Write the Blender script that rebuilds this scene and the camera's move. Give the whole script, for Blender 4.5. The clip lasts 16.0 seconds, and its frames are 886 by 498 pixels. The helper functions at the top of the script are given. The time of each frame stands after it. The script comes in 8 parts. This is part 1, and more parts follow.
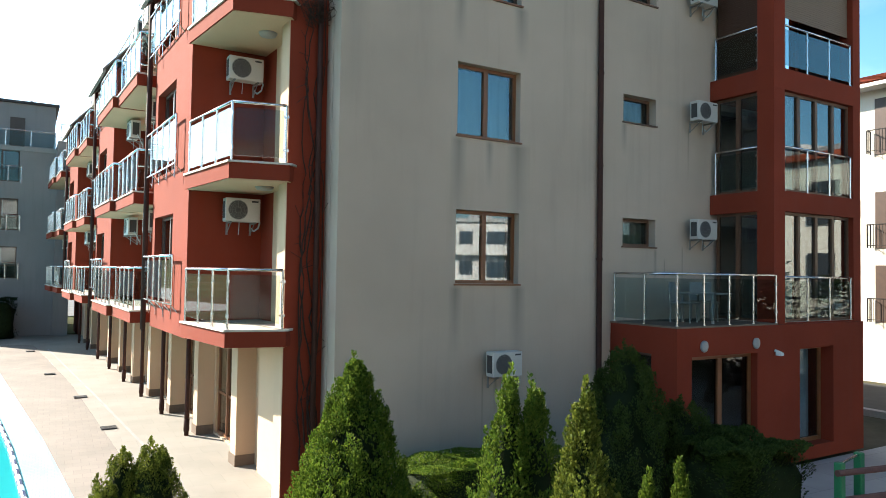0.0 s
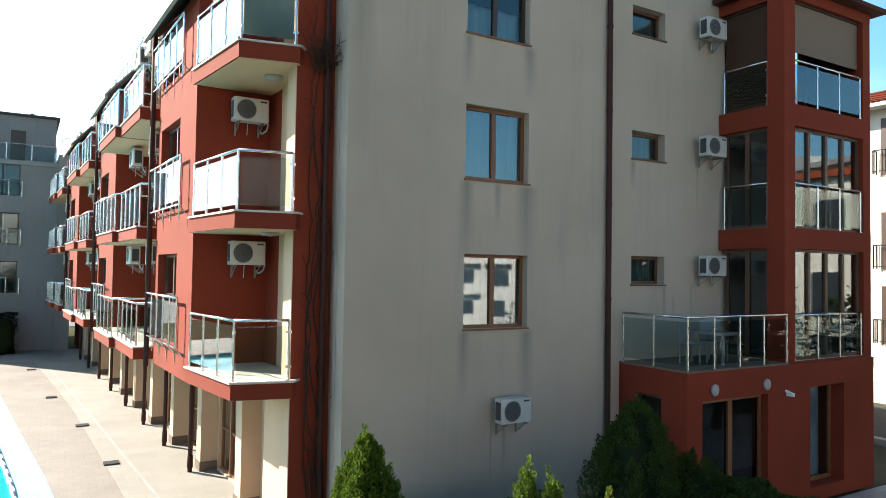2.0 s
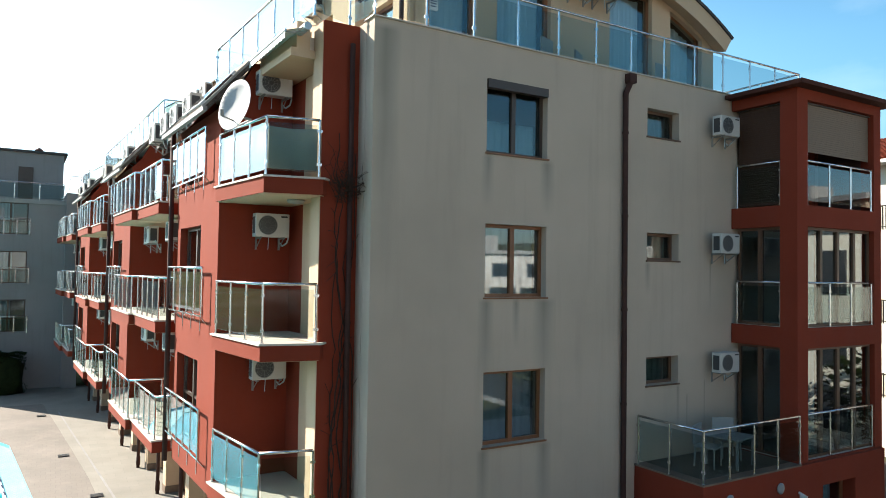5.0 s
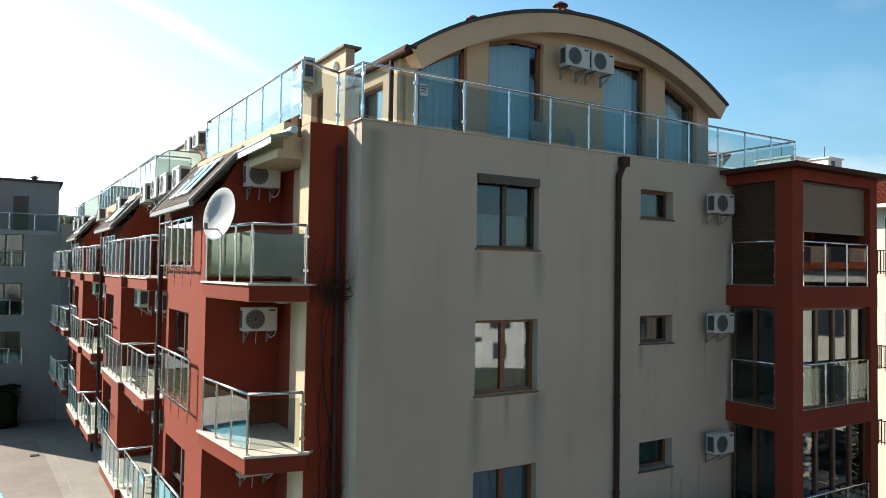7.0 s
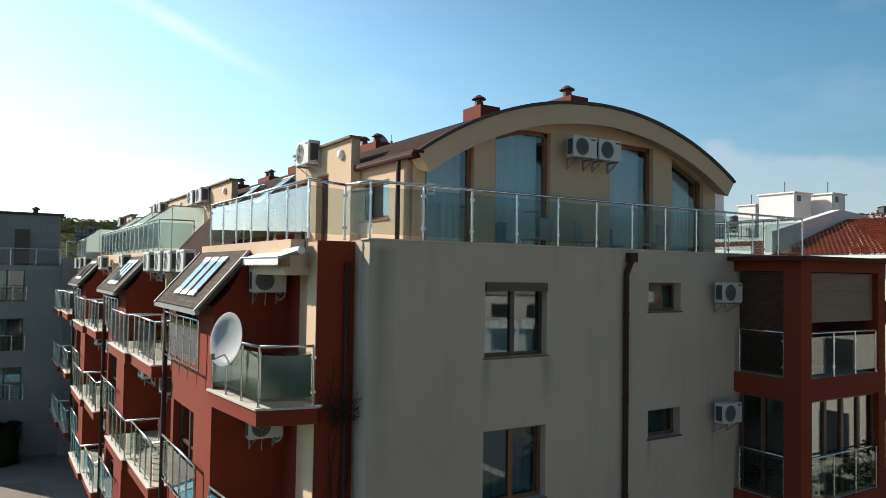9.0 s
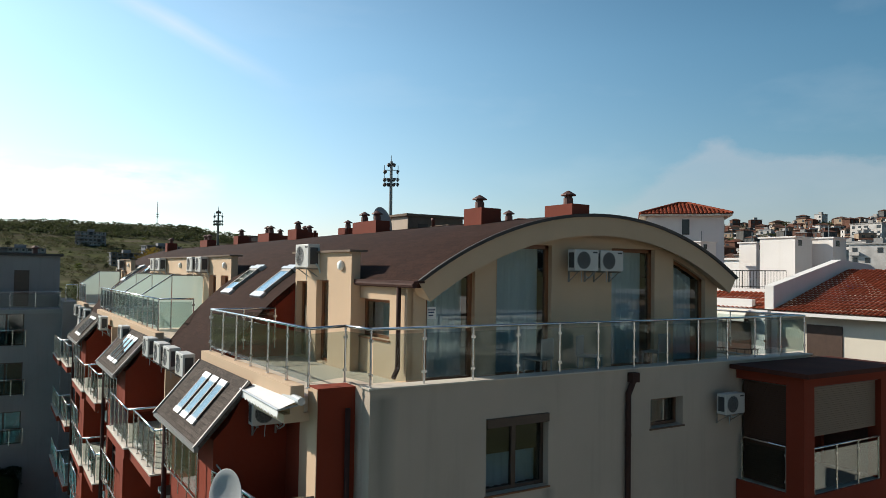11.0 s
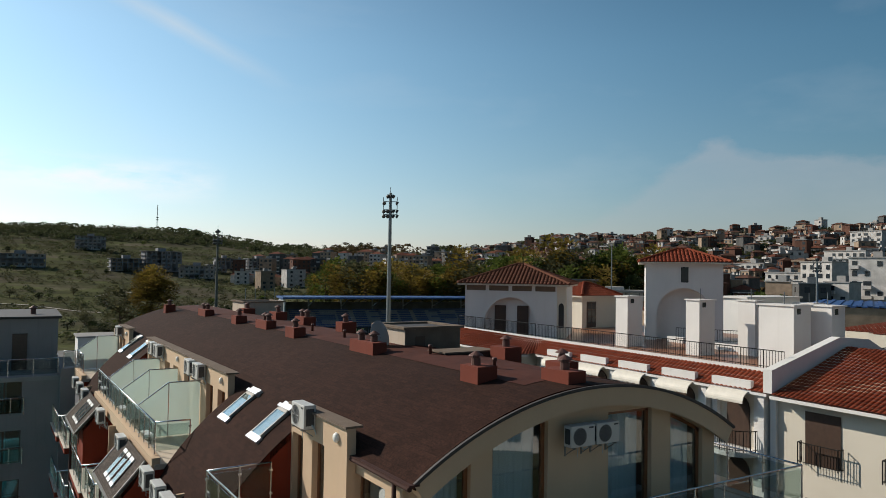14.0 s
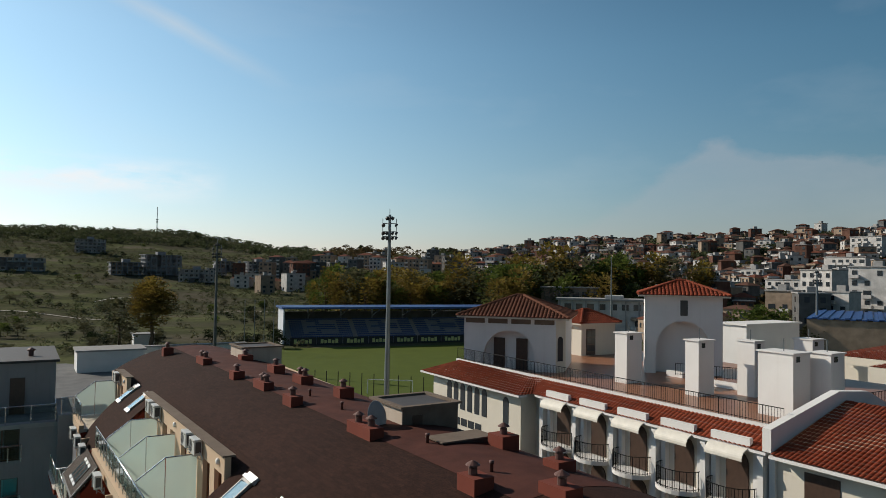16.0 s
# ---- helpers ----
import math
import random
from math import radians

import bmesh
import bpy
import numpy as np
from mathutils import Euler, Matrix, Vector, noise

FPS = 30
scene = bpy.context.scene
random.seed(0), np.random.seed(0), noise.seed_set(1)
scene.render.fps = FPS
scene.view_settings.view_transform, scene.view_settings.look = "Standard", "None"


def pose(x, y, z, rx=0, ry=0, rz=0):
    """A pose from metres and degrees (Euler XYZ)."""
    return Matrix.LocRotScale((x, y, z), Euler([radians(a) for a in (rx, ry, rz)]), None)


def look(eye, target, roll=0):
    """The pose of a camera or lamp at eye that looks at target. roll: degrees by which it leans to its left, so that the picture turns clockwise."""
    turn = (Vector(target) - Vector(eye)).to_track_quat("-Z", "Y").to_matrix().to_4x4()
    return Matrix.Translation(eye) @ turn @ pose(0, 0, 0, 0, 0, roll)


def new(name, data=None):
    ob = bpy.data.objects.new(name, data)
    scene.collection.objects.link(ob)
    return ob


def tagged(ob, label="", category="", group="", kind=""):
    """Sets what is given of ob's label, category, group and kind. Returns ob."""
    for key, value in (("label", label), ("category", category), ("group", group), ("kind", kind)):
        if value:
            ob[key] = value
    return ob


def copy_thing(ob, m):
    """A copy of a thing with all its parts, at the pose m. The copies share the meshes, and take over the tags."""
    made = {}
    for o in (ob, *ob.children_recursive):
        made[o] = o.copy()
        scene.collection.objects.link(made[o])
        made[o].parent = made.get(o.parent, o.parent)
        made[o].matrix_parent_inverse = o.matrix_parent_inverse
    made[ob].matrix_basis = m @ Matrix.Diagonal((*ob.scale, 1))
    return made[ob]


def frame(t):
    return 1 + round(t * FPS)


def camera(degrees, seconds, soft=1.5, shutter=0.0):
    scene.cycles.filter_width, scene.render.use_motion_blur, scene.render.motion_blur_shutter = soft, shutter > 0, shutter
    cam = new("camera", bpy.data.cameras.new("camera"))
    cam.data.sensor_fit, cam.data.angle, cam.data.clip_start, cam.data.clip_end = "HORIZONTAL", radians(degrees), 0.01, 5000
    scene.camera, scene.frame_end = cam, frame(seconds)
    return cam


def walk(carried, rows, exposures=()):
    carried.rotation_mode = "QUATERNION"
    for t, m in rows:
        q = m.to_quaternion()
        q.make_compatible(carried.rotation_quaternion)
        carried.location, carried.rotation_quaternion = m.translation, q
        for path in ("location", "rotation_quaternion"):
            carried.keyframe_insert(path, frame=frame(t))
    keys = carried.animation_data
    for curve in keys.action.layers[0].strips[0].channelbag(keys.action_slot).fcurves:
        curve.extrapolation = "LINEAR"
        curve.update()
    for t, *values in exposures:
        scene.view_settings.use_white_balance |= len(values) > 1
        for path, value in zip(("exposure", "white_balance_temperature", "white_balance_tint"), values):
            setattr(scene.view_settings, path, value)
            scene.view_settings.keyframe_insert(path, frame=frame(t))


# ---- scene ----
cam = camera(64.75, 16.0, soft=0.8)
YAW, PITCH, ROLL = -31.06, 1.90, -0.89
PATH = [
    (0.0, 0.000, 0.001, 4.200),
    (0.5, 0.053, 0.025, 4.392),
    (1.0, 0.042, 0.080, 4.587),
    (1.5, 0.000, 0.157, 4.791),
    (2.0, -0.063, 0.205, 5.040),
    (2.5, -0.151, 0.254, 5.322),
    (3.0, -0.265, 0.266, 5.655),
    (3.5, -0.441, 0.198, 6.009),
    (4.0, -0.538, 0.171, 6.410),
    (6.5, -0.420, 0.276, 8.621),
    (7.0, -0.324, 0.221, 9.095),
    (7.5, -0.308, 0.200, 9.578),
    (8.0, -0.352, 0.232, 10.073),
    (8.5, -0.413, 0.269, 10.593),
    (9.0, -0.458, 0.336, 11.145),
    (11.5, -0.505, 0.373, 14.336),
    (12.0, -0.508, 0.378, 14.977),
    (12.5, -0.490, 0.327, 15.620),
    (13.0, -0.488, 0.276, 16.287),
    (13.5, -0.503, 0.297, 16.943),
    (14.0, -0.517, 0.280, 17.586),
    (14.5, -0.527, 0.288, 18.220),
    (15.0, -0.504, 0.263, 18.920),
    (15.5, -0.470, 0.267, 19.630),
    (16.0, -0.477, 0.263, 20.297),
]
walk(cam, [(t, pose(x, y, z, 90 + PITCH, ROLL, YAW)) for t, x, y, z in PATH],
     [(0.0, 1.56), (4.0, 1.38), (6.5, 0.95), (7.0, 0.82), (9.0, 0.30), (11.5, -0.10), (16.0, -0.50)])

# ---- world, sun ----
SUN_DIR = Vector((-0.484, 0.718, 0.5)).normalized()  # towards the sun
sun_elevation = math.asin(SUN_DIR.z)
sun_azimuth = math.atan2(SUN_DIR.x, SUN_DIR.y)  # clockwise from +y
world = bpy.data.worlds.new("world")
scene.world = world
world.use_nodes = True
wn, wl = world.node_tree.nodes, world.node_tree.links
wn.clear()
w_out = wn.new("ShaderNodeOutputWorld")
w_bg = wn.new("ShaderNodeBackground")
w_sky = wn.new("ShaderNodeTexSky")
w_sky.sky_type = 'NISHITA'
w_sky.sun_disc = False
w_sky.sun_elevation = sun_elevation
w_sky.sun_rotation = sun_azimuth
SKY_TINT, HAZE, CLOUD = (0.83, 1.55, 1.66), 8.0, (15.0, 16.0, 16.6)
w_sky.air_density, w_sky.dust_density, w_sky.ozone_density = 1.1, 0.3, 1.6
# thin cirrus over the whole sky, and the bright haze that gathers round the sun
w_tc = wn.new("ShaderNodeTexCoord")
w_dir = w_tc.outputs["Generated"]


def w_math(op, a, b=None, c=None, clamp=False):
    k = wn.new("ShaderNodeMath")
    k.operation, k.use_clamp = op, clamp
    for i, v in enumerate((a, b, c)):
        if v is None:
            continue
        if isinstance(v, (int, float)):
            k.inputs[i].default_value = v
        else:
            wl.new(v, k.inputs[i])
    return k.outputs[0]


def w_dot(v):
    k = wn.new("ShaderNodeVectorMath")
    k.operation = 'DOT_PRODUCT'
    wl.new(w_dir, k.inputs[0])
    k.inputs[1].default_value = v
    return k.outputs["Value"]


def w_noise(scale, stretch, detail=6.0, rough=0.55, rot=(0, 0, 0)):
    m = wn.new("ShaderNodeMapping")
    m.inputs["Scale"].default_value = stretch
    m.inputs["Rotation"].default_value = rot
    k = wn.new("ShaderNodeTexNoise")
    k.inputs["Scale"].default_value, k.inputs["Detail"].default_value, k.inputs["Roughness"].default_value = scale, detail, rough
    wl.new(w_dir, m.inputs["Vector"])
    wl.new(m.outputs[0], k.inputs["Vector"])
    return k.outputs["Fac"]


def w_blend(fac, a, b, mode='MIX'):
    k = wn.new("ShaderNodeMixRGB")
    k.blend_type = mode
    for key, v in (("Fac", fac), ("Color1", a), ("Color2", b)):
        if isinstance(v, (int, float)):
            k.inputs[key].default_value = v
        elif isinstance(v, tuple):
            k.inputs[key].default_value = (*v, 1)
        else:
            wl.new(v, k.inputs[key])
    return k.outputs[0]


def sky_dir(az, el):
    a, e = radians(az), radians(el)
    return Vector((math.sin(a) * math.cos(e), math.cos(a) * math.cos(e), math.sin(e)))


up_z = w_dot((0, 0, 1))
round_sun = w_dot(tuple(Vector((SUN_DIR.x, SUN_DIR.y, 0)).normalized()))
low = w_math('POWER', w_math('SUBTRACT', 1.0, w_math('ABSOLUTE', up_z), None, True), 6.5)
sky_col = w_blend(1.0, w_sky.outputs[0], w_blend(low, SKY_TINT, (1.02, 0.90, 1.08)), 'MULTIPLY')
# deeper blue away from the sun
sky_col = w_blend(1.0, sky_col, w_math('MULTIPLY_ADD', round_sun, 0.46, 1.09), 'MULTIPLY')
# and deeper overhead
high = w_math('MULTIPLY', w_math('SUBTRACT', up_z, 0.30, None, True), 2.0, None, True)
sky_col = w_blend(high, sky_col, w_blend(1.0, sky_col, (0.32, 0.34, 0.40), 'MULTIPLY'))
# glare round the sun, and haze along the horizon that is brightest below the sun
sunward = w_math('MULTIPLY_ADD', w_dot(tuple(SUN_DIR)), 0.85, 0.10, True)
veil = w_math('MULTIPLY', w_math('POWER', sunward, 4.0), HAZE)
below = w_math('MULTIPLY_ADD', round_sun, 0.66, 0.37, True)
near_rim = w_math('POWER', w_math('SUBTRACT', 1.0, w_math('ABSOLUTE', up_z), None, True), 3.3)
veil = w_math('ADD', veil, w_math('MULTIPLY', w_math('MULTIPLY', near_rim, w_math('POWER', below, 1.8)), 10.2))
sky_col = w_blend(1.0, sky_col, w_blend(1.0, (0.985, 0.965, 1.0), veil, 'MULTIPLY'), 'ADD')
# wispy cirrus
wisp = w_math('MULTIPLY', w_math('SUBTRACT', w_noise(1.4, (2.0, 3.2, 8.0), 7, 0.55, (0.1, 0.25, 0.6)), 0.52, None, True), 0.4)
sky_col = w_blend(wisp, sky_col, CLOUD)
# an old vapour trail high on the sunny side, ragged and fading
t0, t1 = sky_dir(2.6, 20.7), sky_dir(16.4, 15.25)
t_n = t0.cross(t1).normalized()
t_m = (t0 + t1).normalized()
t_c = t_n.cross(t_m)
off = w_math('ABSOLUTE', w_math('ADD', w_dot(tuple(t_n)), w_math('MULTIPLY', w_math('SUBTRACT', w_noise(14.0, (1, 1, 1), 4), 0.5), 0.012)))
trail = w_math('MULTIPLY', w_math('SUBTRACT', 1.0, w_math('DIVIDE', off, 0.016), None, True), w_math('SUBTRACT', 1.0, w_math('MULTIPLY', w_math('ABSOLUTE', w_dot(tuple(t_c))), 6.0), None, True))
trail = w_math('MULTIPLY', trail, w_math('MULTIPLY', w_math('GREATER_THAN', w_dot(tuple(t_m)), 0.9), 0.46))
sky_col = w_blend(trail, sky_col, CLOUD)
# low cloud banks near the horizon
ba = sky_dir(56, 7.6)
b_side = w_dot((math.cos(radians(52)), -math.sin(radians(52)), 0.0))
b_edge = w_math('SUBTRACT', w_math('SUBTRACT', 0.178, w_math('MULTIPLY', w_math('MAXIMUM', w_math('MULTIPLY', b_side, -1.0), 0.0), 0.62)), w_math('MULTIPLY', w_math('MAXIMUM', b_side, 0.0), 0.12))
b_edge = w_math('ADD', b_edge, w_math('MULTIPLY', w_math('SUBTRACT', w_noise(9.0, (1, 1, 2.0), 7, 0.62), 0.5), 0.07))
bank = w_math('MULTIPLY', w_math('MULTIPLY', w_math('SUBTRACT', b_edge, up_z, None, True), 55.0, None, True), w_math('MULTIPLY', w_math('SUBTRACT', w_dot(tuple(ba)), 0.93, None, True), 22.0, None, True))
bank = w_math('MULTIPLY', bank, w_math('MULTIPLY_ADD', w_noise(4.0, (1, 1, 3.0), 6, 0.6), 0.9, 0.15, True))
sky_col = w_blend(w_math('MULTIPLY', bank, w_math('MULTIPLY', w_math('MULTIPLY_ADD', up_z, 4.2, 0.20, True), 0.6)), sky_col, (10.6, 10.7, 11.2))
bb = sky_dir(4.0, 6.8)
puff = w_math('MULTIPLY', w_math('SUBTRACT', w_dot(tuple(bb)), 0.985, None, True), 75.0, None, True)
puff = w_math('MULTIPLY', puff, w_math('MULTIPLY', w_math('SUBTRACT', w_noise(8.0, (1, 1, 3.4), 6, 0.6), 0.40, None, True), 5.0, None, True))
puff = w_math('MULTIPLY', puff, w_math('SUBTRACT', 1.0, w_math('DIVIDE', w_math('ABSOLUTE', w_math('SUBTRACT', up_z, 0.114)), 0.034), None, True))
sky_col = w_blend(w_math('MULTIPLY', puff, 0.95), sky_col, (21.0, 21.6, 22.0))
wl.new(sky_col, w_bg.inputs["Color"])
w_bg.inputs["Strength"].default_value = 0.059
wl.new(w_bg.outputs[0], w_out.inputs["Surface"])

sun_data = bpy.data.lights.new("sun", 'SUN')
sun_data.energy = 6.2
sun_data.angle = radians(0.55)
sun_data.color = (1.0, 0.91, 0.78)
sun = new("sun", sun_data)
sun.matrix_world = look(SUN_DIR * 200, (0, 0, 0))

# ---- materials ----


def mat_base(name, rough=0.8, metal=0.0):
    m = bpy.data.materials.new(name)
    m.use_nodes = True
    b = m.node_tree.nodes["Principled BSDF"]
    b.inputs["Roughness"].default_value = rough
    b.inputs["Metallic"].default_value = metal
    return m, m.node_tree.nodes, m.node_tree.links, b


def tex_coords(n, l, scale, rot=(0, 0, 0)):
    tc = n.new("ShaderNodeTexCoord")
    mp = n.new("ShaderNodeMapping")
    mp.inputs["Scale"].default_value = scale
    mp.inputs["Rotation"].default_value = rot
    l.new(tc.outputs["Object"], mp.inputs["Vector"])
    return mp.outputs[0]


def noise_tex(n, l, vec, scale, detail=4.0, rough=0.55):
    t = n.new("ShaderNodeTexNoise")
    t.inputs["Scale"].default_value = scale
    t.inputs["Detail"].default_value = detail
    t.inputs["Roughness"].default_value = rough
    l.new(vec, t.inputs["Vector"])
    return t.outputs["Fac"]


def ramp(n, l, fac, stops):
    r = n.new("ShaderNodeValToRGB")
    els = r.color_ramp.elements
    while len(els) < len(stops):
        els.new(0.5)
    for e, (p, c) in zip(els, stops):
        e.position = p
        e.color = (*c, 1)
    l.new(fac, r.inputs["Fac"])
    return r.outputs[0]


def mixc(n, l, fac, a, b, mode='MIX'):
    m = n.new("ShaderNodeMixRGB")
    m.blend_type = mode
    for key, v in (("Fac", fac), ("Color1", a), ("Color2", b)):
        if isinstance(v, (int, float)):
            m.inputs[key].default_value = v
        elif isinstance(v, tuple):
            m.inputs[key].default_value = (*v, 1)
        else:
            l.new(v, m.inputs[key])
    return m.outputs[0]


def bump(n, l, b, height, strength=0.3, dist=0.01):
    k = n.new("ShaderNodeBump")
    k.inputs["Strength"].default_value = strength
    k.inputs["Distance"].default_value = dist
    l.new(height, k.inputs["Height"])
    l.new(k.outputs[0], b.inputs["Normal"])


def scaled(c, k):
    return tuple(min(1.0, v * k) for v in c)


def drip_mask(n, l, drips):
    """Rain streaks that start at (x, z), with their width and length, and fade downwards."""
    tc, sp = n.new("ShaderNodeTexCoord"), n.new("ShaderNodeSeparateXYZ")
    l.new(tc.outputs["Object"], sp.inputs[0])

    def mt(op, a, b, c=None):
        k = n.new("ShaderNodeMath")
        k.operation, k.use_clamp = op, op in ('SUBTRACT', 'ADD')
        for i, v in enumerate((a, b, c)):
            if isinstance(v, (int, float)):
                k.inputs[i].default_value = v
            elif v is not None:
                l.new(v, k.inputs[i])
        return k.outputs[0]
    wob = noise_tex(n, l, tex_coords(n, l, (1, 1, 0.3)), 1.3, 4)
    total = None
    for x, z, w, ln in drips:
        off = n.new("ShaderNodeMath")
        off.operation = 'ABSOLUTE'
        l.new(mt('MULTIPLY_ADD', wob, w * 0.8, mt('MULTIPLY_ADD', sp.outputs["X"], 1.0, -x - w * 0.4)), off.inputs[0])
        across = mt('SUBTRACT', 1.0, mt('DIVIDE', off.outputs[0], w))
        fall = mt('MULTIPLY_ADD', sp.outputs["Z"], -1.0, z)
        start = mt('MULTIPLY', fall, 9.0)
        cl = n.new("ShaderNodeClamp")
        l.new(start, cl.inputs["Value"])
        along = mt('SUBTRACT', 1.0, mt('DIVIDE', fall, ln))
        one = mt('MULTIPLY', mt('MULTIPLY', across, cl.outputs[0]), along)
        total = one if total is None else mt('ADD', total, one)
    return total


def plaster(name, col, var=0.10, stain=(0.25, 0.22, 0.18), stain_amt=0.25, grain=60.0, drips=()):
    """Rendered wall: fine grain, broad patches and faint rain streaks."""
    m, n, l, b = mat_base(name, 0.9)
    v = tex_coords(n, l, (1, 1, 1))
    vs = tex_coords(n, l, (2.4, 2.4, 0.16))
    broad = noise_tex(n, l, v, 0.45, 5)
    fine = noise_tex(n, l, v, grain, 3)
    streak = noise_tex(n, l, vs, 1.6, 6, 0.65)
    c = ramp(n, l, broad, [(0.3, scaled(col, 1 - var)), (0.7, scaled(col, 1 + var))])
    sm = ramp(n, l, streak, [(0.52, (0, 0, 0)), (0.78, (stain_amt,) * 3)])
    c = mixc(n, l, sm, c, stain)
    g = ramp(n, l, fine, [(0.3, (0.93,) * 3), (0.7, (1.0,) * 3)])
    if drips:
        k = n.new("ShaderNodeMath")
        k.operation = 'MULTIPLY'
        l.new(drip_mask(n, l, drips), k.inputs[0])
        k.inputs[1].default_value = 0.62
        c = mixc(n, l, k.outputs[0], c, (0.15, 0.16, 0.135))
    c = mixc(n, l, 1.0, c, g, 'MULTIPLY')
    l.new(c, b.inputs["Base Color"])
    b.inputs["Specular IOR Level"].default_value = 0.2
    bump(n, l, b, fine, 0.35, 0.006)
    return m


def plain(name, col, rough=0.6, metal=0.0, var=0.12, scale=6.0, bumpy=0.1):
    m, n, l, b = mat_base(name, rough, metal)
    if rough >= 0.75:
        b.inputs["Specular IOR Level"].default_value = 0.12
    v = tex_coords(n, l, (1, 1, 1))
    f = noise_tex(n, l, v, scale, 5)
    f2 = noise_tex(n, l, v, scale * 14, 3)
    c = ramp(n, l, f, [(0.3, scaled(col, 1 - var)), (0.72, scaled(col, 1 + var))])
    c = mixc(n, l, 0.25, c, ramp(n, l, f2, [(0.3, scaled(col, 0.7)), (0.7, scaled(col, 1.2))]))
    l.new(c, b.inputs["Base Color"])
    if bumpy:
        bump(n, l, b, f2, bumpy, 0.004)
    return m


def coat(n, l, ior):
    """Schlick gloss, the same from both sides of a thin sheet."""
    lw = n.new("ShaderNodeLayerWeight")
    lw.inputs["Blend"].default_value = 0.5
    p, a = n.new("ShaderNodeMath"), n.new("ShaderNodeMath")
    p.operation, a.operation = 'POWER', 'MULTIPLY_ADD'
    f0 = ((ior - 1) / (ior + 1)) ** 2
    l.new(lw.outputs["Facing"], p.inputs[0])
    p.inputs[1].default_value = 4.0
    l.new(p.outputs[0], a.inputs[0])
    a.inputs[1].default_value, a.inputs[2].default_value = 1 - f0, f0
    return a.outputs[0]


def glass(name, tint=(0.9, 0.97, 0.95), ior=1.75, rough=0.02):
    """Thin sheet: see-through with a mirror-like coat that grows at grazing angles."""
    m = bpy.data.materials.new(name)
    m.use_nodes = True
    n, l = m.node_tree.nodes, m.node_tree.links
    n.clear()
    out = n.new("ShaderNodeOutputMaterial")
    tr, gl, mx = (n.new("ShaderNodeBsdfTransparent"), n.new("ShaderNodeBsdfGlossy"), n.new("ShaderNodeMixShader"))
    tr.inputs[0].default_value = (*tint, 1)
    gl.inputs["Roughness"].default_value = rough
    gl.inputs["Color"].default_value = (0.95, 0.98, 1, 1)
    l.new(coat(n, l, ior), mx.inputs[0])
    l.new(tr.outputs[0], mx.inputs[1])
    l.new(gl.outputs[0], mx.inputs[2])
    l.new(mx.outputs[0], out.inputs["Surface"])
    return m


def frosted(name, col=(0.78, 0.84, 0.82), amount=0.6):
    m = bpy.data.materials.new(name)
    m.use_nodes = True
    n, l = m.node_tree.nodes, m.node_tree.links
    n.clear()
    out = n.new("ShaderNodeOutputMaterial")
    tr, df, tl, mx, mx2, gl, fr, mx3 = (n.new("ShaderNodeBsdfTransparent"), n.new("ShaderNodeBsdfDiffuse"), n.new("ShaderNodeBsdfTranslucent"),
                                   n.new("ShaderNodeMixShader"), n.new("ShaderNodeMixShader"), n.new("ShaderNodeBsdfGlossy"), None, n.new("ShaderNodeMixShader"))
    df.inputs[0].default_value = (*col, 1)
    tl.inputs[0].default_value = (*col, 1)
    tr.inputs[0].default_value = (0.85, 0.93, 0.92, 1)
    gl.inputs["Roughness"].default_value = 0.15
    mx.inputs[0].default_value = 0.5
    l.new(df.outputs[0], mx.inputs[1])
    l.new(tl.outputs[0], mx.inputs[2])
    mx2.inputs[0].default_value = amount
    l.new(tr.outputs[0], mx2.inputs[1])
    l.new(mx.outputs[0], mx2.inputs[2])
    l.new(coat(n, l, 1.45), mx3.inputs[0])
    l.new(mx2.outputs[0], mx3.inputs[1])
    l.new(gl.outputs[0], mx3.inputs[2])
    l.new(mx3.outputs[0], out.inputs["Surface"])
    return m


def shingles(name, dark, light, sx=1.0, sy=0.14):
    """Felt shingles in staggered courses."""
    m, n, l, b = mat_base(name, 0.95)
    tc = n.new("ShaderNodeTexCoord")
    mp = n.new("ShaderNodeMapping")
    l.new(tc.outputs["UV"], mp.inputs["Vector"])
    br = n.new("ShaderNodeTexBrick")
    br.inputs["Scale"].default_value = 1.0
    br.inputs["Brick Width"].default_value = 0.33 * sx
    br.inputs["Row Height"].default_value = sy
    br.inputs["Mortar Size"].default_value = 0.006
    br.inputs["Mortar Smooth"].default_value = 0.4
    br.inputs["Color1"].default_value = (*dark, 1)
    br.inputs["Color2"].default_value = (*light, 1)
    br.inputs["Mortar"].default_value = (*scaled(dark, 0.78), 1)
    l.new(mp.outputs[0], br.inputs["Vector"])
    v = tex_coords(n, l, (1, 1, 1))
    g = noise_tex(n, l, v, 0.35, 5)
    gr = noise_tex(n, l, v, 26, 3, 0.7)
    c = mixc(n, l, 1.0, br.outputs["Color"], ramp(n, l, g, [(0.3, (0.75,) * 3), (0.7, (1.0,) * 3)]), 'MULTIPLY')
    c = mixc(n, l, 1.0, c, ramp(n, l, gr, [(0.36, (0.42,) * 3), (0.64, (1.18,) * 3)]), 'MULTIPLY')
    l.new(c, b.inputs["Base Color"])
    b.inputs["Specular IOR Level"].default_value = 0.12
    bump(n, l, b, br.outputs["Fac"], -0.5, 0.012)
    return m


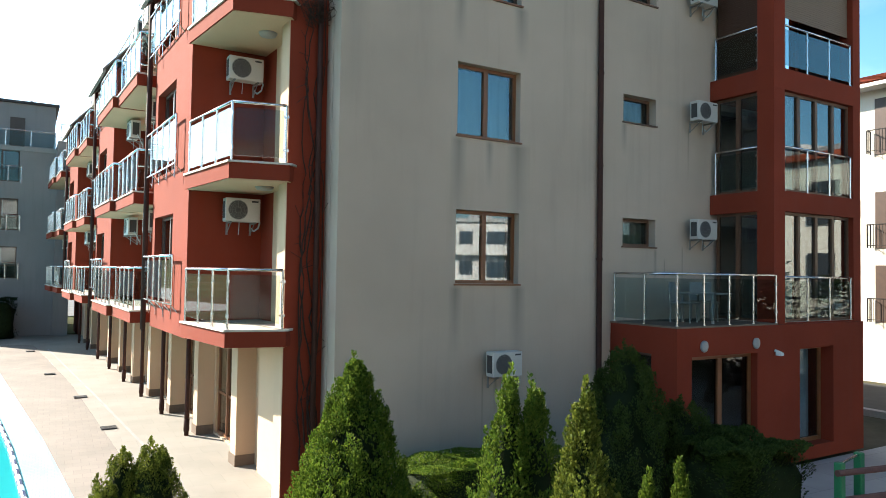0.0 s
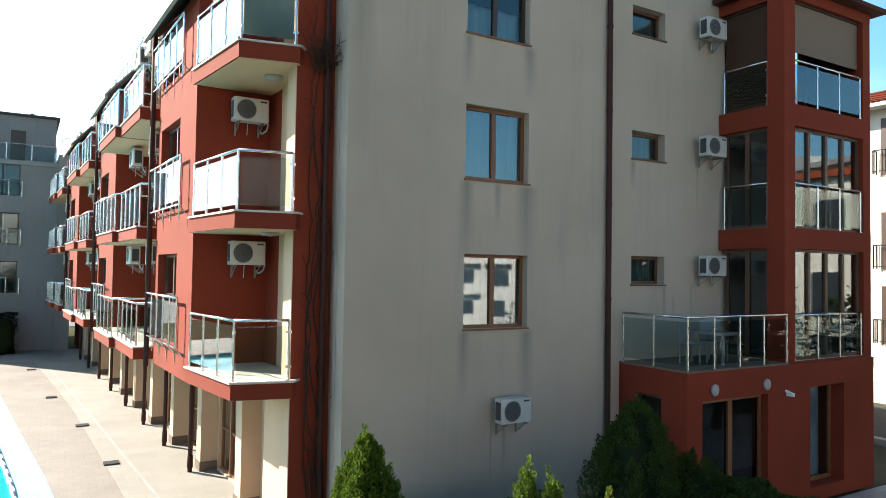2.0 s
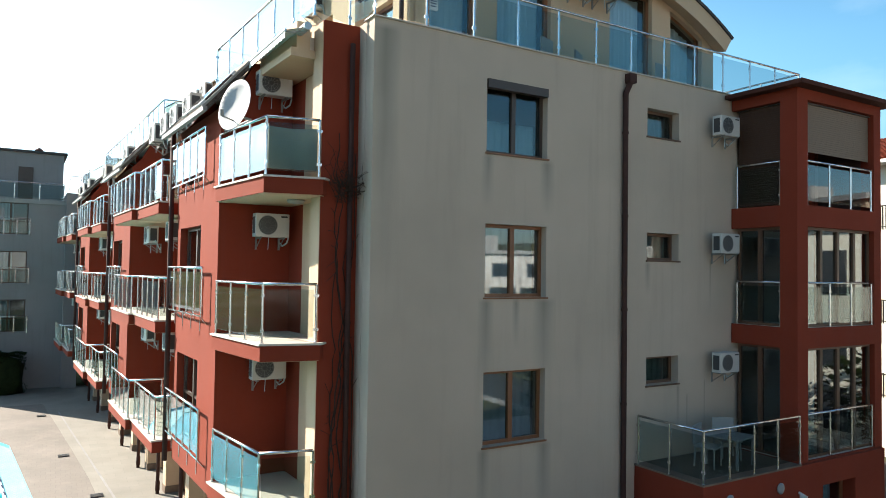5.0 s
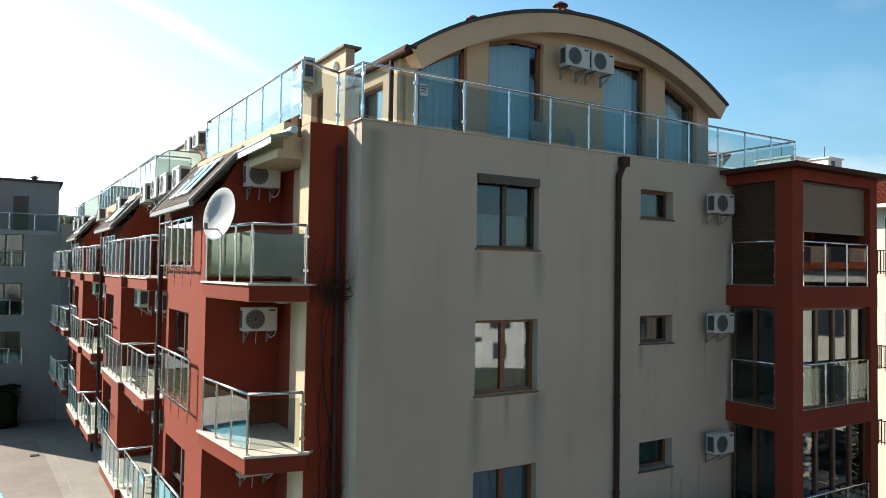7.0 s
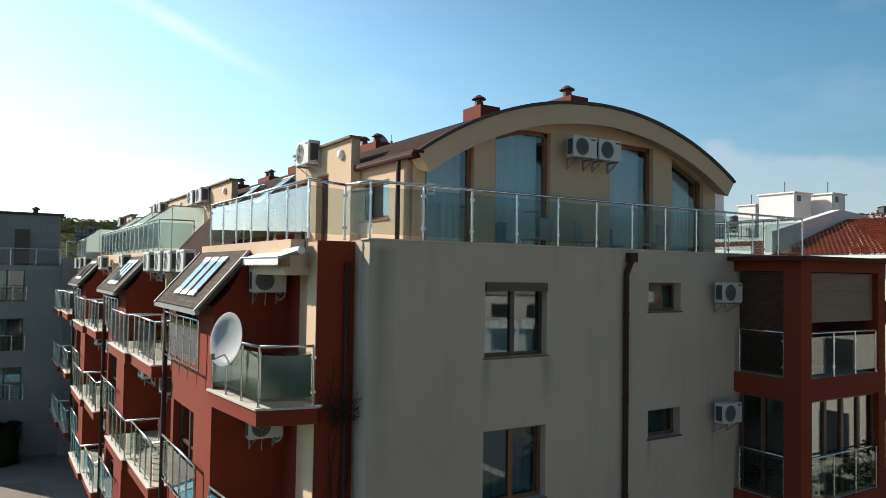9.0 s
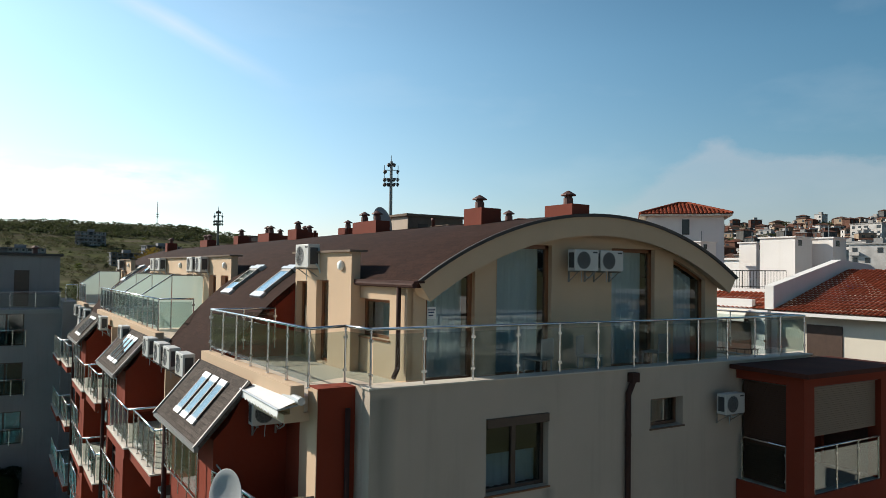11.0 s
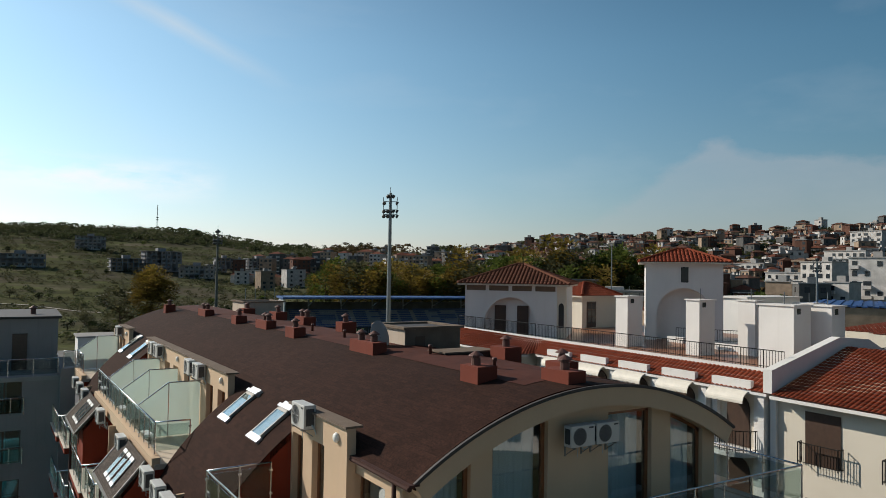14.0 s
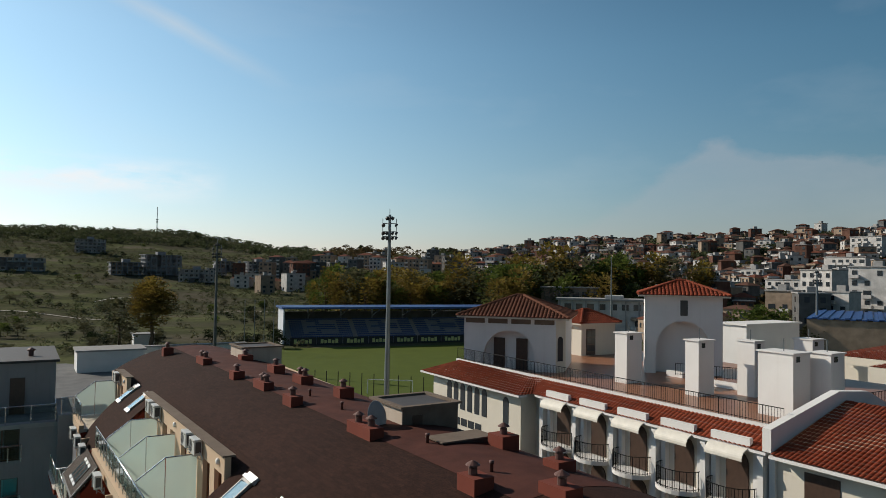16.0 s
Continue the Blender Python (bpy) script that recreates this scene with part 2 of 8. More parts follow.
BEIGE = (0.49, 0.405, 0.328)
M_BEIGE = plaster("beige_plaster", BEIGE, 0.07, (0.22, 0.18, 0.14), 0.3)
M_GABLE = plaster("weathered_gable_plaster", BEIGE, 0.08, (0.30, 0.24, 0.19), 0.22, drips=[
    (7.0, 6.8, 0.2, 1.9), (8.4, 6.8, 0.32, 2.2), (6.98, 3.99, 0.16, 1.5), (8.42, 3.99, 0.22, 1.8), (7.7, 6.8, 0.10, 1.0),
    (8.42, 9.56, 0.2, 1.2), (7.0, 9.56, 0.16, 1.1), (7.9, 2.3, 0.06, 1.1), (7.6, 2.3, 0.03, 1.6), (11.3, 7.6, 0.10, 0.8),
    (12.3, 4.84, 0.06, 1.3), (12.6, 4.6, 0.03, 1.4), (13.2, 4.9, 0.03, 1.6), (4.8, 11.6, 0.3, 5.0), (13.4, 7.7, 0.04, 1.2)])
M_CREAM = plaster("cream_plaster", (0.56, 0.41, 0.28), 0.06, (0.4, 0.35, 0.26), 0.15)
M_RED = plaster("brick_red_plaster", (0.215, 0.036, 0.017), 0.10, (0.18, 0.05, 0.035), 0.25)
M_GREY = plaster("grey_plaster", (0.285, 0.265, 0.262), 0.08, (0.14, 0.14, 0.15), 0.3)
M_WHITE = plaster("white_plaster", (0.70, 0.68, 0.655), 0.05, (0.5, 0.47, 0.42), 0.14)
M_IVORY = plaster("ivory_plaster", (0.64, 0.59, 0.50), 0.04, (0.5, 0.44, 0.36), 0.12)
# floors and partitions behind glass, indoor gloom put into their colour
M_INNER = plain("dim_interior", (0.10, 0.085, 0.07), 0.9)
M_TILE = plain("pale_tile_edge", (0.54, 0.49, 0.42), 0.6, 0, 0.08, 9)
M_CHROME = plain("stainless_steel", (0.62, 0.63, 0.64), 0.26, 1.0, 0.05, 12, 0)
M_GLASS = glass("clear_rail_glass", (0.76, 0.82, 0.815), 1.27)
M_PANE = glass("window_glass", (0.62, 0.70, 0.72), 2.2)
M_PANEDIM = glass("dim_window_glass", (0.62, 0.70, 0.72), 1.7)
# annex panes tinted dark in place of the dark garden they would mirror
M_PANEDARK = glass("darkened_glass", (0.40, 0.44, 0.45), 1.38)
M_FROST = frosted("frosted_glass", (0.64, 0.71, 0.67), 0.62)
M_WOODFR = plain("brown_window_frame", (0.20, 0.075, 0.028), 0.42, 0, 0.2, 5)
M_WOODDK = plain("dark_brown_window_frame", (0.115, 0.055, 0.030), 0.5, 0, 0.2, 5)
M_DARKFR = plain("dark_frame", (0.06, 0.035, 0.025), 0.4, 0, 0.2, 5)
M_PIPE = plain("brown_downpipe", (0.06, 0.030, 0.025), 0.75, 0.0, 0.15, 5)
M_SHING = shingles("brown_shingles", (0.036, 0.0152, 0.0100), (0.051, 0.0218, 0.0145))
M_SHINGG = shingles("grey_brown_shingles", (0.095, 0.078, 0.068), (0.14, 0.115, 0.10), 0.8, 0.1)
M_FELT = plain("red_roofing_felt", (0.078, 0.028, 0.020), 0.85, 0, 0.3, 1.2)
M_FLASH = plain("dark_metal_flashing", (0.05, 0.042, 0.04), 0.7, 0.0, 0.2, 4)
M_CHIM = plaster("chimney_red", (0.170, 0.043, 0.027), 0.12, (0.12, 0.04, 0.03), 0.4)
M_CAP = plain("dark_cowl", (0.115, 0.05, 0.038), 0.6, 0.2)
M_AC = plain("white_ac_casing", (0.53, 0.52, 0.49), 0.45, 0, 0.05, 3)
M_ACGR = plain("grey_grille", (0.22, 0.22, 0.215), 0.5, 0, 0.1, 3)
M_ACDARK = plain("dark_fan", (0.05, 0.05, 0.052), 0.6)
M_COPING = plain("weathered_coping", (0.17, 0.13, 0.10), 0.85, 0, 0.2, 2)
M_STEELBR = plain("galvanised_bracket", (0.24, 0.235, 0.225), 0.6, 0.3)
M_CURTAIN = plain("net_curtain", (0.42, 0.50, 0.53), 0.9, 0, 0.06, 3)
M_AWNING = plain("white_awning", (0.72, 0.72, 0.70), 0.8, 0, 0.06, 3)
M_BLIND = plain("brown_blind", (0.075, 0.039, 0.026), 0.8, 0, 0.1, 4)
M_TANSLAT = plain("tan_slat", (0.205, 0.140, 0.095), 0.7, 0, 0.1, 4)
M_DISH = plain("grey_dish", (0.30, 0.295, 0.285), 0.5, 0, 0.06, 3)
M_CANOPY = plain("pale_canopy_sheet", (0.64, 0.60, 0.52), 0.6, 0, 0.1, 3)
M_DISHG = plain("dull_grey_dish", (0.30, 0.31, 0.32), 0.6, 0, 0.08, 3)
M_SCREEN = plain("grey_green_cloth", (0.27, 0.285, 0.24), 0.9, 0, 0.12, 5)
M_DRAPE = plain("pale_drape", (0.66, 0.74, 0.78), 0.9, 0, 0.06, 3)
M_ALU = plain("skylight_aluminium", (0.50, 0.51, 0.52), 0.35, 0.6, 0.08, 6)
M_VINE = plain("bare_vine", (0.045, 0.028, 0.022), 0.9, 0, 0.3, 8)
M_PANESHEEN = plain("pane_sheen_grey", (0.14, 0.155, 0.165), 0.8, 0, 0.08, 3)
M_TERRTILE = plain("terrace_tiles", (0.55, 0.48, 0.39), 0.55, 0, 0.1, 2)


def paving(name, c1, c2, w, h, joint=0.008):
    m, n, l, b = mat_base(name, 0.8)
    v = tex_coords(n, l, (1, 1, 1), (0, 0, radians(2)))
    br = n.new("ShaderNodeTexBrick")
    br.inputs["Scale"].default_value = 1
    br.inputs["Brick Width"].default_value = w
    br.inputs["Row Height"].default_value = h
    br.inputs["Mortar Size"].default_value = joint
    br.inputs["Color1"].default_value = (*c1, 1)
    br.inputs["Color2"].default_value = (*c2, 1)
    br.inputs["Mortar"].default_value = (*scaled(c1, 0.84), 1)
    l.new(v, br.inputs["Vector"])
    d = noise_tex(n, l, v, 0.5, 6, 0.6)
    c = mixc(n, l, 1.0, br.outputs["Color"], ramp(n, l, d, [(0.3, (0.78,) * 3), (0.65, (1.0,) * 3)]), 'MULTIPLY')
    l.new(c, b.inputs["Base Color"])
    return m


M_PAVE = paving("cream_paving", (0.245, 0.228, 0.196), (0.268, 0.246, 0.211), 0.6, 0.6, 0.004)
M_DECK = paving("tan_deck_tiles", (0.20, 0.172, 0.148), (0.22, 0.188, 0.160), 0.3, 0.3, 0.005)
M_CONC = paving("grey_concrete_slabs", (0.36, 0.36, 0.36), (0.40, 0.40, 0.40), 1.2, 1.2, 0.01)


def ground_mat():
    m, n, l, b = mat_base("meadow_ground", 1.0)
    b.inputs["Specular IOR Level"].default_value = 0.0
    v = tex_coords(n, l, (1, 1, 1))
    vy = tex_coords(n, l, (0.012, 0.05, 0.05), (0, 0, 0.5))
    a = noise_tex(n, l, v, 0.018, 8, 0.6)
    s = noise_tex(n, l, vy, 1.0, 6, 0.6)
    f = noise_tex(n, l, v, 0.5, 6, 0.7)
    # grass and earth tones, lightened and greyed to stand in for haze on the hills
    c = ramp(n, l, a, [(0.36, (0.140, 0.122, 0.092)), (0.46, (0.112, 0.110, 0.073)), (0.54, (0.130, 0.142, 0.068)), (0.66, (0.185, 0.162, 0.122))])
    c = mixc(n, l, ramp(n, l, s, [(0.42, (0, 0, 0)), (0.60, (0.65,) * 3)]), c, (0.068, 0.070, 0.042))
    c = mixc(n, l, 1.0, c, ramp(n, l, f, [(0.3, (0.55,) * 3), (0.7, (1.0,) * 3)]), 'MULTIPLY')
    l.new(c, b.inputs["Base Color"])
    return m


M_GROUND = ground_mat()
M_PITCH = plain("pitch_grass", (0.075, 0.098, 0.014), 0.95, 0, 0.12, 0.25)


def leaf_mat(name, c1, c2, c3):
    m, n, l, b = mat_base(name, 0.75)
    b.inputs["Specular IOR Level"].default_value = 0.15
    g = n.new("ShaderNodeNewGeometry")
    v = tex_coords(n, l, (1, 1, 1))
    f = noise_tex(n, l, v, 3.2, 3)
    c = ramp(n, l, g.outputs["Random Per Island"], [(0.0, c1), (0.5, c2), (1.0, c3)])
    c = mixc(n, l, 1.0, c, ramp(n, l, f, [(0.3, (0.6,) * 3), (0.7, (1.0,) * 3)]), 'MULTIPLY')
    l.new(c, b.inputs["Base Color"])
    tl, mx, out = n.new("ShaderNodeBsdfTranslucent"), n.new("ShaderNodeMixShader"), n["Material Output"]
    l.new(c, tl.inputs["Color"])
    mx.inputs[0].default_value = 0.42
    l.new(b.outputs[0], mx.inputs[1])
    l.new(tl.outputs[0], mx.inputs[2])
    l.new(mx.outputs[0], out.inputs["Surface"])
    return m


M_THUJA = leaf_mat("thuja_leaf", (0.055, 0.10, 0.012), (0.10, 0.17, 0.018), (0.19, 0.25, 0.034))
M_THUJAY = leaf_mat("olive_thuja_leaf", (0.07, 0.10, 0.014), (0.125, 0.16, 0.022), (0.23, 0.25, 0.045))
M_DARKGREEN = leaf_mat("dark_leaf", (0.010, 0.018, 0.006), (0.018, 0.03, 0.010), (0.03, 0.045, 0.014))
# conifer green with the shade it grows in put into the colour
M_SHADEGREEN = leaf_mat("shaded_conifer_leaf", (0.030, 0.055, 0.012), (0.055, 0.090, 0.018), (0.085, 0.125, 0.028))
# leaf colours for the far trees and scrub, lifted in place of haze
M_TREE = leaf_mat("tree_leaf", (0.055, 0.083, 0.020), (0.104, 0.137, 0.027), (0.146, 0.171, 0.039))
M_AUTUMN = leaf_mat("autumn_leaf", (0.156, 0.120, 0.031), (0.252, 0.186, 0.036), (0.180, 0.114, 0.036))
M_OLIVE = leaf_mat("olive_scrub", (0.084, 0.089, 0.046), (0.120, 0.118, 0.060), (0.144, 0.137, 0.072))
M_RUST = leaf_mat("rusty_leaf", (0.069, 0.055, 0.028), (0.115, 0.083, 0.034), (0.127, 0.076, 0.034))
M_SCRUB = leaf_mat("scrub_leaf", (0.055, 0.068, 0.029), (0.081, 0.096, 0.042), (0.107, 0.120, 0.055))
M_BARK = plain("bark", (0.09, 0.065, 0.045), 0.95, 0, 0.3, 9, 0.4)
M_IRON = plain("black_iron", (0.025, 0.022, 0.02), 0.5, 0.6)
M_CLAY = plain("clay_roof_tile", (0.22, 0.048, 0.022), 0.75, 0, 0.35, 1.5)
M_CLAYOLD = plain("weathered_clay_tile", (0.15, 0.06, 0.036), 0.85, 0, 0.35, 1.1)
M_TERRA = plain("terracotta_deck", (0.26, 0.115, 0.06), 0.35, 0, 0.15, 1.0)
M_DOORW = plain("brown_door", (0.055, 0.029, 0.018), 0.5, 0, 0.25, 4)
M_GALV = plain("galvanised_mast", (0.19, 0.205, 0.21), 0.5, 0.5)
M_STEELDK = plain("dull_dark_steel", (0.10, 0.105, 0.10), 0.6, 0.3)
M_BLUE = plain("blue_steel", (0.026, 0.075, 0.22), 0.5, 0, 0.15, 1.0)
M_SEAT = plain("blue_seats", (0.045, 0.075, 0.19), 0.6, 0, 0.1, 2)
M_SEATP = plain("pale_seats", (0.22, 0.24, 0.28), 0.6, 0, 0.05, 2)
M_SEATW = plain("white_seats", (0.55, 0.57, 0.6), 0.6, 0, 0.05, 2)
M_SIGN = plain("pale_yellow_sign_paint", (0.55, 0.56, 0.22), 0.6)
M_BLACK = plain("black_board", (0.012, 0.012, 0.013), 0.5)
M_LETTER = plain("letter_white", (0.75, 0.76, 0.72), 0.6)
M_WINDARK = plain("far_window", (0.03, 0.036, 0.042), 0.15, 0, 0.2, 1)
M_GREENP = plain("green_paint", (0.02, 0.19, 0.075), 0.5, 0, 0.15, 5)
M_MAROON = plain("maroon_wood", (0.12, 0.045, 0.035), 0.6, 0, 0.2, 6)
M_CONCR = plain("raw_concrete", (0.30, 0.29, 0.28), 0.9, 0, 0.15, 1.2)
M_ROAD = plain("asphalt", (0.055, 0.055, 0.056), 0.9, 0, 0.15, 2)
M_YARD = plain("worn_asphalt", (0.15, 0.148, 0.145), 0.9, 0, 0.25, 0.3)
M_DUST = plain("dusty_track", (0.34, 0.31, 0.26), 0.95, 0, 0.15, 0.5)


def water_mat():
    m, n, l, b = mat_base("pool_water", 0.04)
    b.inputs["Base Color"].default_value = (0.02, 0.33, 0.36, 1)
    b.inputs["IOR"].default_value = 1.33
    v = tex_coords(n, l, (1, 1, 1))
    bump(n, l, b, noise_tex(n, l, v, 2.5, 3), 0.12, 0.03)
    return m


M_WATER = water_mat()
M_POOLTILE = paving("pool_tiles", (0.22, 0.62, 0.72), (0.26, 0.66, 0.76), 0.12, 0.12, 0.008)
M_ROPEW = plain("white_float", (0.75, 0.75, 0.75), 0.5)
M_ROPEB = plain("navy_float", (0.03, 0.04, 0.12), 0.5)

# ---- mesh helpers ----


def to_mesh(name, bm, material, smooth=False):
    me = bpy.data.meshes.new(name)
    bm.to_mesh(me)
    bm.free()
    me.materials.append(material)
    if smooth:
        for p in me.polygons:
            p.use_smooth = True
    return me


def part(name, bm, material, parent=None, label="", smooth=False):
    ob = new(name, to_mesh(name, bm, material, smooth))
    ob.parent = parent
    if label:
        ob["label"] = label
    return ob


def share(name, me, parent, m, label=""):
    """One more object on a mesh that exists."""
    ob = new(name, me)
    ob.parent = parent
    ob.matrix_basis = m
    if label:
        ob["label"] = label
    return ob


def thing(name, label, category, group="", kind="", at=(0, 0, 0)):
    e = new(name)
    e.location = at
    return tagged(e, label, category, group, kind)


def box(bm, x0, x1, y0, y1, z0, z1, m=None):
    vs = [bm.verts.new(p) for p in ((x0, y0, z0), (x1, y0, z0), (x1, y1, z0), (x0, y1, z0), (x0, y0, z1), (x1, y0, z1), (x1, y1, z1), (x0, y1, z1))]
    if m is not None:
        for v in vs:
            v.co = m @ v.co
    for f in ((3, 2, 1, 0), (4, 5, 6, 7), (0, 1, 5, 4), (1, 2, 6, 5), (2, 3, 7, 6), (3, 0, 4, 7)):
        bm.faces.new([vs[i] for i in f])
    return vs


def bmbox(*a, m=None):
    bm = bmesh.new()
    box(bm, *a, m=m)
    return bm


def bevelled(bm, w=0.01, seg=2):
    bmesh.ops.bevel(bm, geom=bm.edges[:], offset=w, segments=seg, affect='EDGES', profile=0.5)
    return bm


def prism(bm, pts, z0, z1):
    """Upright prism over a plan polygon (counter-clockwise)."""
    lo = [bm.verts.new((x, y, z0)) for x, y in pts]
    hi = [bm.verts.new((x, y, z1)) for x, y in pts]
    bm.faces.new(lo[::-1])
    bm.faces.new(hi)
    k = len(pts)
    for i in range(k):
        bm.faces.new((lo[i], lo[(i + 1) % k], hi[(i + 1) % k], hi[i]))
    return bm


def tube(bm, a, b, r, seg=8):
    a, b = Vector(a), Vector(b)
    d = (b - a)
    q = d.to_track_quat('Z', 'Y').to_matrix()
    rings = []
    for c in (a, b):
        rings.append([bm.verts.new(c + q @ Vector((r * math.cos(t), r * math.sin(t), 0))) for t in (2 * math.pi * i / seg for i in range(seg))])
    for i in range(seg):
        bm.faces.new((rings[0][i], rings[0][(i + 1) % seg], rings[1][(i + 1) % seg], rings[1][i]))
    bm.faces.new(rings[0][::-1])
    bm.faces.new(rings[1])


def cord(bm, pts, r, seg=6, taper=1.0):
    """A bent round bar through the points, in one piece."""
    pts = [Vector(p) for p in pts]
    rings = []
    for i, p in enumerate(pts):
        d = (pts[min(i + 1, len(pts) - 1)] - pts[max(i - 1, 0)])
        q = d.to_track_quat('Z', 'Y').to_matrix()
        k = r * (1 + (taper - 1) * i / max(1, len(pts) - 1))
        rings.append([bm.verts.new(p + q @ Vector((k * math.cos(t), k * math.sin(t), 0))) for t in (2 * math.pi * j / seg for j in range(seg))])
    for a, b in zip(rings, rings[1:]):
        for j in range(seg):
            bm.faces.new((a[j], a[(j + 1) % seg], b[(j + 1) % seg], b[j]))
    bm.faces.new(rings[0][::-1])
    bm.faces.new(rings[-1])


def lathe(bm, profile, at=(0, 0, 0), seg=12):
    """Solid of revolution round z; profile is a list of (radius, height)."""
    rings = []
    for r, z in profile:
        rings.append([bm.verts.new((at[0] + r * math.cos(2 * math.pi * i / seg), at[1] + r * math.sin(2 * math.pi * i / seg), at[2] + z)) for i in range(seg)])
    for a, b in zip(rings, rings[1:]):
        for i in range(seg):
            bm.faces.new((a[i], a[(i + 1) % seg], b[(i + 1) % seg], b[i]))
    bm.faces.new(rings[0][::-1])
    bm.faces.new(rings[-1])


def wall_panel(bm, o, d, length, z0, z1, thick, holes=()):
    """Upright wall from o along the unit plan direction d; the outer face lies on the line, the body to its left.
    holes: (u0, u1, z0, z1), going right through."""
    d = Vector((d[0], d[1], 0)).normalized()
    nrm = Vector((-d.y, d.x, 0))
    us = sorted({0.0, length, *[h[0] for h in holes], *[h[1] for h in holes]})
    zs = sorted({z0, z1, *[h[2] for h in holes], *[h[3] for h in holes]})
    o = Vector((o[0], o[1], 0))
    cache = {}

    def vert(i, j, k):
        if (i, j, k) not in cache:
            p = o + d * us[i] + nrm * (thick * k)
            cache[i, j, k] = bm.verts.new((p.x, p.y, zs[j]))
        return cache[i, j, k]

    def solid(i, j):
        if not (0 <= i < len(us) - 1 and 0 <= j < len(zs) - 1):
            return False
        cu, cz = (us[i] + us[i + 1]) / 2, (zs[j] + zs[j + 1]) / 2
        return not any(h[0] < cu < h[1] and h[2] < cz < h[3] for h in holes)
    for i in range(len(us) - 1):
        for j in range(len(zs) - 1):
            if not solid(i, j):
                continue
            bm.faces.new((vert(i, j, 0), vert(i + 1, j, 0), vert(i + 1, j + 1, 0), vert(i, j + 1, 0)))
            bm.faces.new((vert(i, j + 1, 1), vert(i + 1, j + 1, 1), vert(i + 1, j, 1), vert(i, j, 1)))
            if not solid(i - 1, j):
                bm.faces.new((vert(i, j, 1), vert(i, j, 0), vert(i, j + 1, 0), vert(i, j + 1, 1)))
            if not solid(i + 1, j):
                bm.faces.new((vert(i + 1, j, 0), vert(i + 1, j, 1), vert(i + 1, j + 1, 1), vert(i + 1, j + 1, 0)))
            if not solid(i, j - 1):
                bm.faces.new((vert(i, j, 1), vert(i + 1, j, 1), vert(i + 1, j, 0), vert(i, j, 0)))
            if not solid(i, j + 1):
                bm.faces.new((vert(i, j + 1, 0), vert(i + 1, j + 1, 0), vert(i + 1, j + 1, 1), vert(i, j + 1, 1)))
    return bm

# ---- building kit: windows, railings, air conditioners ----


def frame_matrix(o, d, u, inset=0.0, z=0.0):
    """Axes along a wall: x along it, y into it, z up."""
    d = Vector((d[0], d[1], 0)).normalized()
    nrm = Vector((-d.y, d.x, 0))
    p = Vector((o[0], o[1], 0)) + d * u + nrm * inset
    return Matrix(((d.x, nrm.x, 0, p.x), (d.y, nrm.y, 0, p.y), (0, 0, 1, z), (0, 0, 0, 1)))


mesh_cache = {}


def cached(key, make):
    if key not in mesh_cache:
        mesh_cache[key] = make()
    return mesh_cache[key]


def unit_panel(material):
    return cached(("panel", material.name), lambda: to_mesh("panel", bmbox(0, 1, -0.5, 0.5, 0, 1), material))


def curtain_mesh(w, h, material):
    def make():
        bm = bmesh.new()
        k = max(8, int(w / 0.035))
        cols = []
        for i in range(k + 1):
            x = w * i / k
            y = 0.025 * math.sin(i * 1.15) + 0.012 * math.sin(i * 0.41)
            cols.append([bm.verts.new((x, y, 0)), bm.verts.new((x, y * 0.8, h))])
        for a, b in zip(cols, cols[1:]):
            bm.faces.new((a[0], b[0], b[1], a[1]))
        return to_mesh("curtain", bm, material, True)
    return cached(("curtain", round(w, 2), round(h, 2), material.name), make)


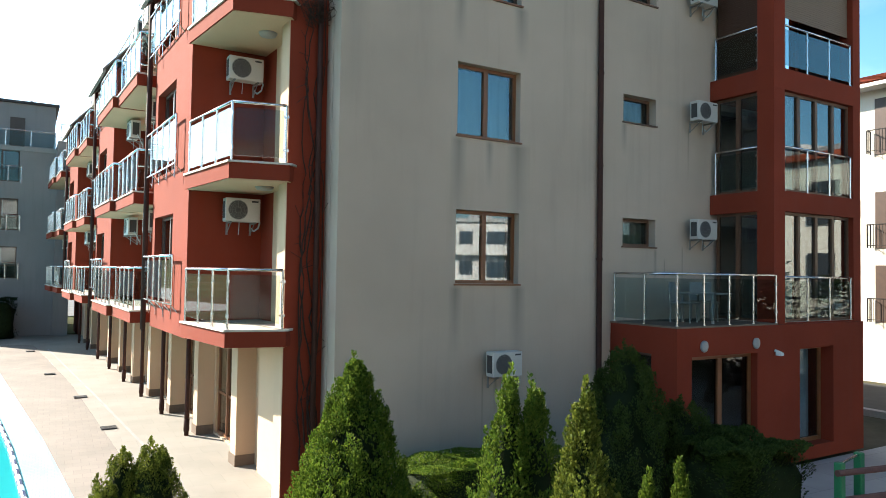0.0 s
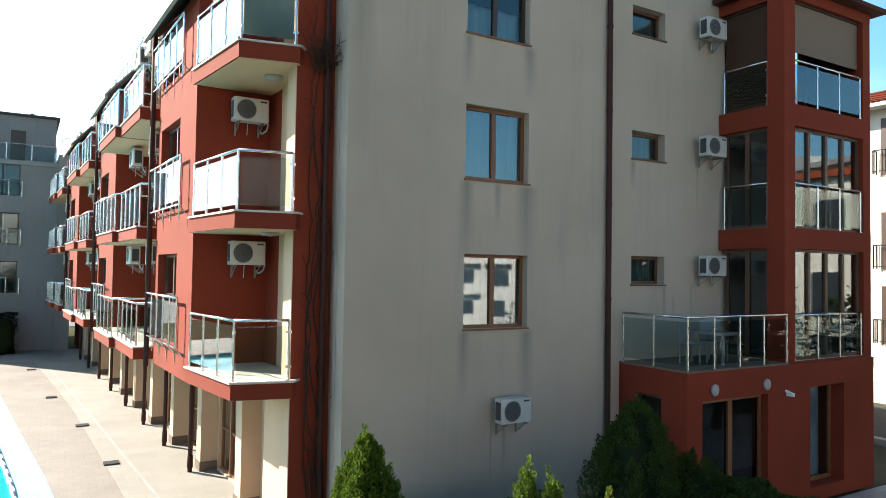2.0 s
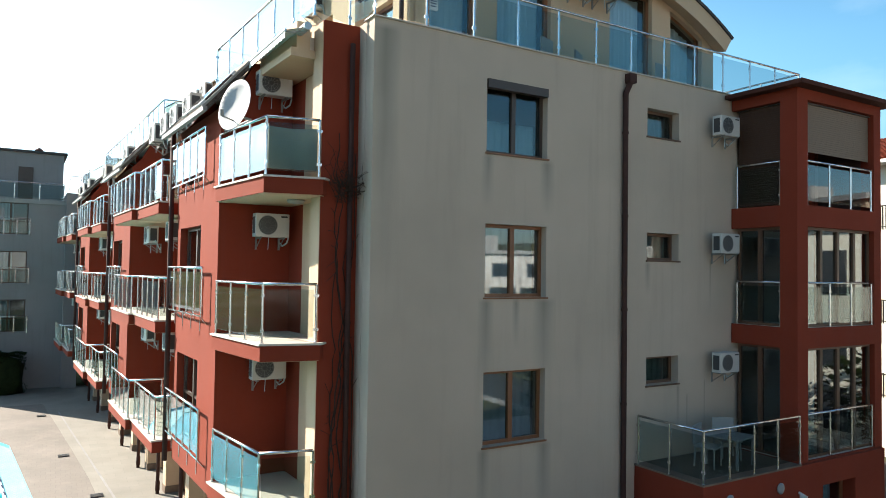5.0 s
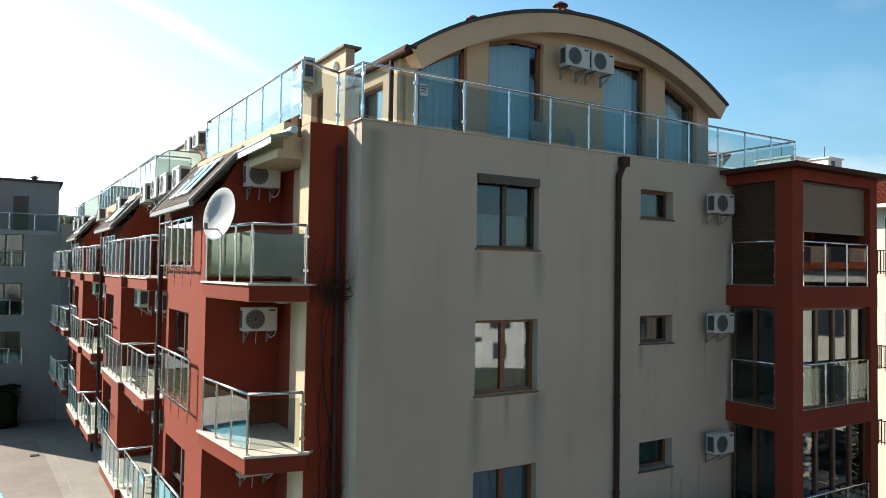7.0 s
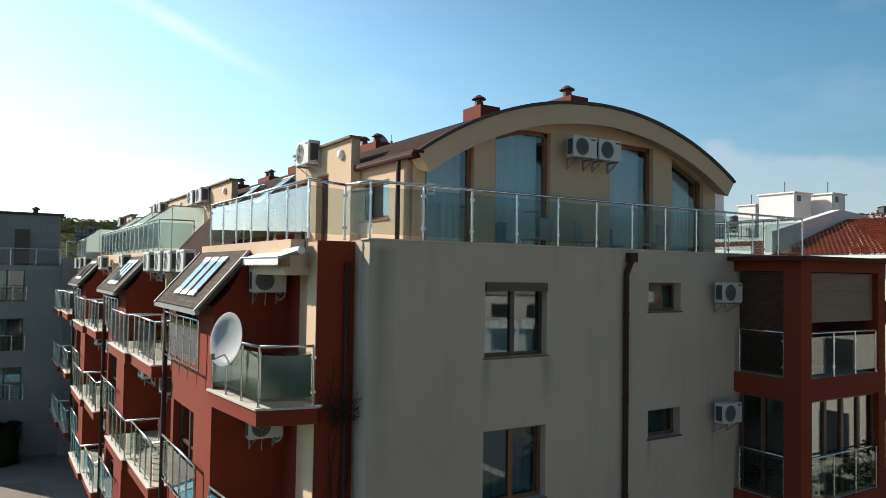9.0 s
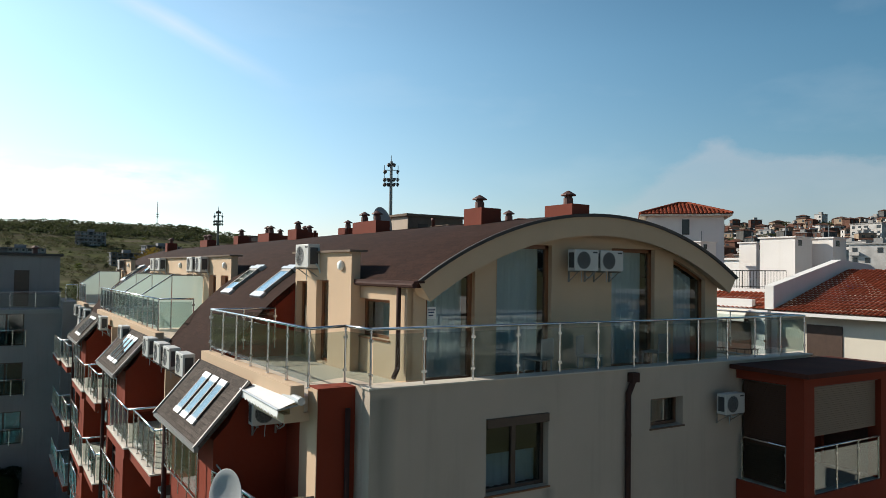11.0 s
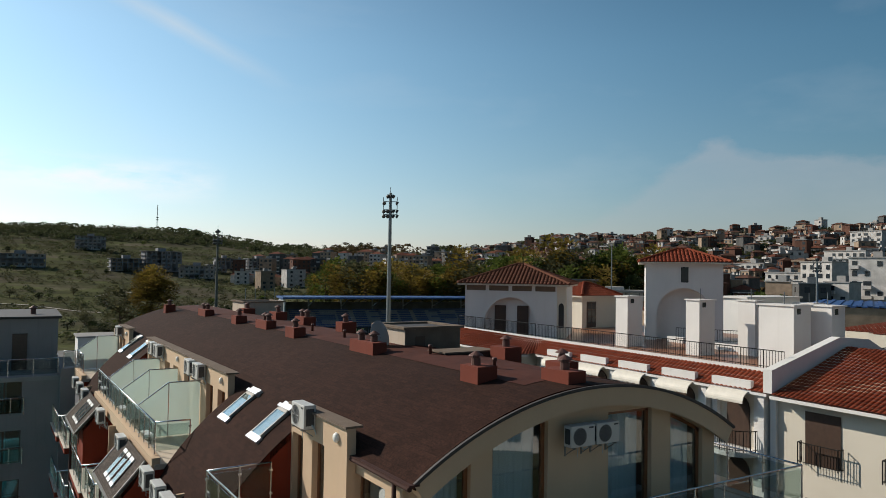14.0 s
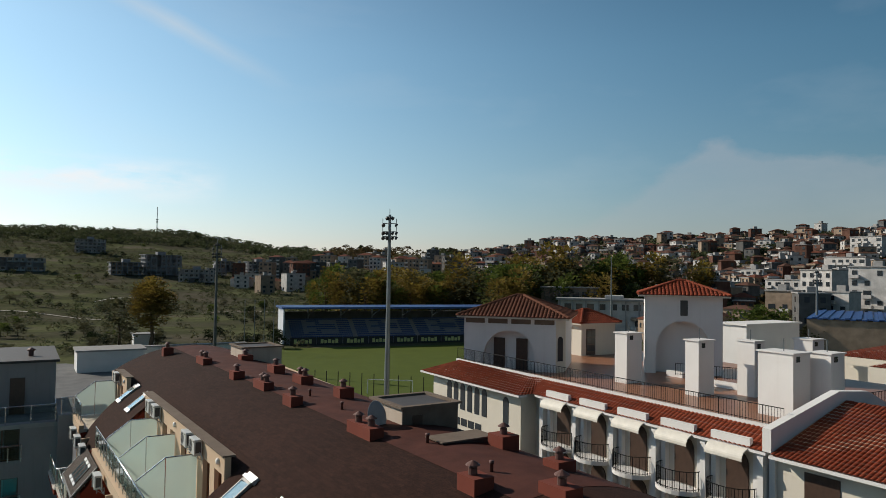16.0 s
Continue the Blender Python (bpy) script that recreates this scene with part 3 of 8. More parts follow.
def window(parent, o, d, u0, u1, z0, z1, inset=0.12, cols=2, bars=(), fmat=None, curtain=None, sill=None, fw=0.065, name="window", label="", shade=None, cut=1.0, glaze=None, rise=1.0):
    """A framed window or glazed door in a hole of a wall: frame, panes, curtain, sill."""
    w, h = u1 - u0, z1 - z0
    m = frame_matrix(o, d, u0, inset, z0)
    fmat = fmat or M_WOODFR

    def make():
        bm = bmesh.new()
        o_r = [(0, 0), (w, 0), (w, h), (0, h)]
        i_r = [(fw, fw), (w - fw, fw), (w - fw, h - fw), (fw, h - fw)]
        q = [[bm.verts.new((x, y, z)) for x, z in ring] for y in (0, 0.07) for ring in (o_r, i_r)]
        for a in range(4):
            b = (a + 1) % 4
            bm.faces.new((q[0][a], q[0][b], q[1][b], q[1][a]))
            bm.faces.new((q[3][a], q[3][b], q[2][b], q[2][a]))
            bm.faces.new((q[0][b], q[0][a], q[2][a], q[2][b]))
            bm.faces.new((q[1][a], q[1][b], q[3][b], q[3][a]))
        return to_mesh(name, bm, fmat)
    ob = share(name, cached((name, round(w, 2), round(h, 2), cols, tuple(bars), fmat.name, fw), make), parent, m, label)
    for i in range(1, cols):
        c = w * i / cols
        share("mullion", unit_panel(fmat), ob, Matrix.Translation((c - fw * 0.75, 0.031, fw)) @ Matrix.Diagonal((fw * 1.5, 0.087, h - 2 * fw, 1)))
    for bz in bars:
        share("glazing_bar", unit_panel(fmat), ob, Matrix.Translation((fw, 0.035, bz - 0.03)) @ Matrix.Diagonal((w - 2 * fw, 0.06, 0.06, 1)))
    for i in range(cols):
        a, b = w * i / cols + fw * 0.7, w * (i + 1) / cols - fw * 0.7
        p = share("pane", unit_panel(glaze or M_PANE), ob, Matrix.Translation((a, 0.035, fw * 0.9)) @ Matrix.Diagonal((b - a, 0.008, h - fw * 1.8, 1)))
        p.visible_shadow = False
    if curtain:
        cw = w * cut
        share("curtain", curtain_mesh(cw - 0.1, (h - 0.06) * rise, curtain), ob, Matrix.Translation((0.05, 0.22, 0.03)))
    if shade:
        share("roller_blind", unit_panel(M_BLIND), ob, Matrix.Translation((fw, 0.13, h * (1 - shade))) @ Matrix.Diagonal((w - 2 * fw, 0.012, h * shade - 0.02, 1)))
    if sill:
        share("sill", unit_panel(sill), ob, Matrix.Translation((-0.03, -inset / 2 - 0.01, -0.035)) @ Matrix.Diagonal((w + 0.06, inset + 0.05, 0.033, 1)))
    return ob


def post_mesh():
    def make():
        bm = bmesh.new()
        lathe(bm, [(0.035, 0), (0.035, 0.012), (0.021, 0.014), (0.021, 0.985), (0.026, 0.99), (0.026, 1.0)], seg=10)
        for z in (0.2, 0.78):
            box(bm, -0.045, 0.045, -0.014, 0.014, z, z + 0.05)
        return to_mesh("post", bm, M_CHROME, False)
    return cached("post", make)


def railing(parent, pts, z, h=1.0, step=0.95, panel=None, lift=0.09, closed_end=True, z_of=None):
    """Steel posts, round handrail and glass panels along a plan line."""
    panel = panel or M_GLASS
    rail = bmesh.new()
    first = True
    for (x0, y0), (x1, y1) in zip(pts, pts[1:]):
        a, b = Vector((x0, y0)), Vector((x1, y1))
        ln = (b - a).length
        k = max(1, round(ln / step))
        ang = math.atan2(y1 - y0, x1 - x0)
        tube(rail, (x0, y0, z + h), (x1, y1, z + h), 0.026, 8)
        for i in range(k + 1):
            if i == 0 and not first:
                continue
            p = a.lerp(b, i / k)
            share("post", post_mesh(), parent, pose(p.x, p.y, z, 0, 0, math.degrees(ang)) @ Matrix.Diagonal((1, 1, h, 1)))
        for i in range(k):
            p = a.lerp(b, (i + 0.045 / ln * k * 0.9) / k)
            wd = ln / k - 0.085
            g = share("glass_panel", unit_panel(panel), parent, pose(p.x, p.y, z + lift, 0, 0, math.degrees(ang)) @ Matrix.Diagonal((wd, 0.012, h - lift - 0.09, 1)))
            if panel is M_GLASS:
                g.visible_shadow = False
        first = False
    part("handrail", rail, M_CHROME, parent, "polished steel handrail", True)


AC_UNIT = None


def make_ac(at):
    """Outdoor unit of an air conditioner: casing, fan ring, blades, feet. Front faces -y, 0.82 wide."""
    e = thing("air_conditioner", "white outdoor air conditioner unit on steel brackets", "air conditioner", "wall air conditioners")
    body = bmbox(-0.41, 0.41, 0.0, 0.30, 0.0, 0.56)
    bevelled(body, 0.018, 2)
    b = part("casing", body, M_AC, e)
    g = bmesh.new()
    for r0, r1, y in ((0.235, 0.215, -0.012), (0.15, 0.143, -0.012), (0.08, 0.073, -0.012), (0.19, 0.183, -0.012)):
        for i in range(20):
            t0, t1 = 2 * math.pi * i / 20, 2 * math.pi * (i + 1) / 20
            vs = [g.verts.new((-0.12 + r * math.cos(t), y, 0.28 + r * math.sin(t))) for r, t in ((r0, t0), (r0, t1), (r1, t1), (r1, t0))]
            g.faces.new(vs)
    for i in range(12):
        t = 2 * math.pi * i / 12
        tube(g, (-0.12 + 0.05 * math.cos(t), -0.012, 0.28 + 0.05 * math.sin(t)), (-0.12 + 0.23 * math.cos(t), -0.012, 0.28 + 0.23 * math.sin(t)), 0.004, 4)
    part("fan_grille", g, M_ACGR, e)
    f = bmesh.new()
    vs = [f.verts.new((-0.12 + 0.225 * math.cos(2 * math.pi * i / 28), -0.003, 0.28 + 0.225 * math.sin(2 * math.pi * i / 28))) for i in range(28)]
    lo = [f.verts.new((v.co.x, 0.002, v.co.z)) for v in vs]
    f.faces.new(vs)
    for i in range(28):
        f.faces.new((vs[i], lo[i], lo[(i + 1) % 28], vs[(i + 1) % 28]))
    for i in range(4):
        t = math.pi / 2 * i + 0.4
        c, s = math.cos(t), math.sin(t)
        blade = [(-0.12 + 0.03 * c, -0.006, 0.28 + 0.03 * s), (-0.12 + 0.2 * math.cos(t + 0.3), -0.004, 0.28 + 0.2 * math.sin(t + 0.3)), (-0.12 + 0.21 * math.cos(t - 0.35), -0.009, 0.28 + 0.21 * math.sin(t - 0.35))]
        f.faces.new([f.verts.new(p) for p in blade])
    part("fan", f, M_ACDARK, e, "dark fan behind the grille")
    lb = bmesh.new()
    box(lb, 0.2, 0.36, -0.004, 0.0, 0.47, 0.51)
    part("badge", lb, M_ACDARK, e)
    for x in (-0.28, 0.28):
        k = bmesh.new()
        box(k, x - 0.02, x + 0.02, -0.02, 0.42, -0.04, 0.0)
        box(k, x - 0.02, x + 0.02, 0.38, 0.42, -0.3, 0.0)
        tube(k, (x, 0.02, -0.02), (x, 0.4, -0.28), 0.012, 5)
        part("bracket", k, M_STEELBR, e)
    for sx in (-0.414, 0.411):
        part("side_vent", bmbox(sx, sx + 0.003, 0.05, 0.25, 0.08, 0.48), M_ACDARK, e)
    hose = bmesh.new()
    pts = [(0.4, 0.2, 0.1), (0.47, 0.24, 0.02), (0.45, 0.3, -0.12), (0.36, 0.36, -0.2), (0.3, 0.4, -0.12)]
    for a, c in zip(pts, pts[1:]):
        tube(hose, a, c, 0.02, 6)
    part("hose", hose, M_CURTAIN, e, "white insulated hose")
    drain = bmesh.new()
    tube(drain, (-0.05, 0.15, -0.01), (-0.06, 0.16, -0.3), 0.009, 5)
    part("drain_tube", drain, M_CURTAIN, e, "thin white drain tube")
    e.matrix_basis = at
    return e


def ac(x, y, z, turn=0.0, s=1.0):
    """turn: degrees; 0 faces -y, -90 faces -x."""
    global AC_UNIT
    m = pose(x, y, z, 0, 0, turn) @ Matrix.Diagonal((0.82, 0.82, 0.82, 1)) if AC_UNIT is None else pose(x, y, z, 0, 0, turn)
    if AC_UNIT is None:
        AC_UNIT = make_ac(m)
        return AC_UNIT
    return copy_thing(AC_UNIT, m @ Matrix.Diagonal((s, s, s, 1)))


# ---- the apartment block ----
GZ = 0.12
F = [GZ, 3.19, 6.02, 8.86, 11.45]  # storey levels
CORNER = Vector((4.57, 11.10, 0))
WING = Matrix.Translation(CORNER) @ Matrix.Rotation(radians(2.0), 4, 'Z') @ Matrix.Translation(-CORNER)  # the long wing's own axes
END = 50.3


def W(x, y):
    p = WING @ Vector((x, y, 0))
    return (p.x, p.y)


VD = (WING.to_3x3() @ Vector((0, -1, 0)))  # along the long front towards its near end, outside on the left hand

block = thing("apartment_block", "beige and brick-red apartment block with curved shingle roof and glass balconies", "apartment building")


def wing_part(name, bm, material, label="", smooth=False, parent=None):
    bm.transform(WING)
    return part(name, bm, material, parent or block, label, smooth)


# gable wall with its openings
GW = 17.2 - 4.57
win_u = (6.95 - 4.57, 8.43 - 4.57)
small_u = (11.27 - 4.57, 12.30 - 4.57)
tops = [(3.99, 5.39), (6.80, 8.20), (9.56, 10.97)]
stops = [(4.84, 5.46), (7.60, 8.21), (10.36, 10.99)]
holes = [(*win_u, a, b) for a, b in tops] + [(*small_u, a, b) for a, b in stops]
holes += [(13.2 - 4.57 + 1.2, 16.6 - 4.57, F[i] + 0.06, F[i] + 2.25) for i in (1, 2, 3)]
GO = (4.57, 11.10)
part("gable_wall", wall_panel(bmesh.new(), GO, (1, 0), GW, GZ, 11.68, 0.32, holes), M_GABLE, block, "weathered beige rendered gable wall")
for i, (a, b) in enumerate(tops):
    window(block, GO, (1, 0), *win_u, a, b, 0.16, 2, (), M_WOODFR if i < 2 else M_DARKFR, M_DRAPE if i == 2 else M_CURTAIN, M_WOODFR, label="brown-framed double casement with pale curtains", cut=1.0, shade=0.52 if i == 2 else None, rise=0.5 if i == 2 else 1.0, glaze=M_PANEDIM if i == 2 else None)
for a, b in stops:
    window(block, GO, (1, 0), *small_u, a, b, 0.2, 1, (), M_WOODDK, M_SCREEN, M_WOODDK, label="small brown-framed window with a dull blind", glaze=M_PANEDIM)
# roller box over the top window
part("shutter_box", bmbox(6.96, 8.42, 11.06, 11.2, 10.80, 10.965), M_DARKFR, block)

# the narrow return at the corner, the red pilaster and its cream cheek
part("corner_return", bmbox(4.57, 4.87, 11.43, 12.10, GZ, 11.68), M_BEIGE, block)
part("pilaster", bmbox(3.88, 4.57, 11.70, 12.15, GZ, 11.66), M_RED, block, "brick-red rendered pilaster")
part("pilaster_cheek", bmbox(3.868, 3.88, 11.71, 12.15, GZ, 11.64), M_CREAM, block, "cream rendered cheek")

# back wall of the long front, red, with the balcony doors
bays = [(14.10, 17.58), (24.20, 27.85), (34.70, 38.45)]
lw_o = W(4.25, 47.2)
lw_len = 47.2 - 12.1


def vy(y):
    return 47.2 - y


doors = []
for y0, y1 in ((18.4, 20.2), (21.3, 23.3), (28.4, 30.2), (31.4, 33.4), (39.0, 40.8), (42.0, 44.0)):
    for i in (1, 2, 3):
        doors.append((vy(y1), vy(y0), F[i] + 0.02, F[i] + 2.15))
part("front_wall", wall_panel(bmesh.new(), lw_o, VD, lw_len, 2.9, 11.45, 0.3, doors), M_RED, block, "brick-red rendered long front")
for n_d, h in enumerate(doors):
    window(block, lw_o, VD, *h, 0.1, 2, (), M_WOODFR if n_d % 3 else M_DARKFR, M_CURTAIN if n_d % 2 else None, name="balcony_door", label="glazed balcony door")
# cream lining of the first recess
part("recess_lining", bmbox(4.17, 4.245, 12.16, 14.08, GZ, 11.04), M_CREAM, block)

# ground floor: cream piers and glazed doors set back
g_o = W(4.42, 47.2)
gdoors = [(vy(y + 1.15), vy(y - 1.15), GZ + 0.05, GZ + 2.45) for y in (13.2, 16.6, 19.6, 22.6, 25.6, 28.6, 31.6, 34.6, 37.6, 40.6, 43.6)]
part("ground_floor_wall", wall_panel(bmesh.new(), g_o, VD, lw_len, GZ, 2.9, 0.3, gdoors), M_CREAM, block, "cream ground-floor wall with tall glazed doors")
for h in gdoors:
    window(block, g_o, VD, *h, 0.06, 3, (1.0,), M_WOODFR, M_CURTAIN, name="terrace_door", label="tall brown-framed terrace door")
for y in (14.9, 18.1, 21.1, 24.1, 27.1, 30.1, 33.1, 36.1, 39.1, 42.1):
    bm = bmbox(4.02, 4.42, y - 0.2, y + 0.2, GZ, 2.9)
    wing_part("pier", bm, M_CREAM)
    wing_part("pier_foot", bmbox(4.0, 4.44, y - 0.22, y + 0.22, GZ, GZ + 0.22), M_COPING)
for y in (17.98, 20.9, 24.0, 27.4, 31.0, 34.5, 38.4, 42.0):
    bm = bmesh.new()
    tube(bm, (3.8, y, GZ), (3.8, y, 3.0), 0.055, 10)
    tube(bm, (3.8, y, GZ + 0.1), (3.8, y, GZ + 0.4), 0.07, 10)
    wing_part("downpipe", bm, M_PIPE, "dark brown downpipe", True)

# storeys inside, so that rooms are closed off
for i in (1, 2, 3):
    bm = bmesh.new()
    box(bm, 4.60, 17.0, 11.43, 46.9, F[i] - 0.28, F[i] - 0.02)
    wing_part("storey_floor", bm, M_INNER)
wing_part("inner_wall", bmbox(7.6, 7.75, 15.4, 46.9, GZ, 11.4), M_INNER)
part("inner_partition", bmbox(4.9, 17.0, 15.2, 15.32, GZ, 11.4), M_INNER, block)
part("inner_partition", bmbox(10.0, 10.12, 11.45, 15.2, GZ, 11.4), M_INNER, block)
part("terrace_slab", prism(bmesh.new(), [(3.66, 12.16), (4.58, 12.16), (4.58, 11.44), (17.18, 11.44), (17.18, 18.0), (3.45, 18.0)], 11.17, 11.46), M_TERRTILE, block, "beige tiled roof terrace")
for y0, y1 in ((23.67, 37.68), (43.12, 50.0)):
    wing_part("terrace_slab", bmbox(3.62, 6.6, y0, y1, 11.15, 11.46), M_TERRTILE)
part("flank_wall", bmbox(16.9, 17.2, 11.43, 50.0, GZ, 11.5), M_BEIGE, block)
wing_part("front_wall_end", bmbox(4.25, 4.55, 47.21, END - 0.31, GZ, 11.14), M_RED)
wing_part("rear_end_wall", bmbox(6.1, 15.2, END - 0.3, END, GZ, 13.6), M_BEIGE)

# bays: box with window openings, sloping little roof with skylights
for bi, (y0, y1) in enumerate(bays):
    o = W(2.81, y1)
    ln = y1 - y0
    wh = [(ln - 1.75, ln - 0.35, F[i] + 0.25, min(F[i] + 2.15, 10.25)) for i in (1, 2, 3)]
    wh = [(0.3, 2.15, a, b) for _, _, a, b in wh]
    part("bay_front", wall_panel(bmesh.new(), o, VD, ln, 2.85, 10.42, 0.28, wh), M_RED, block)
    for n_h, h in enumerate(wh):
        wd = window(block, o, VD, *h, 0.16, 2, (1.0,) if n_h < 2 else (), M_DARKFR, M_CURTAIN, name="bay_window", label="tall dark-framed bay window")
        # steel front rail on struts
        share("juliet_rail", unit_panel(M_CHROME), block, frame_matrix(o, VD, h[0] - 0.55, -0.13, h[2] + 0.02) @ Matrix.Diagonal((h[1] - h[0] + 1.25, 0.02, 0.03, 1)), "steel and glass rail across the bay window")
        loc = [frame_matrix(o, VD, h[0] - 0.55, -0.13).translation, frame_matrix(o, VD, h[1] + 0.7, -0.13).translation]
        railing(block, [(p.x, p.y) for p in loc], h[2] + 0.03, 0.98, 0.6, M_GLASS)
        for k in range(5):
            u = h[0] - 0.5 + k * (h[1] - h[0] + 1.15) / 4
            st = bmesh.new()
            tube(st, (0, 0.0, 0.0), (0, 0.14, -0.16), 0.012, 6)
            tube(st, (0, 0.0, -0.28), (0, 0.0, 0.05), 0.012, 6)
            st.transform(frame_matrix(o, VD, u, -0.13, h[2] + 0.02))
            part("strut", st, M_CHROME, block)
    for yy in (y0, y1 - 0.25):
        bm = bmesh.new()
        ring = [(2.81 + 0.28, 2.85), (4.25, 2.85), (4.25, 11.38), (3.45, 11.38), (3.09, 10.72)]
        a = [bm.verts.new((x, yy, z)) for x, z in ring]
        b = [bm.verts.new((x, yy + 0.25, z)) for x, z in ring]
        bm.faces.new(a)
        bm.faces.new(b[::-1])
        for i in range(5):
            bm.faces.new((a[(i + 1) % 5], a[i], b[i], b[(i + 1) % 5]))
        wing_part("bay_side", bm, M_RED)
        bm = bmesh.new()
        ring = [(2.81, 10.42), (3.09, 10.42), (3.09, 10.72)]
        a = [bm.verts.new((x, yy, z)) for x, z in ring]
        b = [bm.verts.new((x, yy + 0.25, z)) for x, z in ring]
        bm.faces.new(a)
        bm.faces.new(b[::-1])
        for i in range(3):
            bm.faces.new((a[(i + 1) % 3], a[i], b[i], b[(i + 1) % 3]))
        wing_part("bay_corner", bm, M_RED)
    wing_part("bay_soffit", bmbox(2.83, 4.2, y0 + 0.02, y1 - 0.02, 2.87, 3.1), M_RED)
    # sloping roof
    bm = bmesh.new()
    sl = [(2.52, 10.30), (3.50, 11.43)]
    th = 0.09
    vs = []
    for yy in (y0 - 0.12, y1 + 0.12):
        vs.append([bm.verts.new(p) for p in ((sl[0][0], yy, sl[0][1]), (sl[1][0], yy, sl[1][1]), (sl[1][0] - 0.06, yy, sl[1][1] + th), (sl[0][0] - 0.06, yy, sl[0][1] + th))])
    for i in range(4):
        bm.faces.new((vs[0][i], vs[0][(i + 1) % 4], vs[1][(i + 1) % 4], vs[1][i]))
    bm.faces.new(vs[0][::-1])
    bm.faces.new(vs[1])
    bm.normal_update()
    uv = bm.loops.layers.uv.new("uv")
    for f in bm.faces:
        for lp in f.loops:
            lp[uv].uv = (lp.vert.co.y, lp.vert.co.z * 1.32)
    roof_b = wing_part("bay_roof", bm, M_SHINGG, "sloping grey-brown shingle roof over the bay")
    sdir = Vector((0.98, 0, 1.13)).normalized()
    snor = Vector((-sdir.z, 0, sdir.x))
    edge = bmesh.new()
    for yy in (y0 - 0.15, y1 + 0.09):
        pm = Matrix(((0, sdir.x, snor.x, 2.46), (1, 0, 0, yy), (0, sdir.z, snor.z, 10.36), (0, 0, 0, 1)))
        box(edge, 0, 0.06, -0.04, 1.5, 0.0, 0.05, m=pm)
    box(edge, 2.42, 2.50, y0 - 0.15, y1 + 0.15, 10.27, 10.36)
    edge.transform(WING)
    part("verge_flashing", edge, M_STEELBR, roof_b)
    for k in range(3):
        yy = y0 + 0.75 + k * 0.62
        pm = WING @ Matrix(((0, sdir.x, snor.x, 2.46), (1, 0, 0, yy), (0, sdir.z, snor.z, 10.40), (0, 0, 0, 1)))
        fr = bmesh.new()
        for q in ((0, 0.05, 0.36, 1.16), (0.41, 0.46, 0.36, 1.16), (0.03, 0.43, 0.362, 0.40), (0.03, 0.43, 1.12, 1.158)):
            box(fr, q[0], q[1], q[2], q[3], 0.0, 0.04, m=pm)
        for q in ((0, 0.46, 0.24, 0.36), (0, 0.46, 1.16, 1.28)):
            fl = bmesh.new()
            box(fl, q[0], q[1], q[2], q[3], 0.0, 0.045, m=pm)
            part("flashing", fl, M_ALU, roof_b, "silvery skylight flashing")
        sk = part("skylight", fr, M_DARKFR, roof_b, "small roof window with dark frame")
        share("pane", unit_panel(M_PANEDIM), sk, pm @ Matrix.Translation((0.05, 0.76, 0.034)) @ Matrix.Diagonal((0.36, 0.80, 0.01, 1))).visible_shadow = False
        # grey sheet added under the pane, its colour standing for the glass's dull reflection
        share("blind", unit_panel(M_PANESHEEN), sk, pm @ Matrix.Translation((0.05, 0.76, 0.016)) @ Matrix.Diagonal((0.36, 0.80, 0.01, 1)))

# dark downpipe down the front beside the first bay
for yy in (17.80, 28.02, 38.62):
    bm = bmesh.new()
    tube(bm, (2.70, yy, 2.75), (2.70, yy, 10.5), 0.06, 10)
    tube(bm, (2.70, yy, 10.5), (3.4, yy, 11.2), 0.06, 10)
    wing_part("downpipe", bm, M_PIPE, "", True)

# balconies
bal1 = [(2.64, 14.08), (2.90, 11.78), (3.87, 11.56), (4.20, 11.95), (4.20, 14.08)]


def balcony(pts, lvl, rail_pts, panel=None, name="balcony"):
    z = F[lvl]
    bm = bmesh.new()
    prism(bm, pts, z - 0.30, z - 0.035)
    b = part(name, bm, M_RED, block, "brick-red balcony slab with steel and glass railing")
    cx = sum(p[0] for p in pts) / len(pts)
    cy = sum(p[1] for p in pts) / len(pts)
    grown = [(x + (0.03 if x > cx else -0.03), y + (0.03 if y > cy else -0.03)) for x, y in pts]
    bm = bmesh.new()
    prism(bm, grown, z - 0.035, z)
    part("tiled_top", bm, M_TILE, b)
    bm = bmesh.new()
    prism(bm, [(cx + (x - cx) * 0.96, cy + (y - cy) * 0.96) for x, y in pts], z - 0.312, z - 0.30)
    part("soffit", bm, M_CREAM, b, "cream painted soffit")
    railing(b, rail_pts, z, 1.0, 0.78, panel)
    return b


for i in (1, 2, 3):
    b = balcony(bal1, i, [(2.70, 14.02), (2.95, 11.84), (3.82, 11.64)])
    if i == 3:  # cloth screens tied behind the rails
        for (x0, y0), (x1, y1), top in (((2.75, 13.98), (3.0, 11.90), 0.90), ((3.0, 11.90), (3.81, 11.71), 0.86)):
            bm = bmesh.new()
            k = 16
            rows = []
            for j in range(k + 1):
                t = j / k
                x, y = x0 + (x1 - x0) * t, y0 + (y1 - y0) * t + 0.008 * math.sin(19 * t)
                sag = 0.03 * math.sin(math.pi * t)
                rows.append([bm.verts.new((x + dx, y + dx, F[i] + z)) for dx, z in ((0, 0.13), (0, top - sag), (0.008, top - sag), (0.008, 0.13))])
            for p, q in zip(rows, rows[1:]):
                for j in range(4):
                    bm.faces.new((p[j], q[j], q[(j + 1) % 4], p[(j + 1) % 4]))
            bmesh.ops.recalc_face_normals(bm, faces=bm.faces)
            part("cloth_screen", bm, M_SCREEN, b, "grey-green cloth screen behind the railing", True)


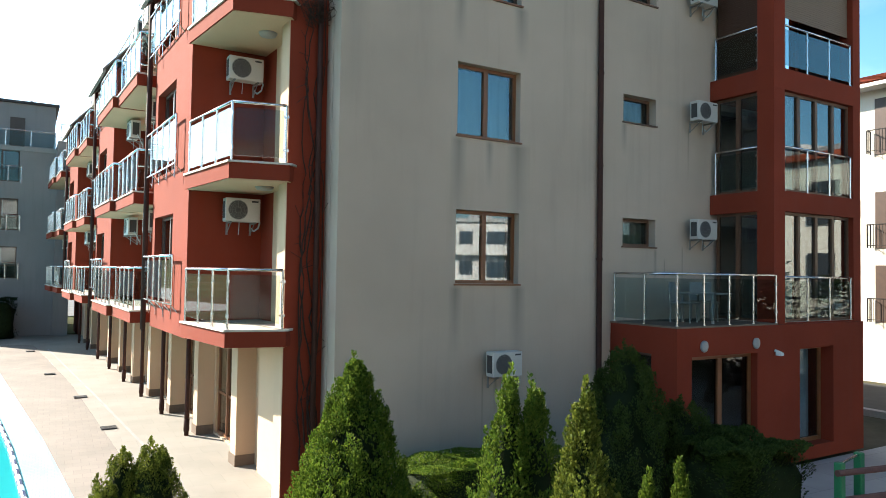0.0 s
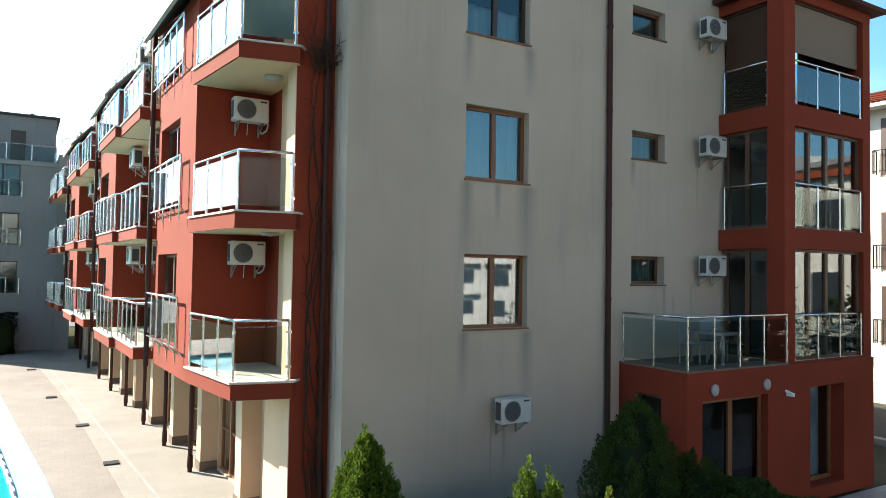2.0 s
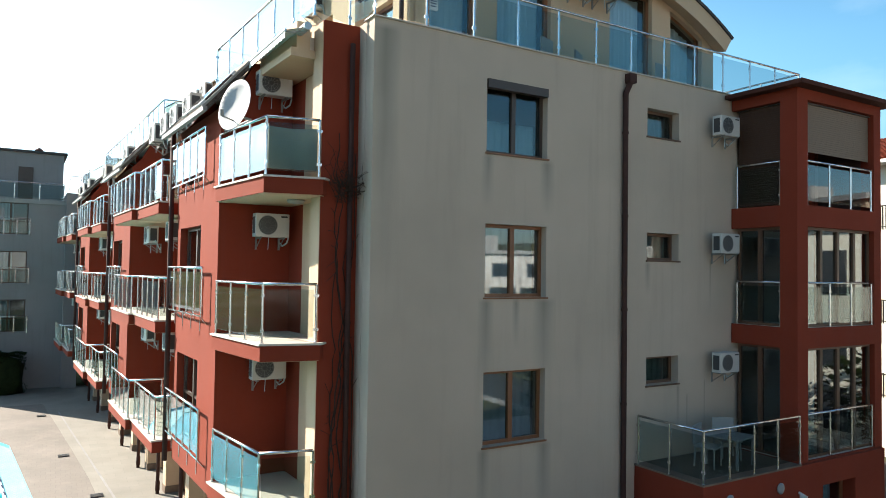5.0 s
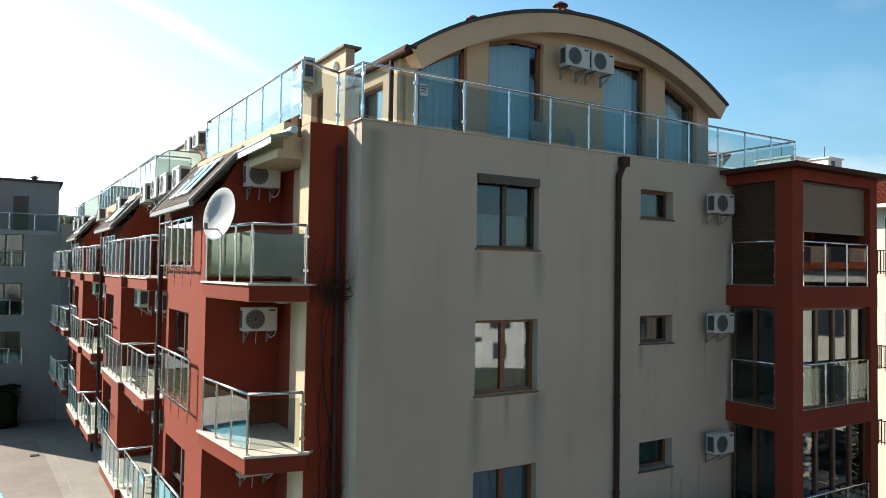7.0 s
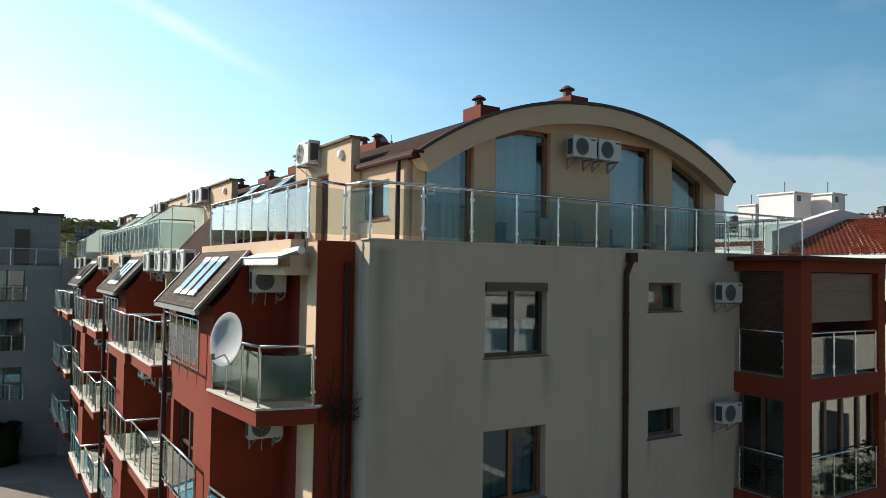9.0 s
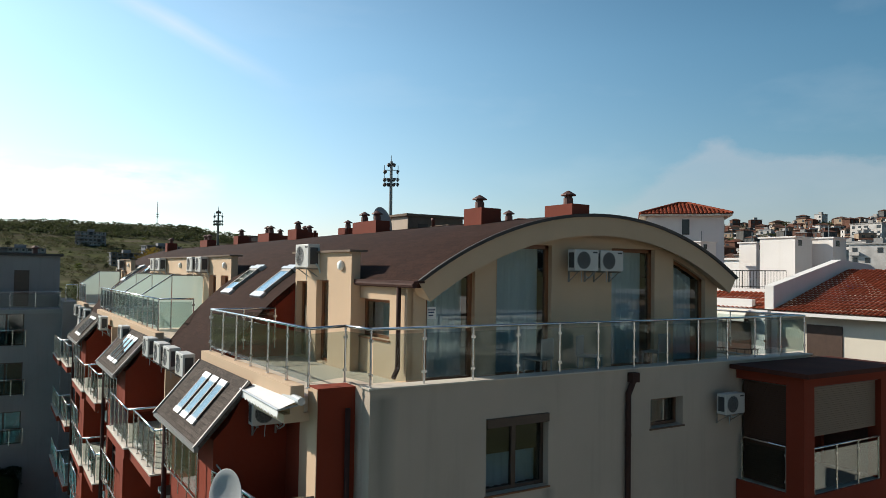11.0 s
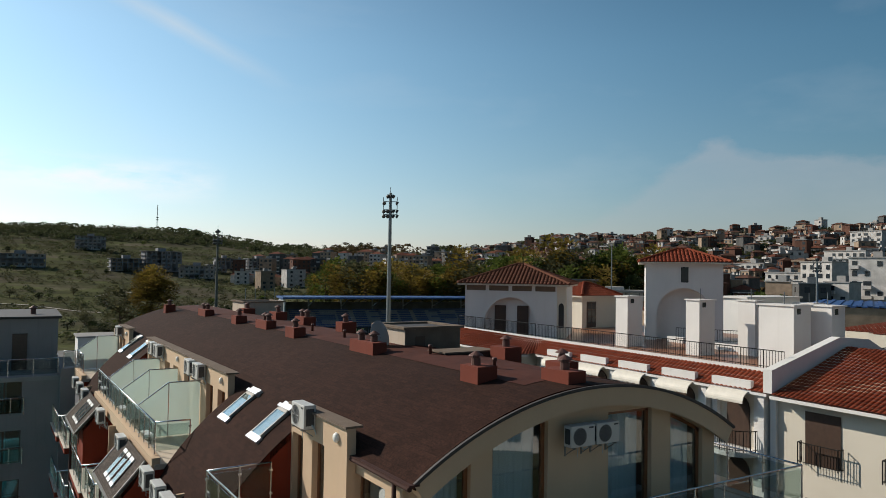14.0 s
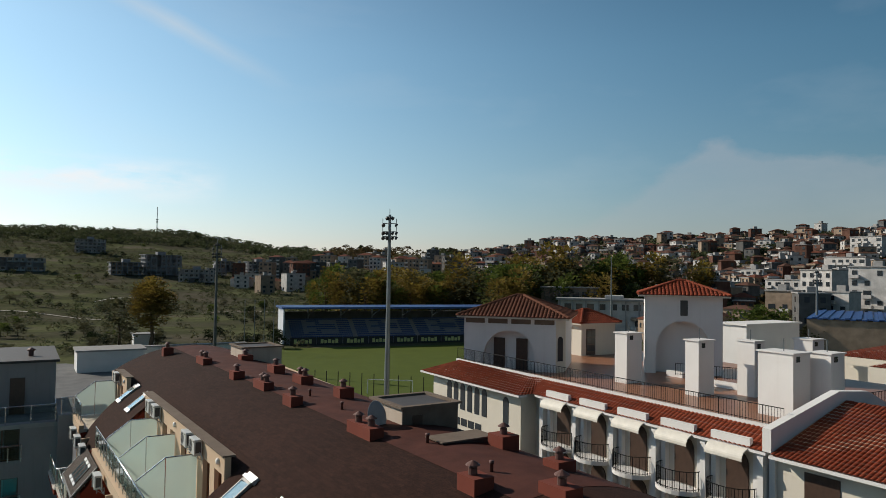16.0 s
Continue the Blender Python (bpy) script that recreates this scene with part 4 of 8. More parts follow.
def rect(u0, u1, y0, y1):
    return [W(u0, y1), W(u0, y0), W(u1, y0), W(u1, y1)]


for (y0, y1, u) in ((18.0, 20.9, 2.45), (20.9, 24.05, 2.32), (28.1, 30.95, 2.45), (30.95, 34.55, 2.32), (38.7, 41.6, 2.45), (41.6, 45.4, 2.32)):
    for i in (1, 2, 3):
        balcony(rect(u, 4.24, y0 + 0.01, y1 - 0.01), i, [W(u + 0.07, y1 - 0.08), W(u + 0.07, y0 + 0.08), W(4.1, y0 + 0.08)])
# dividing walls between neighbouring balconies
for yy in (20.9, 30.95, 41.6):
    for i in (1, 2, 3):
        wing_part("balcony_divider", bmbox(3.3, 4.24, yy - 0.05, yy + 0.05, F[i], min(F[i] + 2.5, 11.3)), M_CREAM if i == 3 else M_RED)

# top cornice along the terraces
for y0, y1, z1 in ((12.1, 18.1, 11.68), (23.7, 37.6, 11.66), (43.15, 47.1, 11.66)):
    wing_part("terrace_kerb", bmbox(3.55, 3.80, y0, y1, 11.2, z1), M_CREAM, "cream kerb along the roof terrace")
part("kerb_cap", bmbox(4.53, 17.24, 11.06, 11.46, 11.68, 11.705), M_TILE, block)
wing_part("top_soffit", bmbox(3.45, 4.25, 12.1, 14.05, 11.05, 11.2), M_CREAM)

# ---- curved main roof ----
RC, RR = (10.95, 6.55), 8.50


def roof_z(u):
    return RC[1] + math.sqrt(max(0.0, RR * RR - (u - RC[0]) ** 2))


def vault(y0, y1, u0, u1=15.75, th=0.16, name="roof_shell"):
    bm = bmesh.new()
    a0, a1 = math.acos((u0 - RC[0]) / RR), math.acos((u1 - RC[0]) / RR)
    k = 40
    rows = []
    for i in range(k + 1):
        a = a0 + (a1 - a0) * i / k
        c, s = math.cos(a), math.sin(a)
        rows.append([bm.verts.new((RC[0] + r * c, y, RC[1] + r * s)) for y in (y0, y1) for r in (RR, RR - th)] + [a * RR])
    uv = bm.loops.layers.uv.new("uv")

    def quad(vs, sa):
        f = bm.faces.new(vs)
        for lp, s in zip(f.loops, sa):
            lp[uv].uv = (lp.vert.co.y, s)
    for p, q in zip(rows, rows[1:]):
        sp, sq = p[4], q[4]
        quad((p[0], q[0], q[2], p[2]), (sp, sq, sq, sp))
        quad((p[3], q[3], q[1], p[1]), (sp, sq, sq, sp))
        quad((p[1], q[1], q[0], p[0]), (sp, sq, sq, sp))
        quad((p[2], q[2], q[3], p[3]), (sp, sq, sq, sp))
    for p in (rows[0], rows[-1]):
        quad((p[0], p[2], p[3], p[1]), (p[4],) * 4)
    bmesh.ops.recalc_face_normals(bm, faces=bm.faces)
    return wing_part(name, bm, M_SHING, "brown shingle curved roof", False)


spans = [(12.12, 14.62, 6.05), (14.62, 18.0, 6.1), (18.0, 23.65, 3.55), (23.65, 37.7, 6.1), (37.7, 43.1, 3.55), (43.1, END, 6.1)]
for y0, y1, u in spans:
    vault(y0, y1, u)

# gable face of the roof storey: arched wall with tall curtained windows
PY = 12.55


def arch_wall():
    bm = bmesh.new()
    inner = RR - 0.18
    wins = [(6.45, 7.62), (8.17, 9.68), (11.52, 12.98), (13.66, 14.88)]
    us = sorted({6.15, 15.35, *[a for w in wins for a in w], *[6.15 + 9.2 * i / 44 for i in range(45)]})

    def top(u):
        return RC[1] + math.sqrt(inner * inner - (u - RC[0]) ** 2)

    def wtop(u):
        return min(14.32, top(u) - 0.30)
    for y, flip in ((PY, False), (PY + 0.3, True)):
        for a, b in zip(us, us[1:]):
            c = (a + b) / 2
            inwin = any(w0 < c < w1 for w0, w1 in wins)
            lo = (wtop(a), wtop(b)) if inwin else (11.46, 11.46)
            vs = [bm.verts.new(p) for p in ((a, y, lo[0]), (b, y, lo[1]), (b, y, top(b)), (a, y, top(a)))]
            bm.faces.new(vs if not flip else vs[::-1])
            if inwin and not flip:
                q = [bm.verts.new(p) for p in ((a, y, lo[0]), (a, y + 0.3, lo[0]), (b, y + 0.3, lo[1]), (b, y, lo[1]))]
                bm.faces.new(q)
    for w0, w1 in wins:
        for u, s in ((w0, 1), (w1, -1)):
            q = [bm.verts.new(p) for p in ((u, PY, 11.46), (u, PY + 0.3, 11.46), (u, PY + 0.3, wtop(u)), (u, PY, wtop(u)))]
            bm.faces.new(q if s > 0 else q[::-1])
    gw = part("roof_storey_gable", bm, M_CREAM, block, "arched cream gable wall of the roof storey")
    for w0, w1 in wins:
        # frame follows the arch at the head
        fr = bmesh.new()
        for u in (w0, w1 - 0.09):
            h0, h1 = wtop(u), wtop(u + 0.09)
            lo = [fr.verts.new(p) for p in ((u, PY + 0.12, 11.47), (u + 0.09, PY + 0.12, 11.47), (u + 0.09, PY + 0.2, 11.47), (u, PY + 0.2, 11.47))]
            hi = [fr.verts.new(p) for p in ((u, PY + 0.12, h0), (u + 0.09, PY + 0.12, h1), (u + 0.09, PY + 0.2, h1), (u, PY + 0.2, h0))]
            fr.faces.new(hi)
            for i in range(4):
                fr.faces.new((lo[i], lo[(i + 1) % 4], hi[(i + 1) % 4], hi[i]))
        k = 6
        for i in range(k):
            a, b = w0 + (w1 - w0) * i / k, w0 + (w1 - w0) * (i + 1) / k
            za, zb = wtop(a), wtop(b)
            vs = [fr.verts.new(p) for p in ((a, PY + 0.12, za - 0.09), (b, PY + 0.12, zb - 0.09), (b, PY + 0.12, zb), (a, PY + 0.12, za))]
            fr.faces.new(vs)
        box(fr, w0, w1, PY + 0.12, PY + 0.2, 11.46, 11.54)
        wd = part("gable_window", fr, M_WOODFR, block, "tall arched-head window with pale curtains")
        pn = bmesh.new()
        cu = bmesh.new()
        us2 = [w0 + 0.05 + (w1 - w0 - 0.1) * i / 24 for i in range(25)]
        for a, b in zip(us2, us2[1:]):
            pn.faces.new([pn.verts.new(p) for p in ((a, PY + 0.16, 11.5), (b, PY + 0.16, 11.5), (b, PY + 0.16, wtop(b) - 0.04), (a, PY + 0.16, wtop(a) - 0.04))])
            ya, yb = (PY + 0.42 + 0.03 * math.sin(40 * t) + 0.015 * math.sin(17 * t) for t in (a, b))
            cu.faces.new([cu.verts.new(p) for p in ((a, ya, 11.5), (b, yb, 11.5), (b, yb, wtop(b) - 0.02), (a, ya, wtop(a) - 0.02))])
        bmesh.ops.remove_doubles(cu, verts=cu.verts, dist=0.001)
        bmesh.ops.remove_doubles(pn, verts=pn.verts, dist=0.001)
        p = part("pane", pn, M_PANE, wd)
        p.visible_shadow = False
        part("curtain", cu, M_DRAPE, wd, "pale full-length curtain", True)
    return gw


arch_wall()
# arched fascia in front of the gable
bm = bmesh.new()
k = 40
a0, a1 = math.acos((6.05 - RC[0]) / RR), math.acos((15.62 - RC[0]) / RR)
prev = None
for i in range(k + 1):
    a = a0 + (a1 - a0) * i / k
    c, s = math.cos(a), math.sin(a)
    cur = [bm.verts.new((RC[0] + r * c, y, RC[1] + r * s)) for r, y in ((RR - 0.03, 12.16), (RR - 0.48, 12.16), (RR - 0.36, 12.56), (RR - 0.04, 12.56))]
    if prev:
        for j in range(4):
            bm.faces.new((prev[j], cur[j], cur[(j + 1) % 4], prev[(j + 1) % 4]))
    else:
        bm.faces.new(cur)
    prev = cur
bm.faces.new(prev[::-1])
bmesh.ops.recalc_face_normals(bm, faces=bm.faces)
part("arched_fascia", bm, M_CREAM, block, "thick cream arched fascia", False)
bm = bmesh.new()
prev = None
for i in range(k + 1):
    a = a0 + (a1 - a0) * i / k
    c, s = math.cos(a), math.sin(a)
    cur = [bm.verts.new((RC[0] + r * c, y, RC[1] + r * s)) for r, y in ((RR + 0.02, 12.11), (RR - 0.05, 12.11), (RR - 0.05, 12.175), (RR + 0.02, 12.175))]
    if prev:
        for j in range(4):
            bm.faces.new((prev[j], cur[j], cur[(j + 1) % 4], prev[(j + 1) % 4]))
    prev = cur
bmesh.ops.recalc_face_normals(bm, faces=bm.faces)
part("verge_strip", bm, M_FLASH, block)

# side walls of the roof storey
so = W(6.12, 15.0)
part("roof_storey_side", wall_panel(bmesh.new(), so, VD, 2.42, 11.46, 13.45, 0.25, [(0.3, 1.7, 12.25, 13.08)]), M_CREAM, block)
window(block, so, VD, 0.3, 1.7, 12.25, 13.08, 0.14, 1, (), M_WOODFR, M_AWNING, M_WOODFR)
part("roof_storey_flank", bmbox(15.15, 15.35, 12.86, 50, 11.4, 13.6), M_CREAM, block)
gut = bmesh.new()
tube(gut, (6.0, 12.1, 13.42), (6.0, 15.1, 13.42), 0.06, 8)
box(gut, 5.95, 6.2, 12.05, 15.1, 13.46, 13.5)
wing_part("gutter", gut, M_PIPE, "brown gutter")
dp = bmesh.new()
tube(dp, (6.02, 12.75, 13.4), (6.02, 12.75, 11.75), 0.05, 8)
tube(dp, (6.02, 12.75, 11.75), (5.85, 12.6, 11.6), 0.05, 8)
wing_part("downpipe", dp, M_PIPE, "", True)

# raised blocks with doors to the terraces
tb = [(14.65, 18.0), (23.8, 37.65), (43.15, 46.6)]
for bi, (y0, y1) in enumerate(tb):
    o = W(5.88, y1)
    ln = y1 - y0
    dh = [(c - 0.45, c + 0.45, 11.5, 13.45) for c in (0.75, 1.8, 4.6, 6.2, 8.2, 9.8, 11.6, 13.1) if c + 0.5 < ln]
    if bi == 0:
        dh = [(0.11, 0.81, 11.5, 13.4), (1.40, 2.13, 11.5, 13.45)]
    part("terrace_block_wall", wall_panel(bmesh.new(), o, VD, ln, 11.46, 14.10, 0.22, dh), M_CREAM, block)
    for h in dh:
        window(block, o, VD, *h, 0.15, 1, (), M_WOODFR, None, name="roof_terrace_door", label="brown terrace door")
    wing_part("block_coping", bmbox(5.79, 6.22, y0 - 0.1, y1 + 0.03, 14.10, 14.15), M_COPING)
    for lamp_y in ((y0 + 0.5,) if bi == 0 else (y0 + 0.7, y0 + 7.2)):
        lam = bmesh.new()
        lathe(lam, [(0.02, -0.07), (0.09, -0.055), (0.12, 0.0), (0.09, 0.055), (0.02, 0.07)], seg=12)
        lam.transform(WING @ pose(5.85, lamp_y, 13.80, 0, 90, 0))
        if lamp_y < y1:
            part("wall_lamp", lam, M_LETTER, block, "round white wall lamp", True)
# red cheek walls where the roof slope is cut for a terrace
for yy, sgn in ((18.0, 1), (23.53, -1), (37.7, 1), (42.98, -1)):
    bm = bmesh.new()
    us = [3.62 + (6.08 - 3.62) * i / 14 for i in range(15)]
    vs0 = [[bm.verts.new((u, yy + dy, z)) for z in (11.3, roof_z(u) - 0.03)] for dy in (0.0, 0.12) for u in us]
    for half in (vs0[:15], vs0[15:]):
        for a, b in zip(half, half[1:]):
            bm.faces.new((a[0], b[0], b[1], a[1]))
    bmesh.ops.recalc_face_normals(bm, faces=bm.faces)
    wing_part("terrace_cheek", bm, M_RED)
# eave strips
for y0, y1 in ((18.0, 23.65), (37.7, 43.1)):
    wing_part("eave_trim", bmbox(3.42, 3.62, y0, y1, 10.98, 11.12), M_FLASH)

# terrace railings
railing(block, [W(5.3, 17.85), W(3.70, 17.85), W(3.72, 11.72), (4.50, 12.02), (4.62, 11.20), (17.10, 11.20), (17.10, 16.8)], 11.69, 1.0, 1.04)
railing(block, [W(3.70, 37.5), W(3.70, 24.1), W(4.75, 24.0)], 11.69, 1.0, 0.9)
railing(block, [W(3.70, 47.0), W(3.70, 43.9)], 11.69, 1.0, 0.9)
for yy in (27.3, 30.95, 34.6, 47.05):
    bm = bmesh.new()
    ring = [(3.8, 11.5), (5.86, 11.5), (5.86, 13.4), (4.75, 13.4), (3.8, 12.68)]
    a = [bm.verts.new((u, yy - 0.006, z)) for u, z in ring]
    b = [bm.verts.new((u, yy + 0.006, z)) for u, z in ring]
    bm.faces.new(a)
    bm.faces.new(b[::-1])
    for i in range(5):
        bm.faces.new((a[(i + 1) % 5], a[i], b[i], b[(i + 1) % 5]))
    wing_part("glass_divider", bm, M_FROST, "greenish frosted glass divider")
    rl = bmesh.new()
    cord(rl, [(3.75, yy, 12.70), (4.75, yy, 13.42), (5.87, yy, 13.42)], 0.024, 6)
    wing_part("divider_rail", rl, M_CHROME)
    rl = bmesh.new()
    tube(rl, (4.75, yy - 0.03, 11.46), (4.75, yy - 0.03, 13.42), 0.02, 6)
    wing_part("divider_post", rl, M_CHROME)

# skylights lying on the main roof slope
for yy, uc in ((19.4, 5.75), (22.3, 5.75), (39.4, 5.75), (42.3, 5.75)):
    t = math.acos((uc - RC[0]) / RR)
    tang = Vector((math.sin(t), 0, -math.cos(t)))
    nor = Vector((math.cos(t), 0, math.sin(t)))
    pm = WING @ Matrix(((0, tang.x, nor.x, RC[0] + (RR + 0.01) * math.cos(t)), (1, 0, 0, yy), (0, tang.z, nor.z, RC[1] + (RR + 0.01) * math.sin(t)), (0, 0, 0, 1))) @ Matrix.Translation((0, 0.1, 0)) @ Matrix.Diagonal((1.08, 0.8, 1, 1))
    fr = bmesh.new()
    for q in ((-0.35, -0.29, -0.62, 0.62), (0.29, 0.35, -0.62, 0.62), (-0.35, 0.35, 0.50, 0.62)):
        box(fr, *q, -0.05, 0.075, m=pm)
    sk = part("skylight", fr, M_STEELBR, block, "roof window with silvery flashing and a white sheet for sky reflection")
    for q in ((-0.42, 0.42, -0.86, -0.62, 0.05), (-0.44, 0.44, 0.62, 0.76, 0.10), (-0.38, 0.38, 0.76, 0.92, 0.05)):
        part("flashing", bmbox(q[0], q[1], q[2], q[3], -0.05, q[4]), M_ALU, sk, "silvery flashing").data.transform(pm)
    share("pane", unit_panel(M_PANE), sk, pm @ Matrix.Translation((-0.29, -0.06, 0.06)) @ Matrix.Diagonal((0.58, 1.12, 0.01, 1))).visible_shadow = False
    # white sheet under the pane paints in the sky that the glass mirrors
    share("blind", unit_panel(M_AWNING), sk, pm @ Matrix.Translation((-0.29, -0.06, 0.03)) @ Matrix.Diagonal((0.58, 1.12, 0.01, 1)), "white sheet behind the glass for its sky reflection")

# chimneys
def chimney(u, y, w, d, z1, pots, long_label="red rendered chimney block with dark cowls"):
    base = min(roof_z(u - w / 2), roof_z(u + w / 2)) - 0.1
    bm = bmbox(u - w / 2, u + w / 2, y - d / 2, y + d / 2, base, z1)
    c = wing_part("chimney", bm, M_CHIM, long_label)
    for px in pots:
        pt = bmesh.new()
        lathe(pt, [(0.12, 0), (0.115, 0.17), (0.095, 0.18), (0.095, 0.23), (0.19, 0.23), (0.18, 0.255), (0.06, 0.33), (0.02, 0.35)], (u + px[0], y + px[1], z1), 12)
        pt.transform(WING)
        part("cowl", pt, M_CAP, c, "dark metal chimney cowl")
    return c


for (u, y, w, d, z1, pots) in (
    (9.47, 14.68, 0.60, 0.75, 15.28, [(-0.05, 0.05)]), (10.68, 12.92, 0.55, 0.95, 15.32, [(0.0, -0.05)]), (9.66, 21.15, 0.50, 1.70, 15.30, [(-0.05, 0.35), (0.03, -0.4)]),
    (9.52, 27.25, 0.50, 0.95, 15.30, [(0, 0.0)]), (9.72, 31.40, 0.46, 1.50, 15.30, [(0, 0.05), (0, -0.4)]), (9.57, 34.90, 0.55, 0.75, 15.30, [(0, 0)]),
    (9.58, 41.20, 0.50, 1.60, 15.28, [(0, 0.4), (0.05, -0.2)]), (8.87, 47.30, 0.60, 0.60, 15.25, [(0, 0)]), (11.72, 27.20, 0.65, 0.65, 15.45, [(0, 0.05)]),
    (11.60, 31.40, 0.60, 1.10, 15.42, [(0, 0.3), (0, -0.25)]), (11.70, 35.30, 0.60, 1.00, 15.42, [(0, 0)]), (12.75, 17.75, 0.65, 0.75, 15.30, [(0, 0)]), (12.65, 15.10, 0.65, 0.65, 15.15, [(0, 0)]), (11.9, 41.0, 0.7, 0.7, 15.3, [(0, 0)])):
    chimney(u, y, w, d, z1, pots)
for (u, y) in ((10.53, 24.8), (10.56, 28.0), (10.62, 18.8), (10.47, 15.34)):
    bm = bmesh.new()
    lathe(bm, [(0.05, 0), (0.05, 0.26), (0.065, 0.27), (0.065, 0.35)], (u, y, roof_z(u) - 0.05), 10)
    wing_part("vent_pipe", bm, M_CAP, "", True)
# stair head-houses on the roof
for (u0, u1, y0, y1) in ((11.15, 13.45, 21.3, 23.5), (11.9, 14.3, 41.6, 44.0)):
    wing_part("stair_head", bmbox(u0, u1, y0, y1, 13.5, 15.60), M_BEIGE, "beige stair head on the roof")
    for a in ((u0 - 0.1, u1 + 0.1, y0 - 0.1, y0 + 0.12), (u0 - 0.1, u1 + 0.1, y1 - 0.12, y1 + 0.1), (u0 - 0.1, u0 + 0.12, y0 + 0.12, y1 - 0.12), (u1 - 0.12, u1 + 0.1, y0 + 0.12, y1 - 0.12)):
        wing_part("stair_head_rim", bmbox(*a, 15.60, 15.68), M_COPING)
# low hatch with a dark cover, and the stair head's doorway and sunk top
for nm, a, mt in (("roof_hatch", (10.9, 12.75, 18.35, 19.2, 14.3, 15.10), M_FLASH), ("hatch_cover", (10.82, 12.83, 18.27, 19.28, 15.10, 15.14), M_COPING),
                  ("stair_head_top", (11.2, 13.4, 21.35, 23.45, 15.59, 15.61), M_FLASH), ("stair_head_top", (11.95, 14.25, 41.65, 43.95, 15.59, 15.61), M_FLASH),
                  # dark sheet over the stair head's front stands for the shade on that side
                  ("stair_head_shade", (11.17, 13.43, 21.284, 21.298, 13.6, 15.59), M_COPING), ("stair_head_door", (11.55, 11.95, 21.27, 21.283, 14.6, 15.35), M_DARKFR)):
    wing_part(nm, bmbox(*a), mt)
# felt strip along the flat right side
bm = bmesh.new()
us = [9.72 + 5.5 * i / 16 for i in range(17)]
vv = [[bm.verts.new((u, y, roof_z(u) + 0.012)) for y in (13.2, END - 0.5)] for u in us]
for a, b in zip(vv, vv[1:]):
    bm.faces.new((a[0], b[0], b[1], a[1]))
wing_part("felt_strip", bm, M_FELT, "dark red roofing felt")

# ---- glazed corner tower and ground-floor annex ----
TX0, TX1, TY0, TY1 = 14.15, 17.62, 9.40, 11.08
lv = [(2.60, 3.20), (5.68, 6.14), (8.42, 8.90), (11.28, 11.52)]
for z0, z1 in lv:
    part("tower_band", bmbox(TX0, TX1, TY0, TY1, z0, z1), M_RED, block)
for x0, x1, y0, y1 in ((TX0, TX0 + 0.40, TY0, TY0 + 0.42), (TX1 - 0.32, TX1, TY0, TY0 + 0.32), (TX1 - 0.32, TX1, TY1 - 0.2, TY1)):
    for (a, b), (c, d) in zip(lv, lv[1:]):
        part("tower_pillar", bmbox(x0 + 0.003, x1 - 0.003, y0 + 0.003, y1 - 0.003, b, c), M_RED, block)
rf = bmesh.new()
prism(rf, [(TX0 - 0.28, TY0 - 0.28), (TX1 + 0.28, TY0 - 0.28), (TX1 + 0.28, TY1 - 0.02), (TX0 - 0.28, TY1 - 0.02)], 11.52, 11.62)
part("tower_roof", rf, M_FELT, block, "flat dark roof of the glazed tower")
lo_ = (TX0, TY1 - 0.10)
ll = TY1 - 0.10 - TY0 - 0.42
fo_ = (TX0 + 0.40, TY0)
fl = TX1 - TX0 - 0.72
for i, (z0, z1) in enumerate(((3.20, 5.68), (6.14, 8.42), (8.90, 11.28))):
    if i < 2:
        window(block, lo_, (0, -1), 0.0, ll, z0, z1, 0.12, 2, (), M_WOODDK, None, name="loggia_glazing", label="brown-framed loggia glazing", glaze=M_PANEDIM)
        window(block, fo_, (1, 0), 0.0, fl, z0, z1, 0.12, 4, (), M_WOODDK, M_CURTAIN, name="loggia_glazing", label="brown-framed loggia glazing", cut=0.3)
    else:
        for nm, x0, y0, ln, turn, k_n, top in (("lowered", TX0 + 0.15, TY1 - 0.10, ll, -90, 46, z1 - 0.02), ("half-lowered", TX0 + 0.40, TY0 + 0.15, fl, 0, 22, z1 - 0.02)):
            sh = share("shutter_box", unit_panel(M_DARKFR), block, pose(x0, y0, top - 0.02, 0, 0, turn) @ Matrix.Diagonal((ln, 0.14, 0.02, 1)), nm + " brown roller shutter")
            inv = sh.matrix_basis.inverted()
            for k in range(k_n):
                share("slat", unit_panel(M_BLIND if turn else M_TANSLAT), sh, inv @ pose(x0, y0, top - 0.07 - 0.05 * k, 0, 0, turn) @ Matrix.Diagonal((ln, 0.024, 0.046, 1)))
    if i:
        railing(block, [(TX0 + 0.05, TY1 - 0.12), (TX0 + 0.05, TY0 + 0.44)], z0 + 0.01, 1.0, 2.0, M_GLASS)
    railing(block, [(TX0 + 0.44, TY0 + 0.05), (TX1 - 0.36, TY0 + 0.05)], z0 + 0.01, 1.0, 0.85, M_PANEDIM if i == 2 else M_GLASS)
    part("loggia_floor", bmbox(TX0 + 0.05, TX1 - 0.05, TY0 + 0.05, TY1 - 0.01, z0 - 0.02, z0 + 0.004), M_TILE, block)
# back wall coloured dark for the gloom behind the glazing
part("loggia_back", bmbox(TX1 - 0.2, TX1 - 0.02, TY0 + 0.33, TY1 - 0.21, GZ, 11.3), M_MAROON, block)
